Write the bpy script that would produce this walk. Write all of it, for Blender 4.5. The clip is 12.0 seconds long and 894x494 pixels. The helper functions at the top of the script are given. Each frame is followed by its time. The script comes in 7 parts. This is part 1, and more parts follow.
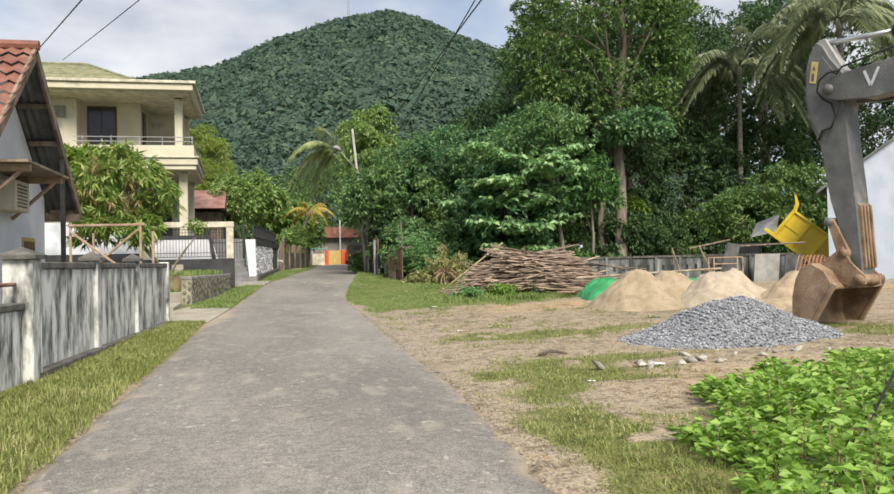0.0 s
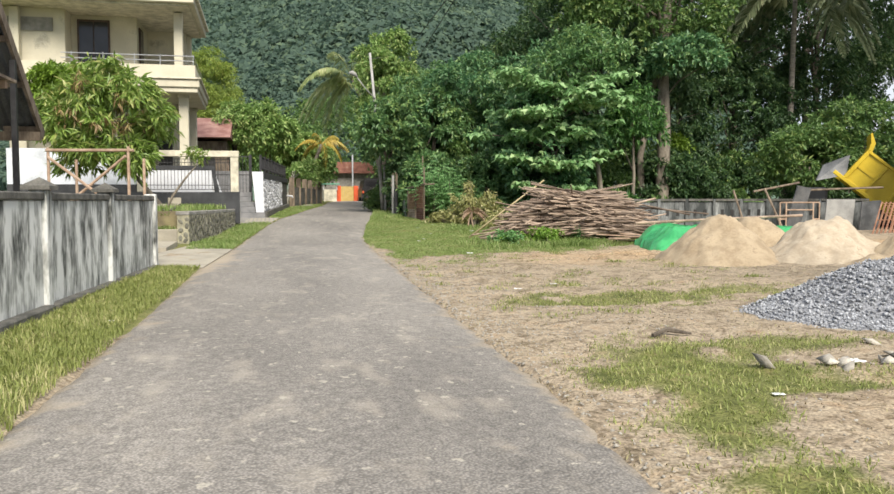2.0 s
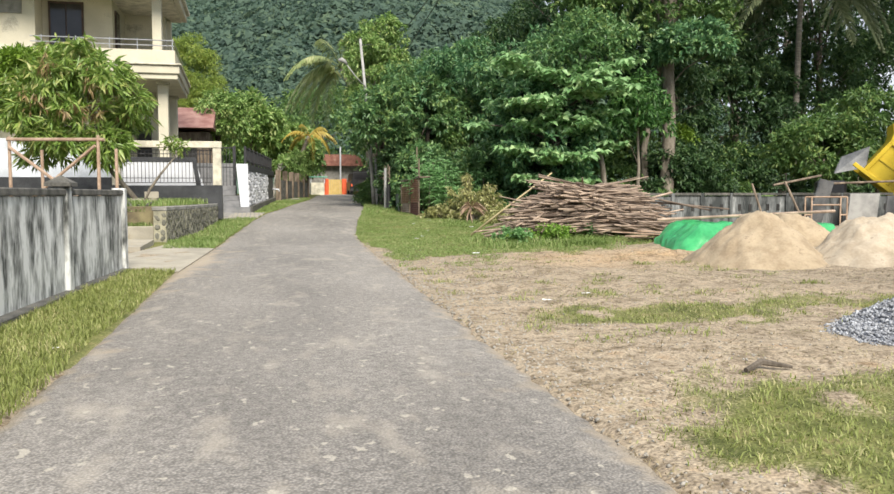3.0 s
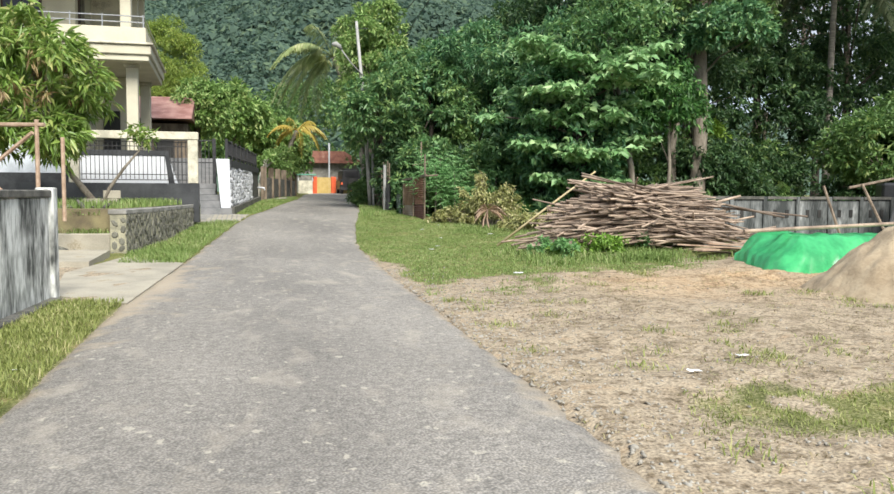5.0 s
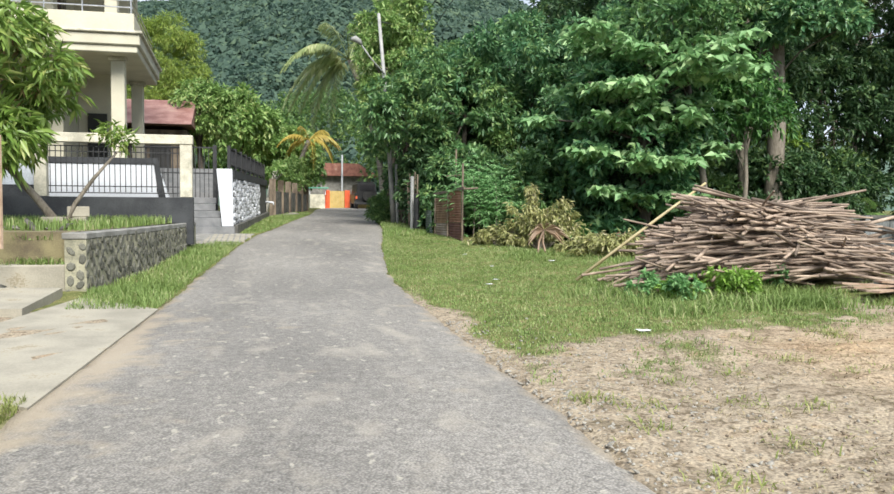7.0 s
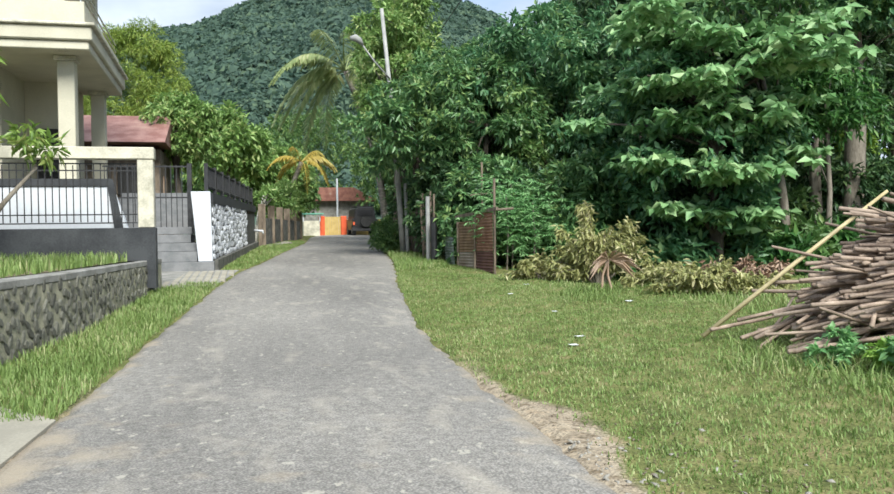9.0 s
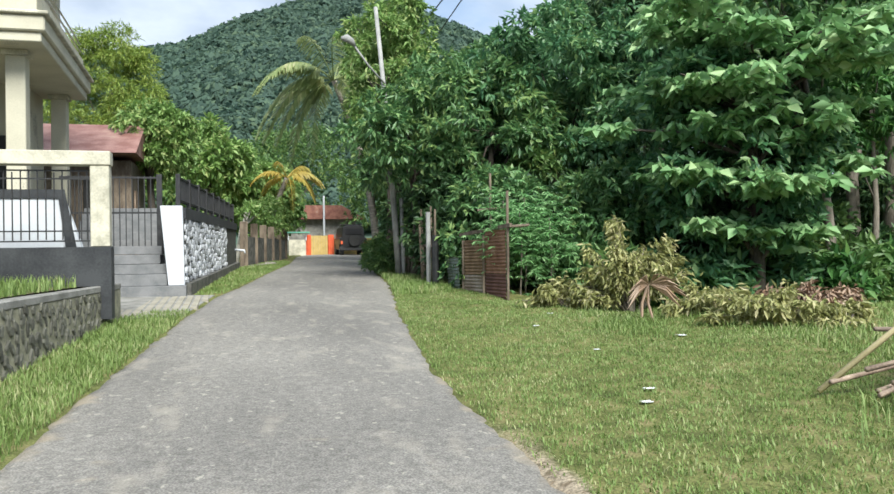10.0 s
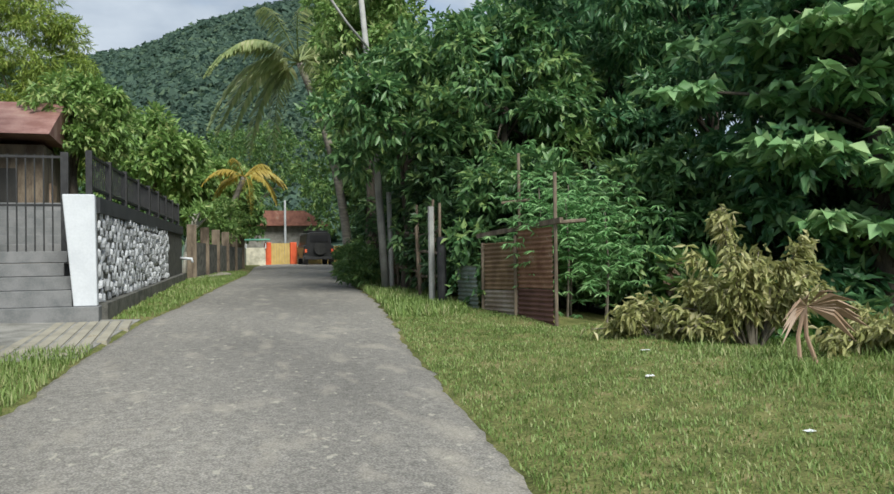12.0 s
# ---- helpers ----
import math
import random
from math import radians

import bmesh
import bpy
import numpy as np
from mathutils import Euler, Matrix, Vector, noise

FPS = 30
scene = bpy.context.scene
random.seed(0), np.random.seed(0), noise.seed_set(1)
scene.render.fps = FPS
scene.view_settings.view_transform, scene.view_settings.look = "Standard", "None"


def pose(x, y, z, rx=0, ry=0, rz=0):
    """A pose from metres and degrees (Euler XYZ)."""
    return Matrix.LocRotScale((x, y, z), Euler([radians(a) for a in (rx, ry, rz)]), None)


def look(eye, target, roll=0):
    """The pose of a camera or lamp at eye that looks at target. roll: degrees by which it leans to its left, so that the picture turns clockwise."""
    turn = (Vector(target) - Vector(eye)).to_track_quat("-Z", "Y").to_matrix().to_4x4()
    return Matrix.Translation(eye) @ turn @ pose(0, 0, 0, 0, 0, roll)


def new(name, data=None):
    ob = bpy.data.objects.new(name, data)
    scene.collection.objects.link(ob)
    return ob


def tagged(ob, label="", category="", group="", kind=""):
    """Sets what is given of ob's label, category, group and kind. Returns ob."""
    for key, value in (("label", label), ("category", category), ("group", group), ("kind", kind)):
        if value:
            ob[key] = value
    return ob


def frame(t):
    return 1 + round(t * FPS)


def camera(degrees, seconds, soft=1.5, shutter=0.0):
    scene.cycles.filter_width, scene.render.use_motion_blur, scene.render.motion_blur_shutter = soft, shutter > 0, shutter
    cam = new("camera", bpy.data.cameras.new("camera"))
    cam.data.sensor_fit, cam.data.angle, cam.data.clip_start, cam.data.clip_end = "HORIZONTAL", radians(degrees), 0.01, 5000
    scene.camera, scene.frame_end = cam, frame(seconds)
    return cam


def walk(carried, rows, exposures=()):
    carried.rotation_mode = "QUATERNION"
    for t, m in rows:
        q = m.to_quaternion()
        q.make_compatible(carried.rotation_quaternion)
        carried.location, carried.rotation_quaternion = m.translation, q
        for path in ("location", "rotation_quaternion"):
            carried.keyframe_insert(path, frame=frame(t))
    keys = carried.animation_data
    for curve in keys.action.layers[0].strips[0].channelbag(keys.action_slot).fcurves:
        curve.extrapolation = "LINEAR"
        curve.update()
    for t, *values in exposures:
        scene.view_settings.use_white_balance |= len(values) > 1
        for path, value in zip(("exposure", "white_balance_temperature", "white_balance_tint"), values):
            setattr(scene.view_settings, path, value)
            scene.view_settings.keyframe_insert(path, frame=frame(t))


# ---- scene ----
cam = camera(57.6, 12.0)
PATH = [
    (0, (1.038, 0.006, 1.406), (1.467, 1.959, 1.443), -1.3),
    (0.5, (1.044, 0.864, 1.369), (1.442, 2.824, 1.362), -0.4),
    (1, (1.056, 1.676, 1.378), (1.446, 3.638, 1.333), 0.4),
    (1.5, (1.079, 2.555, 1.396), (1.476, 4.514, 1.317), 0.2),
    (2, (1.089, 3.481, 1.413), (1.493, 5.437, 1.3), -0.1),
    (2.5, (1.08, 4.388, 1.43), (1.499, 6.339, 1.305), -0.2),
    (3, (1.083, 5.356, 1.448), (1.519, 7.303, 1.318), -0.1),
    (5, (1.108, 9.349, 1.519), (1.58, 11.288, 1.386), 0.3),
    (5.5, (1.119, 10.468, 1.532), (1.587, 12.408, 1.402), 0.7),
    (6, (1.147, 11.587, 1.54), (1.61, 13.529, 1.421), 0.9),
    (6.5, (1.177, 12.774, 1.549), (1.63, 14.719, 1.438), 0.8),
    (7, (1.226, 13.916, 1.58), (1.677, 15.862, 1.481), 0.4),
    (9, (1.424, 18.575, 1.622), (1.892, 20.519, 1.582), -0.8),
    (9.5, (1.508, 19.821, 1.65), (1.993, 21.761, 1.627), -0.9),
    (10, (1.578, 21.054, 1.635), (2.081, 22.99, 1.642), -0.8),
    (10.5, (1.682, 22.327, 1.64), (2.253, 24.244, 1.658), -0.9),
    (11, (1.738, 23.57, 1.626), (2.37, 25.467, 1.651), -0.9),
    (11.5, (1.821, 24.841, 1.62), (2.451, 26.738, 1.647), -0.8),
    (12, (1.915, 26.103, 1.582), (2.513, 28.011, 1.612), -0.9),
]
walk(cam, [(t, look(eye, target, roll)) for t, eye, target, roll in PATH],
     exposures=[(0, 0.82, 6850, 11), (2.5, 1.0, 6750, 11), (5, 1.1, 6450, 9), (7, 1.1, 6300, 9), (9.5, 1.06, 6100, 6), (10.5, 1.06, 6150, 6), (11, 1.04, 6150, 6), (11.5, 0.98, 6200, 5), (12, 0.58, 6250, 5)])

# ---- world and sun ----
world = bpy.data.worlds.new("sky")
scene.world = world
world.use_nodes = True
wn, wl = world.node_tree.nodes, world.node_tree.links
sky = wn.new("ShaderNodeTexSky")
sky.sky_type, sky.sun_disc = "NISHITA", False
sky.sun_elevation, sky.sun_rotation = radians(58), radians(155)
wco = wn.new("ShaderNodeTexCoord")
wmap = wn.new("ShaderNodeMapping")
wmap.inputs["Scale"].default_value = (1.0, 1.0, 2.2)
wnoise = wn.new("ShaderNodeTexNoise")
wnoise.inputs["Scale"].default_value, wnoise.inputs["Detail"].default_value = 3.2, 7
wramp = wn.new("ShaderNodeValToRGB")
wramp.color_ramp.elements[0].position, wramp.color_ramp.elements[1].position = 0.30, 0.52
wgrey = wn.new("ShaderNodeTexNoise")
wgrey.inputs["Scale"].default_value, wgrey.inputs["Detail"].default_value = 6.0, 6
wcloud = wn.new("ShaderNodeValToRGB")
wcloud.color_ramp.elements[0].position, wcloud.color_ramp.elements[1].position = 0.35, 0.65
wcloud.color_ramp.elements[0].color = (3.0, 3.4, 4.1, 1)
wcloud.color_ramp.elements[1].color = (5.0, 5.3, 5.8, 1)
wmix = wn.new("ShaderNodeMix")
wmix.data_type = "RGBA"
wl.new(wco.outputs["Generated"], wmap.inputs["Vector"])
wl.new(wmap.outputs["Vector"], wnoise.inputs["Vector"])
wl.new(wmap.outputs["Vector"], wgrey.inputs["Vector"])
wl.new(wnoise.outputs["Fac"], wramp.inputs["Fac"])
wl.new(wgrey.outputs["Fac"], wcloud.inputs["Fac"])
wl.new(wramp.outputs["Color"], wmix.inputs["Factor"])
wl.new(sky.outputs["Color"], wmix.inputs["A"])
wl.new(wcloud.outputs["Color"], wmix.inputs["B"])
wl.new(wmix.outputs["Result"], wn["Background"].inputs["Color"])
wn["Background"].inputs["Strength"].default_value = 0.10

sun_data = bpy.data.lights.new("sun", "SUN")
sun_data.energy, sun_data.angle, sun_data.color = 3.3, radians(28), (1.0, 0.95, 0.85)
sun = new("sun", sun_data)
sun.matrix_world = look((10, -25, 45), (4, 20, 0))


# ---- materials ----
def mat(name, c1, c2, scale=4.0, rough=0.85, bump=0.3, fine=60.0, metal=0.0, c3=None, vary=0.0, island=False, stretch=(1, 1, 1), lo=0.35, hi=0.65):
    """Two-scale noise between c1 and c2, with stains of c3, in metres of the object's own space."""
    m = bpy.data.materials.new(name)
    m.use_nodes = True
    n, l = m.node_tree.nodes, m.node_tree.links
    b = n["Principled BSDF"]
    b.inputs["Roughness"].default_value, b.inputs["Metallic"].default_value = rough, metal
    co = n.new("ShaderNodeTexCoord")
    mp = n.new("ShaderNodeMapping")
    mp.inputs["Scale"].default_value = stretch
    l.new(co.outputs["Object"], mp.inputs["Vector"])
    big, small = n.new("ShaderNodeTexNoise"), n.new("ShaderNodeTexNoise")
    big.inputs["Scale"].default_value, big.inputs["Detail"].default_value = scale, 5
    small.inputs["Scale"].default_value, small.inputs["Detail"].default_value = fine, 4
    l.new(mp.outputs["Vector"], big.inputs["Vector"])
    l.new(mp.outputs["Vector"], small.inputs["Vector"])
    add = n.new("ShaderNodeMath")
    add.operation = "MULTIPLY_ADD"
    l.new(small.outputs["Fac"], add.inputs[0])
    add.inputs[1].default_value = 0.45
    l.new(big.outputs["Fac"], add.inputs[2])
    ramp = n.new("ShaderNodeValToRGB")
    e = ramp.color_ramp.elements
    e[0].position, e[1].position = lo + 0.22, hi + 0.22
    e[0].color, e[1].color = (*c1, 1), (*c2, 1)
    if c3:
        x = e.new(min(0.98, hi + 0.3))
        x.color = (*c3, 1)
    l.new(add.outputs[0], ramp.inputs["Fac"])
    out = ramp.outputs["Color"]
    if vary:
        rnd = n.new("ShaderNodeNewGeometry") if island else n.new("ShaderNodeObjectInfo")
        hsv = n.new("ShaderNodeHueSaturation")
        mr = n.new("ShaderNodeMapRange")
        mr.inputs["To Min"].default_value, mr.inputs["To Max"].default_value = 1 - vary, 1 + vary
        l.new(rnd.outputs["Random Per Island" if island else "Random"], mr.inputs["Value"])
        l.new(mr.outputs["Result"], hsv.inputs["Value"])
        l.new(out, hsv.inputs["Color"])
        out = hsv.outputs["Color"]
    l.new(out, b.inputs["Base Color"])
    if bump:
        bp = n.new("ShaderNodeBump")
        bp.inputs["Strength"].default_value, bp.inputs["Distance"].default_value = bump, 0.02
        l.new(add.outputs[0], bp.inputs["Height"])
        l.new(bp.outputs["Normal"], b.inputs["Normal"])
    return m


def leaf_mat(name, c1, c2, c3=None, rough=0.5, through_light=0.36, patch=0.25, grain=0.7):
    """Leaves: a colour of its own for each leaf, patches over the crown, some light passing through."""
    m = bpy.data.materials.new(name)
    m.use_nodes = True
    n, l = m.node_tree.nodes, m.node_tree.links
    b = n["Principled BSDF"]
    b.inputs["Roughness"].default_value = rough
    g = n.new("ShaderNodeNewGeometry")
    co = n.new("ShaderNodeTexCoord")
    ns = n.new("ShaderNodeTexNoise")
    ns.inputs["Scale"].default_value, ns.inputs["Detail"].default_value = grain, 3
    l.new(co.outputs["Object"], ns.inputs["Vector"])
    mx = n.new("ShaderNodeMath")
    mx.operation = "MULTIPLY_ADD"
    l.new(ns.outputs["Fac"], mx.inputs[0])
    mx.inputs[1].default_value = patch * 4
    sub = n.new("ShaderNodeMath")
    sub.operation = "SUBTRACT"
    l.new(g.outputs["Random Per Island"], sub.inputs[0])
    sub.inputs[1].default_value = patch * 2
    l.new(sub.outputs[0], mx.inputs[2])
    ramp = n.new("ShaderNodeValToRGB")
    e = ramp.color_ramp.elements
    e[0].position, e[1].position = 0.1, 0.8
    e[0].color, e[1].color = (*c1, 1), (*c2, 1)
    if c3:
        x = e.new(0.97)
        x.color = (*c3, 1)
    l.new(mx.outputs[0], ramp.inputs["Fac"])
    l.new(ramp.outputs["Color"], b.inputs["Base Color"])
    tr = n.new("ShaderNodeBsdfTranslucent")
    l.new(ramp.outputs["Color"], tr.inputs["Color"])
    ms = n.new("ShaderNodeMixShader")
    ms.inputs["Fac"].default_value = through_light
    l.new(b.outputs["BSDF"], ms.inputs[1])
    l.new(tr.outputs["BSDF"], ms.inputs[2])
    l.new(ms.outputs["Shader"], n["Material Output"].inputs["Surface"])
    return m


M_PLASTER = mat("cream_paint", (0.46, 0.43, 0.335), (0.56, 0.525, 0.415), 1.2, 0.8, 0.1, 30, c3=(0.33, 0.31, 0.25))
M_WHITE = mat("white_paint", (0.52, 0.54, 0.58), (0.62, 0.64, 0.68), 1.5, 0.75, 0.1, 30)
M_GREYCON = mat("grey_concrete", (0.16, 0.155, 0.14), (0.3, 0.29, 0.27), 3, 0.9, 0.3, 50)
M_STEPS = mat("grey_step_tile", (0.13, 0.135, 0.14), (0.2, 0.2, 0.205), 4, 0.7, 0.1, 40)
M_BLACKPAINT = mat("black_paint", (0.018, 0.02, 0.024), (0.045, 0.048, 0.052), 2, 0.7, 0.15, 30)
M_IRON = mat("black_iron", (0.012, 0.012, 0.014), (0.03, 0.03, 0.032), 8, 0.5, 0.1, 60)
M_DARK = mat("dark_opening", (0.012, 0.012, 0.012), (0.03, 0.028, 0.026), 2, 0.6, 0)
M_BARK = mat("grey_bark", (0.1, 0.085, 0.065), (0.24, 0.21, 0.17), 5, 0.95, 0.8, 40, stretch=(1, 1, 0.25))
M_PALEBARK = mat("pale_grey_bark", (0.3, 0.28, 0.24), (0.46, 0.44, 0.39), 5, 0.9, 0.4, 40)
M_BARK_DARK = mat("dark_bark", (0.05, 0.04, 0.03), (0.12, 0.1, 0.08), 5, 0.95, 0.8, 40, stretch=(1, 1, 0.25))
L_DARK = leaf_mat("dark_leaves", (0.07, 0.165, 0.06), (0.175, 0.31, 0.115), (0.29, 0.41, 0.14), rough=0.4)
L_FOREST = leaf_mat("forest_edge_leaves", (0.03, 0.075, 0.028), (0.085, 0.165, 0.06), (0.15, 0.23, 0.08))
L_MID = leaf_mat("green_leaves", (0.07, 0.145, 0.04), (0.15, 0.26, 0.075), (0.25, 0.33, 0.1))
L_GARDEN = leaf_mat("garden_leaves", (0.13, 0.235, 0.06), (0.27, 0.41, 0.12), (0.4, 0.47, 0.18))
L_DEEP = leaf_mat("deep_green_leaves", (0.065, 0.17, 0.075), (0.165, 0.32, 0.14), (0.27, 0.41, 0.16), rough=0.4)
L_BRIGHT = leaf_mat("bright_leaves", (0.04, 0.12, 0.03), (0.1, 0.24, 0.06), (0.17, 0.3, 0.08))
L_YELLOW = leaf_mat("yellow_green_leaves", (0.19, 0.28, 0.05), (0.33, 0.43, 0.09), (0.44, 0.48, 0.12))
# hill leaves: green muted towards blue, distance haze painted into the base colour
L_FAR = leaf_mat("hazed_forest_leaves", (0.052, 0.096, 0.073), (0.09, 0.15, 0.102), (0.12, 0.18, 0.106), rough=0.8, through_light=0.42, patch=0.3, grain=0.04)
L_GRASS = leaf_mat("grass_blades", (0.135, 0.21, 0.048), (0.26, 0.36, 0.11), (0.42, 0.43, 0.21), rough=0.6)


# ---- builders ----
class Geo:
    """Vertices and faces gathered for one mesh."""

    def __init__(self):
        self.v, self.f = [], []

    def add(self, verts, faces):
        k = len(self.v)
        self.v += [tuple(p) for p in verts]
        self.f += [tuple(i + k for i in q) for q in faces]
        return self

    def box(self, x0, x1, y0, y1, z0, z1, m=None):
        p = [Vector((x, y, z)) for z in (z0, z1) for y in (y0, y1) for x in (x0, x1)]
        if m is not None:
            p = [m @ q for q in p]
        return self.add(p, [(0, 2, 3, 1), (4, 5, 7, 6), (0, 1, 5, 4), (2, 6, 7, 3), (0, 4, 6, 2), (1, 3, 7, 5)])

    def prism(self, poly, lo, hi, m=None):
        """A polygon in x and y carried from z = lo to hi, then posed by m."""
        n = len(poly)
        p = [Vector((a, b, z)) for z in (lo, hi) for a, b in poly]
        if m is not None:
            p = [m @ q for q in p]
        return self.add(p, [tuple(range(n - 1, -1, -1)), tuple(range(n, 2 * n))] + [(i, (i + 1) % n, n + (i + 1) % n, n + i) for i in range(n)])

    def tube(self, pts, radii, n=8):
        pts = [Vector(p) for p in pts]
        if not hasattr(radii, "__len__"):
            radii = [radii] * len(pts)
        ring, faces = [], []
        side = None
        for i, p in enumerate(pts):
            d = (pts[min(i + 1, len(pts) - 1)] - pts[max(i - 1, 0)]).normalized()
            a = Vector((0, 0, 1)) if abs(d.z) < 0.9 else Vector((1, 0, 0))
            side = (a - d * a.dot(d)).normalized() if side is None else (side - d * side.dot(d)).normalized()
            up = d.cross(side)
            ring += [p + (side * math.cos(2 * math.pi * k / n) + up * math.sin(2 * math.pi * k / n)) * radii[i] for k in range(n)]
        for i in range(len(pts) - 1):
            for k in range(n):
                faces.append((i * n + k, i * n + (k + 1) % n, (i + 1) * n + (k + 1) % n, (i + 1) * n + k))
        faces += [tuple(range(n - 1, -1, -1)), tuple(range((len(pts) - 1) * n, len(pts) * n))]
        return self.add(ring, faces)

    def strip(self, rows):
        """A sheet through rows of points, all rows equally long."""
        n = len(rows[0])
        return self.add([p for r in rows for p in r], [(i * n + k, i * n + k + 1, (i + 1) * n + k + 1, (i + 1) * n + k) for i in range(len(rows) - 1) for k in range(n - 1)])


def base_of(ob):
    p = Vector((0, 0, 0))
    while ob is not None:
        p += ob.location
        ob = ob.parent
    return p


def root(name, at, label, category, group="", kind=""):
    ob = new(name)
    ob.location = at
    ob.empty_display_size = 0.2
    return tagged(ob, label, category, group, kind)


def to_mesh(name, geo, material, shift=None, smooth=False, bevel=0.0):
    me = bpy.data.meshes.new(name)
    v = geo.v if shift is None else [(p[0] - shift.x, p[1] - shift.y, p[2] - shift.z) for p in geo.v]
    me.from_pydata(v, [], geo.f)
    if bevel:
        bm = bmesh.new()
        bm.from_mesh(me)
        bmesh.ops.bevel(bm, geom=bm.edges[:], offset=bevel, segments=1, affect="EDGES")
        bm.to_mesh(me)
        bm.free()
    if smooth:
        me.polygons.foreach_set("use_smooth", [True] * len(me.polygons))
    me.materials.append(material)
    me.update()
    return me


def part(name, geo, material, parent, label="", smooth=False, bevel=0.0, at_world=True):
    """One mesh under a thing or a part; its points are given in the world unless at_world is off."""
    ob = new(name, to_mesh(name, geo, material, base_of(parent) if at_world else None, smooth, bevel))
    ob.parent = parent
    return tagged(ob, label)


def solid(name, geo, material, label, category="", kind="structure", smooth=False, bevel=0.0):
    """A thing or piece of the setting of one mesh, in the world's own place."""
    return tagged(new(name, to_mesh(name, geo, material, None, smooth, bevel)), label, category, "", kind)


def np_mesh(name, verts, faces, material):
    me = bpy.data.meshes.new(name)
    verts, faces = np.asarray(verts, float), np.asarray(faces, int)
    me.vertices.add(len(verts))
    me.vertices.foreach_set("co", verts.ravel())
    k = faces.shape[1]
    me.loops.add(faces.size)
    me.loops.foreach_set("vertex_index", faces.ravel())
    me.polygons.add(len(faces))
    me.polygons.foreach_set("loop_start", np.arange(len(faces)) * k)
    me.materials.append(material)
    me.update(calc_edges=True)
    me.validate()
    return me


rng = np.random.default_rng(7)


def unit(a):
    return a / np.maximum(np.linalg.norm(a, axis=1, keepdims=True), 1e-9)


def leaves(at, way, length, width, fold=0.25):
    """Folded leaves: two triangles each, from their stalk at, along way."""
    n = len(at)
    way = unit(way)
    ref = unit(rng.normal(size=(n, 3)) * 0.6 + np.array([0, 0, 1.0]))
    side = unit(np.cross(way, ref))
    up = np.cross(side, way)
    ln = (length * rng.uniform(0.65, 1.25, n))[:, None]
    wd = (width * rng.uniform(0.7, 1.2, n))[:, None]
    mid = at + way * ln * 0.45 + up * wd * fold
    v = np.stack([at, mid + side * wd / 2, at + way * ln - up * ln * 0.12, mid - side * wd / 2], 1).reshape(-1, 3)
    k = np.arange(n)[:, None] * 4
    f = np.concatenate([k + np.array([[0, 1, 2]]), k + np.array([[0, 2, 3]])], 1).reshape(-1, 3)
    return v, f


def clumps(centre, radii, n, r, low=-0.5):
    """Centres of leaf clumps: an uneven shell of an ellipsoid, and a few inside."""
    d = unit(rng.normal(size=(n * 3, 3)))
    d = d[d[:, 2] > low][:n]
    k = rng.uniform(0.55, 1.0, len(d)) ** 0.6
    return np.asarray(centre) + d * np.asarray(radii) * k[:, None], r * rng.uniform(0.6, 1.35, len(d))


def crown_leaves(cs, rs, per, length, width, droop=0.35, flat=0.7, bunch=5):
    """Bunches of leaves over the outside of each clump, hanging by droop."""
    at, way = [], []
    for c, r in zip(cs, rs):
        n = max(3, int(per / bunch * (r / rs.mean()) ** 2))
        d = unit(rng.normal(size=(n, 3)) + np.array([0, 0, 0.45]))
        p = c + d * (r * rng.uniform(0.5, 1.0, n) ** 0.5)[:, None] * np.array([1, 1, flat])
        at.append(np.repeat(p, bunch, 0) + rng.normal(size=(n * bunch, 3)) * length * 0.12)
        way.append(np.repeat(d, bunch, 0) * 0.8 + rng.normal(size=(n * bunch, 3)) * 0.65 + np.array([0, 0, -droop]))
    return leaves(np.concatenate(at), np.concatenate(way), length, width)


def tree(name, at, label, trunk, r0, centre, radii, n, r, per, length, width, leaf, bark=None, limbs=8, droop=0.35, flat=0.7, low=-0.5, group="", split=1):
    """A tree: tapered trunk along given points (relative to its foot), limbs to the clumps, crown of folded leaves."""
    bark = bark or M_BARK_DARK
    t = root(name, at, label, "tree", group)
    top = Vector(trunk[-1])
    g = Geo().tube([(0, 0, -0.3)] + list(trunk), [r0 * 1.25] + [r0 * (1 - 0.6 * i / max(1, len(trunk) - 1)) for i in range(len(trunk))], 10)
    cs, rs = clumps(centre, radii, n, r, low)
    part("trunk", g, bark, t, smooth=True, at_world=False)
    for c in cs[:limbs]:
        f = rng.uniform(0.45, 1.0)
        k = f * (len(trunk) - 1)
        i = min(int(k), len(trunk) - 2)
        a = Vector(trunk[i]).lerp(Vector(trunk[i + 1]), k - i)
        b = Vector(c)
        mid = a.lerp(b, 0.5) + Vector((0, 0, 0.12 * (b - a).length))
        part("limb", Geo().tube([a, mid, b], [r0 * 0.26, r0 * 0.17, r0 * 0.06], 6), bark, t, smooth=True, at_world=False)
    v, f = crown_leaves(cs, rs, per, length, width, droop, flat)
    ob = new("crown", np_mesh("crown", v, f, leaf))
    ob.parent = t
    return t


# ---- ground ----
GY = [-60, 0, 14, 20, 28, 31, 36, 40, 50, 72, 90, 2000]
GZ = [-0.2, 0, 0.03, 0.08, 0.17, 0.25, 0.48, 0.66, 0.95, 1.35, 1.5, 1.5]
RY = [-40, 5, 8.5, 20, 26, 30, 36, 40, 43, 50, 59, 70, 95]
RL = [-0.5, -0.56, -0.54, -0.48, -0.1, 0.1, 0.66, 1.15, 1.7, 2.75, 4.0, 5.0, 8.5]
RR = [2.6, 2.72, 3.0, 3.38, 3.55, 3.75, 4.5, 5.15, 5.6, 6.35, 7.4, 9.2, 13.0]


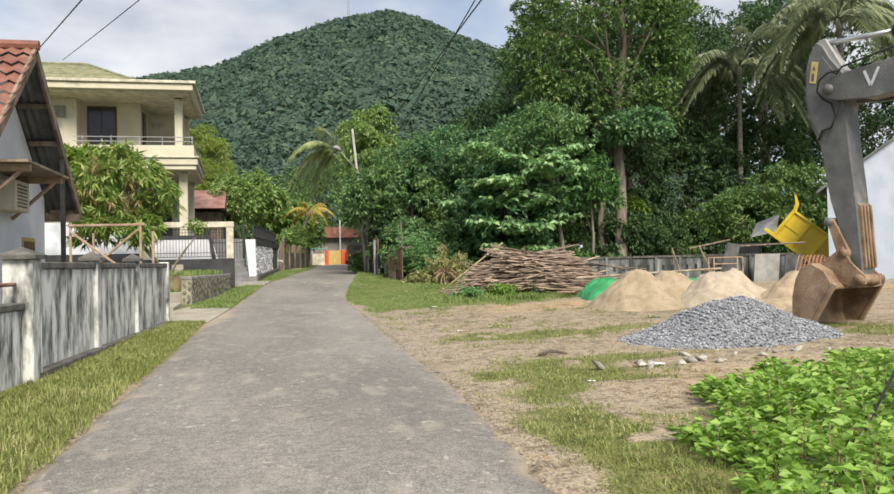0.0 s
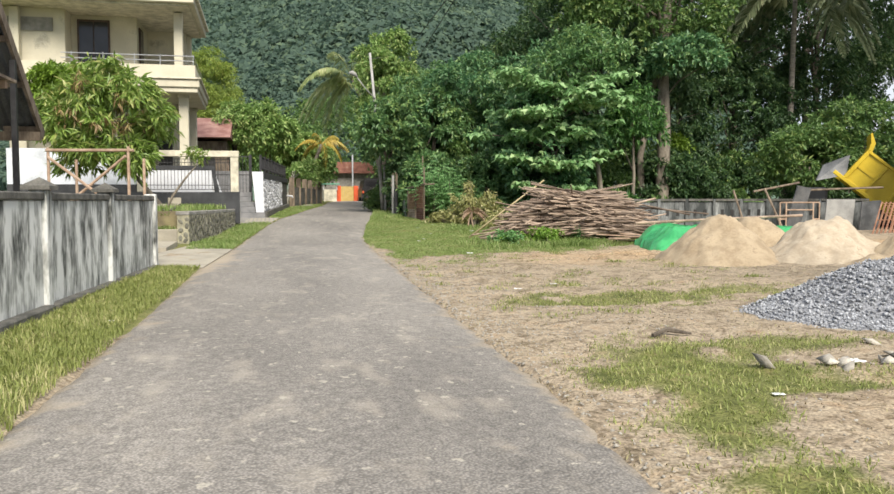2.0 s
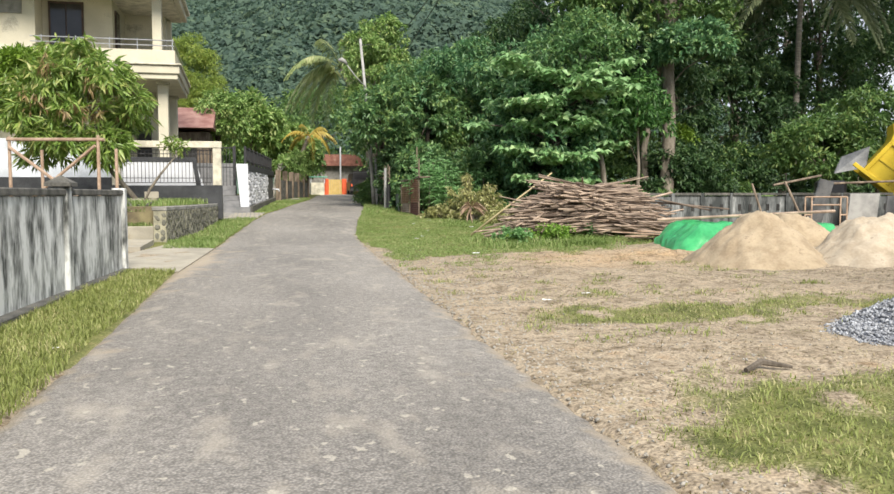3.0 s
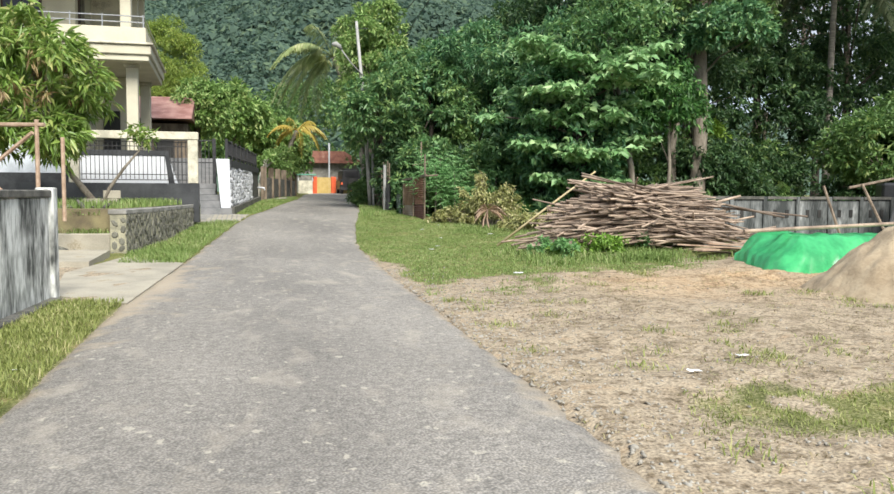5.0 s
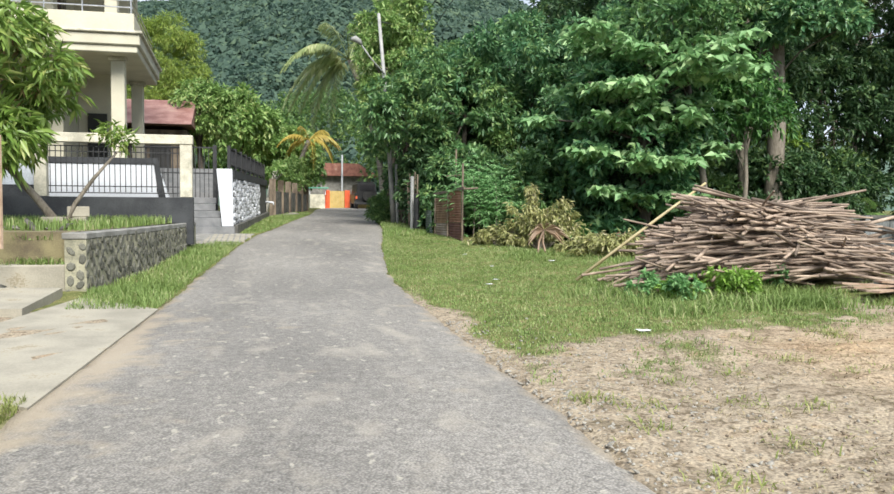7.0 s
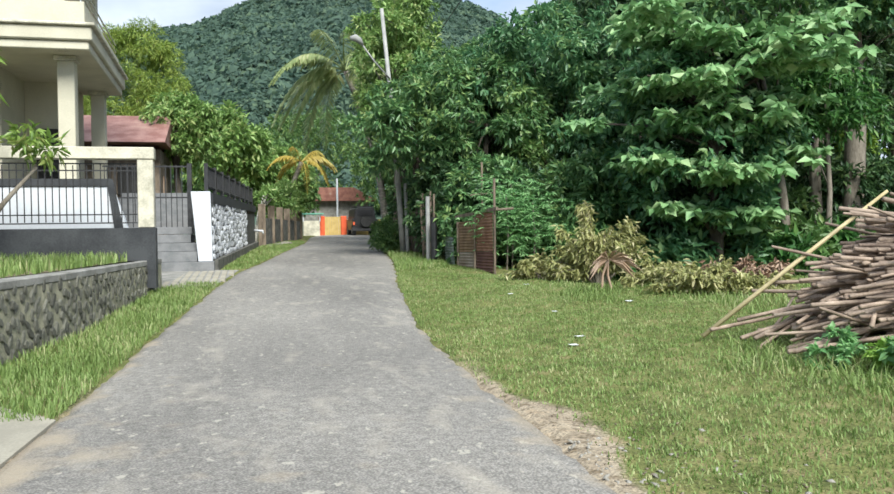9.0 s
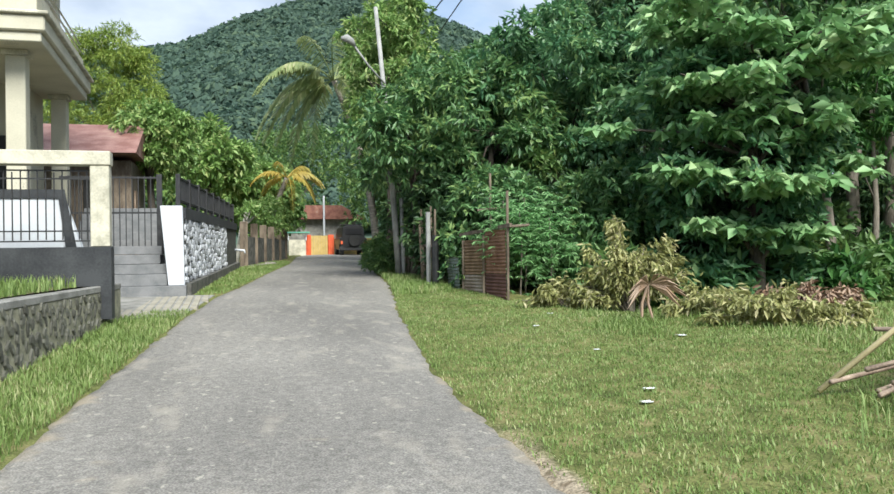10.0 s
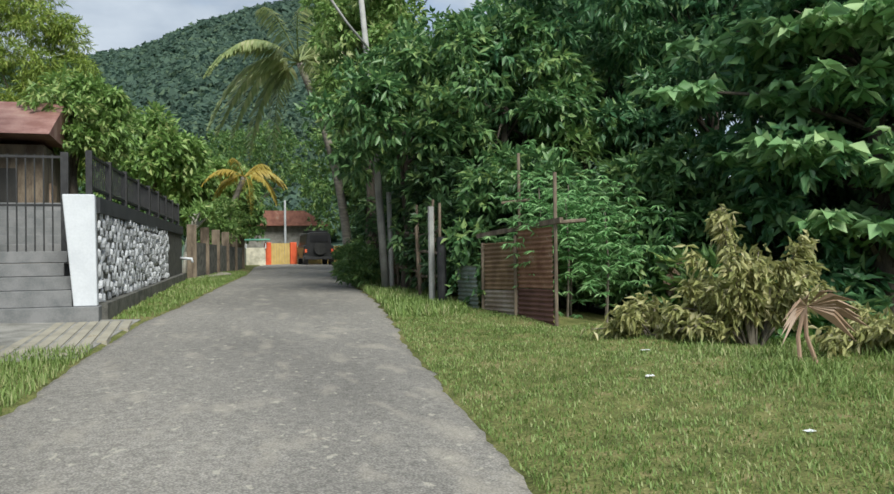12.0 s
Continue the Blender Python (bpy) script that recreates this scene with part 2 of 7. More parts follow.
def G(y):
    return float(np.interp(y, GY, GZ))


def fbm(x, y, s):
    return noise.fractal((x * s, y * s, 3.1), 1.0, 2.0, 4)


def side_of_road(x, y):
    """Metres past the road's edge, under 0 on the road."""
    return max(np.interp(y, RY, RL) - x, x - np.interp(y, RY, RR))


def ease(v, lo, hi):
    k = min(1.0, max(0.0, (v - lo) / (hi - lo)))
    return k * k * (3 - 2 * k)


def bare(x, y):
    """How bare of grass the ground is, 0 to 1."""
    n = fbm(x, y, 0.55) * 0.9 + fbm(x + 40, y, 2.0) * 0.45
    if x < np.interp(y, RY, RL):
        if 20.3 < y < 25.6 + n and x > -9:
            return 1.0
        return 0.25 if x > -2.2 else 0.4
    right = x - np.interp(y, RY, RR)
    v = ease(y, 6.0, 8.0) * (1 - ease(y - (20.9 + (x - 3.4) * 0.45 + n * 2.0), -1.2, 1.2))
    # grassy patches on the yard
    for cx, cy, ax, ay in ((4.4, 8.6, 1.3, 2.4), (6.2, 14.0, 2.4, 1.0), (8.8, 13.4, 2.3, 0.8), (11.5, 11.6, 2.0, 1.3), (3.9, 5.2, 1.1, 2.6), (5.6, 10.4, 1.4, 0.7), (5.2, 6.6, 1.3, 0.8)):
        d = math.hypot((x - cx) / ax, (y - cy) / ay) + n * 0.75
        v = min(v, (0.18 if cy < 9 else 0.32) + ease(d, 0.45, 1.35))
    d = math.hypot((x - 4.9) / 1.1, (y - 7.6) / 1.0) + n * 0.6
    v = max(v, 1 - ease(d, 0.6, 1.1))
    if y < 7 and x > 4:
        v = max(v, 0.45)
    v = max(v, (1 - ease(right, 0.05, 0.5 + n * 0.8)) * (1 - ease(y, 24, 30)) * 0.9)
    if x > 11 and y < 27:
        v = max(v, 0.85 * ease(x, 11, 13))
    return float(min(1, max(0, v)))


def clay(x, y):
    """Where reddish-yellow earth was spread or churned, 0 to 1."""
    band = math.exp(-((y - 20.6 - 0.1 * (x - 7)) / 1.5) ** 2) * ease(x, 5.2, 7.6)
    pit = math.exp(-((x - 6.6) / 1.2) ** 2 - ((y - 8.1) / 0.9) ** 2)
    return max(band, pit) * (0.75 + 0.5 * fbm(x, y, 1.4))


def height(x, y):
    z = G(y)
    s = side_of_road(x, y)
    if s > 0:
        k = min(1, s / 0.8)
        z += k * (0.05 * fbm(x, y, 0.9) + 0.02 * fbm(x, y, 4))
        if x > 5 and 17 < y < 24.5:
            z += k * 0.035 * clay(x, y) * math.sin((y - 0.1 * x + 0.25 * fbm(x, y, 0.8)) * 10.5)
        if x > 4:
            z += 0.02 * min(12, x - 4) * min(1, max(0, y / 12))
        if x > 7.5 and y > 33:
            z -= min(0.5, 0.15 * (x - 7.5)) * min(1, (y - 33) / 3)
    else:
        z -= 0.06
    return z


xs = np.concatenate([np.linspace(-900, -40, 12), np.linspace(-30, -6, 13), np.arange(-5, 14, 0.16), np.linspace(14.5, 40, 40), np.linspace(60, 900, 12)])
ys = np.concatenate([np.linspace(-900, -20, 8), np.linspace(-10, 2, 8), np.arange(2.3, 48, 0.2), np.linspace(49, 95, 40), np.linspace(120, 1500, 12)])
gv = [(x, y, height(x, y) if -60 < x < 60 and -30 < y < 120 else G(y) - 0.06) for y in ys for x in xs]
nx = len(xs)
gf = [(j * nx + i, j * nx + i + 1, (j + 1) * nx + i + 1, (j + 1) * nx + i) for j in range(len(ys) - 1) for i in range(nx - 1)]


def ground_material():
    m = bpy.data.materials.new("soil_sand_and_turf")
    m.use_nodes = True
    n, l = m.node_tree.nodes, m.node_tree.links
    b = n["Principled BSDF"]
    b.inputs["Roughness"].default_value = 0.95
    b.inputs["Specular IOR Level"].default_value = 0.15
    at = n.new("ShaderNodeAttribute")
    at.attribute_name = "bare"
    co = n.new("ShaderNodeTexCoord")
    big, mid, fine = (n.new("ShaderNodeTexNoise") for _ in range(3))
    for t, s, d in ((big, 0.6, 6), (mid, 3.5, 6), (fine, 45, 5)):
        t.inputs["Scale"].default_value, t.inputs["Detail"].default_value = s, d
        l.new(co.outputs["Object"], t.inputs["Vector"])

    def ramp(src, *stops):
        r = n.new("ShaderNodeValToRGB")
        e = r.color_ramp.elements
        while len(e) < len(stops):
            e.new(0.5)
        for q, (p, c) in zip(e, stops):
            q.position, q.color = p, (*c, 1)
        l.new(src, r.inputs["Fac"])
        return r.outputs["Color"]

    def mix(fac, a, c, kind="MIX", k=None):
        x = n.new("ShaderNodeMix")
        x.data_type, x.blend_type = "RGBA", kind
        if k is None:
            l.new(fac, x.inputs["Factor"])
        else:
            x.inputs["Factor"].default_value = k
        l.new(a, x.inputs["A"])
        l.new(c, x.inputs["B"])
        return x.outputs["Result"]

    sand = ramp(mid.outputs["Fac"], (0.27, (0.18, 0.15, 0.105)), (0.42, (0.275, 0.225, 0.165)), (0.57, (0.355, 0.3, 0.225)), (0.74, (0.3, 0.225, 0.15)))
    turf = ramp(mid.outputs["Fac"], (0.3, (0.08, 0.095, 0.03)), (0.55, (0.16, 0.17, 0.06)), (0.72, (0.24, 0.2, 0.1)))
    grit = ramp(fine.outputs["Fac"], (0.33, (0.42, 0.41, 0.4)), (0.52, (0.95, 0.95, 0.95)), (0.68, (1.35, 1.33, 1.3)))
    edge = n.new("ShaderNodeMath")
    edge.operation = "MULTIPLY_ADD"
    l.new(fine.outputs["Fac"], edge.inputs[0])
    edge.inputs[1].default_value = 0.5
    l.new(at.outputs["Fac"], edge.inputs[2])
    fac = ramp(edge.outputs[0], (0.55, (0, 0, 0)), (0.85, (1, 1, 1)))
    clay = n.new("ShaderNodeAttribute")
    clay.attribute_name = "clay"
    red = ramp(mid.outputs["Fac"], (0.3, (0.3, 0.2, 0.12)), (0.5, (0.42, 0.3, 0.18)), (0.7, (0.45, 0.35, 0.24)))
    sand = mix(clay.outputs["Fac"], sand, red)
    straw = n.new("ShaderNodeTexNoise")
    straw.inputs["Scale"].default_value, straw.inputs["Detail"].default_value = 14, 8
    l.new(co.outputs["Object"], straw.inputs["Vector"])
    sand = mix(None, sand, ramp(straw.outputs["Fac"], (0.36, (0.5, 0.46, 0.4)), (0.47, (1.0, 1.0, 1.0)), (0.64, (1.12, 1.1, 1.06))), "MULTIPLY", 0.75)
    col = mix(fac, turf, sand)
    col = mix(None, col, grit, "MULTIPLY", 0.8)
    l.new(col, b.inputs["Base Color"])
    bp = n.new("ShaderNodeBump")
    bp.inputs["Strength"].default_value, bp.inputs["Distance"].default_value = 0.8, 0.03
    l.new(edge.outputs[0], bp.inputs["Height"])
    l.new(bp.outputs["Normal"], b.inputs["Normal"])
    return m


ground = new("ground", to_mesh("ground", Geo().add(gv, gf), ground_material(), smooth=True))
attr = ground.data.attributes.new("bare", "FLOAT", "POINT")
attr.data.foreach_set("value", [bare(p[0], p[1]) if -10 < p[0] < 40 and 0 < p[1] < 60 else 0.2 for p in gv])
clay_of = ground.data.attributes.new("clay", "FLOAT", "POINT")
clay_of.data.foreach_set("value", [min(1.0, max(0.0, clay(p[0], p[1]))) if 3 < p[0] < 30 and 4 < p[1] < 28 else 0.0 for p in gv])
tagged(ground, "sandy building ground with patches of trodden grass", "ground", "", "structure")

# ---- road: worn asphalt with pale patches ----
def road_material():
    m = bpy.data.materials.new("worn_asphalt")
    m.use_nodes = True
    n, l = m.node_tree.nodes, m.node_tree.links
    b = n["Principled BSDF"]
    b.inputs["Roughness"].default_value = 0.85
    co = n.new("ShaderNodeTexCoord")

    def nz(scale, detail, stretch=None):
        t = n.new("ShaderNodeTexNoise")
        t.inputs["Scale"].default_value, t.inputs["Detail"].default_value = scale, detail
        src = co.outputs["Object"]
        if stretch:
            mp = n.new("ShaderNodeMapping")
            mp.inputs["Scale"].default_value = stretch
            l.new(src, mp.inputs["Vector"])
            src = mp.outputs["Vector"]
        l.new(src, t.inputs["Vector"])
        return t.outputs["Fac"]

    def ramp(src, *stops):
        r = n.new("ShaderNodeValToRGB")
        e = r.color_ramp.elements
        while len(e) < len(stops):
            e.new(0.5)
        for q, (p, c) in zip(e, stops):
            q.position, q.color = p, (c, c, c, 1) if isinstance(c, float) else (*c, 1)
        l.new(src, r.inputs["Fac"])
        return r.outputs["Color"]

    def mix(fac, a, c, kind="MIX", k=1.0):
        x = n.new("ShaderNodeMix")
        x.data_type, x.blend_type = "RGBA", kind
        if fac is None:
            x.inputs["Factor"].default_value = k
        else:
            l.new(fac, x.inputs["Factor"])
        l.new(a, x.inputs["A"])
        if isinstance(c, tuple):
            x.inputs["B"].default_value = (*c, 1)
        else:
            l.new(c, x.inputs["B"])
        return x.outputs["Result"]

    vor = n.new("ShaderNodeTexVoronoi")
    vor.inputs["Scale"].default_value = 58
    l.new(co.outputs["Object"], vor.inputs["Vector"])
    wide = nz(0.5, 4, (1, 0.35, 1))
    col = ramp(wide, (0.35, (0.2, 0.187, 0.17)), (0.65, (0.295, 0.275, 0.248)))
    col = mix(None, col, ramp(vor.outputs["Distance"], (0.12, 1.45), (0.4, 0.95), (0.75, 0.5)), "MULTIPLY", 0.75)
    col = mix(None, col, ramp(nz(14, 5), (0.35, 0.75), (0.62, 1.12)), "MULTIPLY", 0.8)
    col = mix(ramp(nz(2.6, 9, (1.2, 0.55, 1)), (0.55, 0.0), (0.72, 0.5)), col, (0.4, 0.36, 0.3))
    col = mix(ramp(nz(11.0, 5, (1, 0.7, 1)), (0.64, 0.0), (0.69, 0.75)), col, (0.42, 0.39, 0.33))
    dust = n.new("ShaderNodeAttribute")
    dust.attribute_name = "dust"
    da = n.new("ShaderNodeMath")
    da.operation = "MULTIPLY_ADD"
    l.new(nz(2.4, 8), da.inputs[0])
    da.inputs[1].default_value = 1.1
    l.new(dust.outputs["Fac"], da.inputs[2])
    col = mix(ramp(da.outputs[0], (0.74, 0.0), (1.1, 0.8)), col, (0.36, 0.3, 0.22))
    l.new(col, b.inputs["Base Color"])
    bp = n.new("ShaderNodeBump")
    bp.inputs["Strength"].default_value, bp.inputs["Distance"].default_value = 0.7, 0.015
    l.new(vor.outputs["Distance"], bp.inputs["Height"])
    l.new(bp.outputs["Normal"], b.inputs["Normal"])
    return m


rows = []
for y in np.concatenate([np.arange(-38, 2, 2.0), np.arange(2, 50, 0.12), np.arange(50, 95, 1.0)]):
    wob = (0.06 * noise.noise((y * 1.3, 0, 5)) + 0.05 * noise.noise((y * 5, 1, 5)))
    wo2 = (0.10 * noise.noise((y * 1.1, 7, 5)) + 0.07 * noise.noise((y * 4.5, 9, 5)))
    a, b2, z = np.interp(y, RY, RL) + wob, np.interp(y, RY, RR) + wo2, G(y)
    rows.append([(a - 0.02, y, z - 0.12), (a, y, z - 0.015)] + [(a + (b2 - a) * k, y, z + 0.035 * math.sin(math.pi * k)) for k in (0.03, 0.07, 0.13, 0.22, 0.4, 0.6, 0.8, 0.9, 0.96)] + [(b2, y, z - 0.015), (b2 + 0.02, y, z - 0.12)])
road = solid("road", Geo().strip(rows), road_material(), "worn grey asphalt village lane with pale patches", "road", smooth=True)
dust_of = road.data.attributes.new("dust", "FLOAT", "POINT")
dust_of.data.foreach_set("value", [0.34 * math.exp(side_of_road(p.co.x, p.co.y) / 0.16) * (1 if p.co.y < 30 else 0.3) + 0.55 * math.exp(-((p.co.y - 22.5) / 3.2) ** 2) * math.exp(-max(0, p.co.x + 0.4) / 0.75) for p in road.data.vertices])

# ---- wooded hill, its distance haze mixed into the colours ----
AZ = [-60, -30, -14, -7.8, -3, 0.4, 4, 6, 8.6, 11, 13.5, 16.6, 22, 32, 60]
EL = [4, 8, 11.0, 12.3, 13.3, 15.0, 16.2, 16.7, 17.2, 16.6, 15.5, 14.3, 10.5, 5, 2]


def hill_height(x, y):
    r, a = math.hypot(x, y), math.degrees(math.atan2(x, y))
    top = math.tan(radians(float(np.interp(a, AZ, EL)))) * 700
    k = min(1.0, max(0.0, (r - 130) / 570))
    k = k if r < 700 else 1 - (r - 700) / 500
    return 1.0 + top * (0.8 * k + 0.2 * k * k) * (1 + 0.22 * fbm(x, y, 0.006) * (1 - k) * 1.0) + 5 * fbm(x, y, 0.02) * (1 - k)


hill_rows = []
for r in list(np.linspace(120, 700, 40)) + [760, 900, 1100]:
    hill_rows.append([(r * math.sin(radians(a)), r * math.cos(radians(a)), hill_height(r * math.sin(radians(a)), r * math.cos(radians(a)))) for a in np.arange(-60, 61, 2.0)])
# the floor takes the same painted haze blue as the canopy
hill = solid("hill", Geo().strip(hill_rows), mat("hazed_forest_floor", (0.05, 0.09, 0.064), (0.08, 0.13, 0.088), 0.05, 0.95, 0, fine=0.6), "steep hill under dense green rainforest", "hill", smooth=True)

tuft_v, tuft_f, made = [], [], 0
for r_lo, r_hi, count, per, size in ((140, 260, 3800, 46, 0.8), (260, 430, 9000, 18, 0.95), (430, 715, 24000, 8, 1.0)):
    a = np.radians(rng.uniform(-20, 34, count))
    r = rng.uniform(r_lo, r_hi, count)
    x, y = r * np.sin(a), r * np.cos(a)
    s = size * rng.uniform(1.5, 4.2, count)
    z = np.array([hill_height(p, q) for p, q in zip(x, y)]) + s * 0.35
    d = unit(rng.normal(size=(count * per, 3)) + np.array([0, -0.25, 0.75]))
    centre = np.repeat(np.stack([x, y, z], 1), per, 0) + d * np.repeat(s, per)[:, None] * np.array([1, 1, 0.85]) * rng.uniform(0.55, 1.05, (count * per, 1))
    e1 = unit(np.cross(d, rng.normal(size=d.shape)))
    e2 = unit(np.cross(d, e1) + d * rng.normal(size=(len(d), 1)) * 0.5)
    w = (np.repeat(s, per) * 1.7 / per ** 0.5 * rng.uniform(0.6, 1.3, len(d)))[:, None]
    tuft_v.append(np.stack([centre + e1 * w, centre - e1 * w * 0.6 + e2 * w * 0.9, centre - e1 * w * 0.6 - e2 * w * 0.9], 1).reshape(-1, 3))
    tuft_f.append(np.arange(len(d) * 3).reshape(-1, 3) + made)
    made += len(d) * 3
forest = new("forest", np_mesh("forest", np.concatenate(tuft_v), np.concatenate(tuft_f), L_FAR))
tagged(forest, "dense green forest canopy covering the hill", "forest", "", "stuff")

# ---- structure ----
W0, W1 = Vector((-1.95, 11.2, 0)), Vector((-1.4, 20.9, 0))
ang = math.degrees(math.atan2(W1.x - W0.x, W1.y - W0.y))
WALL = pose(W0.x, W0.y, 0, 0, 0, -ang)
L = (W1 - W0).length

# ---- more materials ----
M_OLDWALL = mat("mould_streaked_render", (0.06, 0.064, 0.06), (0.42, 0.43, 0.41), 3.4, 0.9, 0.5, 16, c3=(0.64, 0.65, 0.63), stretch=(1, 1.3, 0.38), lo=0.32, hi=0.51)
M_YARDWALL = mat("black_mould_render", (0.035, 0.04, 0.04), (0.17, 0.18, 0.18), 1.8, 0.9, 0.5, 14, c3=(0.3, 0.31, 0.31), stretch=(2.0, 1, 0.4), lo=0.4, hi=0.66)
M_COPING = mat("dark_coping", (0.05, 0.05, 0.045), (0.14, 0.135, 0.12), 4, 0.9, 0.5, 40)
M_STONE = mat("rubble_stone", (0.07, 0.07, 0.06), (0.17, 0.165, 0.13), 9, 0.9, 0.6, 50, vary=0.4)
M_MORTAR = mat("dark_mortar", (0.04, 0.04, 0.037), (0.09, 0.087, 0.075), 6, 0.95, 0.5, 50)
M_PALEMORTAR = mat("lichen_grey_mortar", (0.17, 0.165, 0.12), (0.34, 0.32, 0.23), 5, 0.95, 0.7, 40, c3=(0.36, 0.34, 0.25))
M_WSTONE = mat("whitewashed_stone", (0.34, 0.35, 0.37), (0.53, 0.54, 0.57), 9, 0.85, 0.4, 50, vary=0.25)
M_SLAB = mat("pale_concrete", (0.25, 0.23, 0.185), (0.36, 0.33, 0.265), 1.6, 0.9, 0.3, 45, c3=(0.26, 0.22, 0.15))
M_TILE = mat("mossy_yellow_tile", (0.15, 0.16, 0.095), (0.28, 0.275, 0.17), 3, 0.8, 0.3, 40, vary=0.15)
M_REDTILE = mat("red_tile", (0.16, 0.06, 0.045), (0.27, 0.12, 0.085), 3, 0.75, 0.3, 40, c3=(0.3, 0.2, 0.16))
M_ZINC = mat("aged_zinc_underside", (0.07, 0.075, 0.08), (0.17, 0.175, 0.18), 2, 0.6, 0.2, 30, metal=0.3)
M_TIMBER = mat("weathered_timber", (0.1, 0.075, 0.055), (0.24, 0.19, 0.14), 6, 0.9, 0.5, 40, stretch=(1, 1, 0.3), vary=0.2)
M_TIMBER_PINK = mat("pale_timber", (0.28, 0.19, 0.13), (0.42, 0.31, 0.23), 6, 0.85, 0.4, 40, vary=0.15)
M_GLASS = mat("dark_window_glass", (0.02, 0.02, 0.022), (0.035, 0.035, 0.04), 1, 0.1, 0)
M_BROWNFRAME = mat("dark_brown_frame", (0.05, 0.03, 0.022), (0.09, 0.055, 0.04), 5, 0.6, 0.1)
M_STEEL = mat("bright_steel_rail", (0.5, 0.5, 0.5), (0.65, 0.65, 0.65), 5, 0.3, 0.0, metal=0.9)
M_CREAMBEAM = mat("stained_cream_beam", (0.36, 0.34, 0.27), (0.62, 0.58, 0.47), 3, 0.85, 0.2, 30)
M_SAND = mat("yellow_sand", (0.26, 0.2, 0.13), (0.37, 0.3, 0.205), 3.5, 0.95, 1.0, 22, c3=(0.26, 0.2, 0.135))
M_SANDPALE = mat("pale_sand", (0.31, 0.255, 0.185), (0.42, 0.36, 0.275), 3.5, 0.95, 1.0, 22, c3=(0.28, 0.23, 0.165))
M_GRAVEL = mat("blue_grey_gravel", (0.16, 0.17, 0.19), (0.34, 0.355, 0.38), 20, 0.85, 0.2, 60, vary=0.45, island=True)
M_GRAVELBED = mat("gravel_bed", (0.08, 0.085, 0.095), (0.3, 0.31, 0.34), 28, 0.9, 0.9, 60)
M_TARP = mat("green_plastic_sheet", (0.018, 0.23, 0.075), (0.045, 0.36, 0.125), 2, 0.35, 0.3, 12)
M_BAMBOO = mat("dry_bamboo_pole", (0.14, 0.1, 0.075), (0.3, 0.23, 0.175), 3, 0.75, 0.3, 40, vary=0.4, c3=(0.4, 0.32, 0.25))
M_FRESHBAMBOO = mat("pale_yellow_bamboo", (0.36, 0.3, 0.15), (0.5, 0.42, 0.24), 3, 0.6, 0.2, 40)
M_RUST = mat("rusted_corrugated_iron", (0.18, 0.075, 0.045), (0.34, 0.19, 0.12), 3, 0.85, 0.3, 40, c3=(0.46, 0.38, 0.3), vary=0.25)
M_GREENZINC = mat("grey_green_sheet", (0.16, 0.19, 0.17), (0.26, 0.29, 0.26), 4, 0.7, 0.2, 40)
M_MACHINE = mat("worn_grey_machine_paint", (0.09, 0.09, 0.088), (0.15, 0.15, 0.145), 3, 0.5, 0.15, 40, c3=(0.24, 0.23, 0.21))
M_CREAMSIGN = mat("faded_yellow_sticker", (0.5, 0.4, 0.14), (0.6, 0.5, 0.2), 6, 0.6, 0.05, 40)
M_BUCKET = mat("rusty_bucket_steel", (0.15, 0.09, 0.05), (0.33, 0.23, 0.15), 3, 0.8, 0.4, 40, c3=(0.4, 0.3, 0.21))
M_YELLOW = mat("yellow_truck_paint", (0.5, 0.35, 0.015), (0.62, 0.45, 0.03), 2, 0.5, 0.1, 40)
M_BLUEWALL = mat("pale_blue_wall", (0.3, 0.35, 0.43), (0.37, 0.42, 0.5), 1.5, 0.8, 0.1, 30)
M_ORANGE = mat("orange_red_paint", (0.6, 0.08, 0.025), (0.7, 0.13, 0.04), 3, 0.7, 0.1, 30)
M_MUSTARD = mat("mustard_paint", (0.42, 0.3, 0.09), (0.52, 0.38, 0.14), 3, 0.7, 0.1, 30)
M_BLACKCAR = mat("black_car_paint", (0.01, 0.01, 0.011), (0.02, 0.02, 0.022), 3, 0.4, 0.05, 30)
M_RUBBER = mat("tyre_rubber", (0.012, 0.012, 0.012), (0.025, 0.025, 0.025), 10, 0.9, 0.3, 60)
M_POLE = mat("grey_concrete_pole", (0.24, 0.24, 0.235), (0.36, 0.36, 0.345), 3, 0.8, 0.2, 40)
M_PALMTRUNK = mat("grey_palm_trunk", (0.16, 0.14, 0.12), (0.3, 0.27, 0.23), 6, 0.95, 0.6, 30, stretch=(0.4, 0.4, 2))
M_DRYLEAF = leaf_mat("dry_brown_leaves", (0.2, 0.12, 0.075), (0.36, 0.25, 0.17), (0.46, 0.36, 0.26), through_light=0.1)
M_FLUSH = leaf_mat("brown_leaf_flush", (0.15, 0.1, 0.04), (0.28, 0.2, 0.09), (0.34, 0.3, 0.12), through_light=0.2)
M_ROCK = mat("grey_rock", (0.28, 0.26, 0.225), (0.44, 0.415, 0.365), 8, 0.9, 0.5, 50, vary=0.3)
M_PAPER = mat("white_litter", (0.6, 0.62, 0.62), (0.8, 0.82, 0.82), 8, 0.7, 0.2, 50)
L_WILT = leaf_mat("wilting_leaves", (0.27, 0.29, 0.1), (0.46, 0.45, 0.2), (0.6, 0.55, 0.32), patch=0.12)
L_MANGO = leaf_mat("mango_leaves", (0.14, 0.24, 0.045), (0.27, 0.38, 0.09), (0.4, 0.42, 0.15), patch=0.15, rough=0.4)
L_LIME = leaf_mat("lime_leaves", (0.11, 0.2, 0.02), (0.2, 0.32, 0.04), (0.26, 0.38, 0.06))
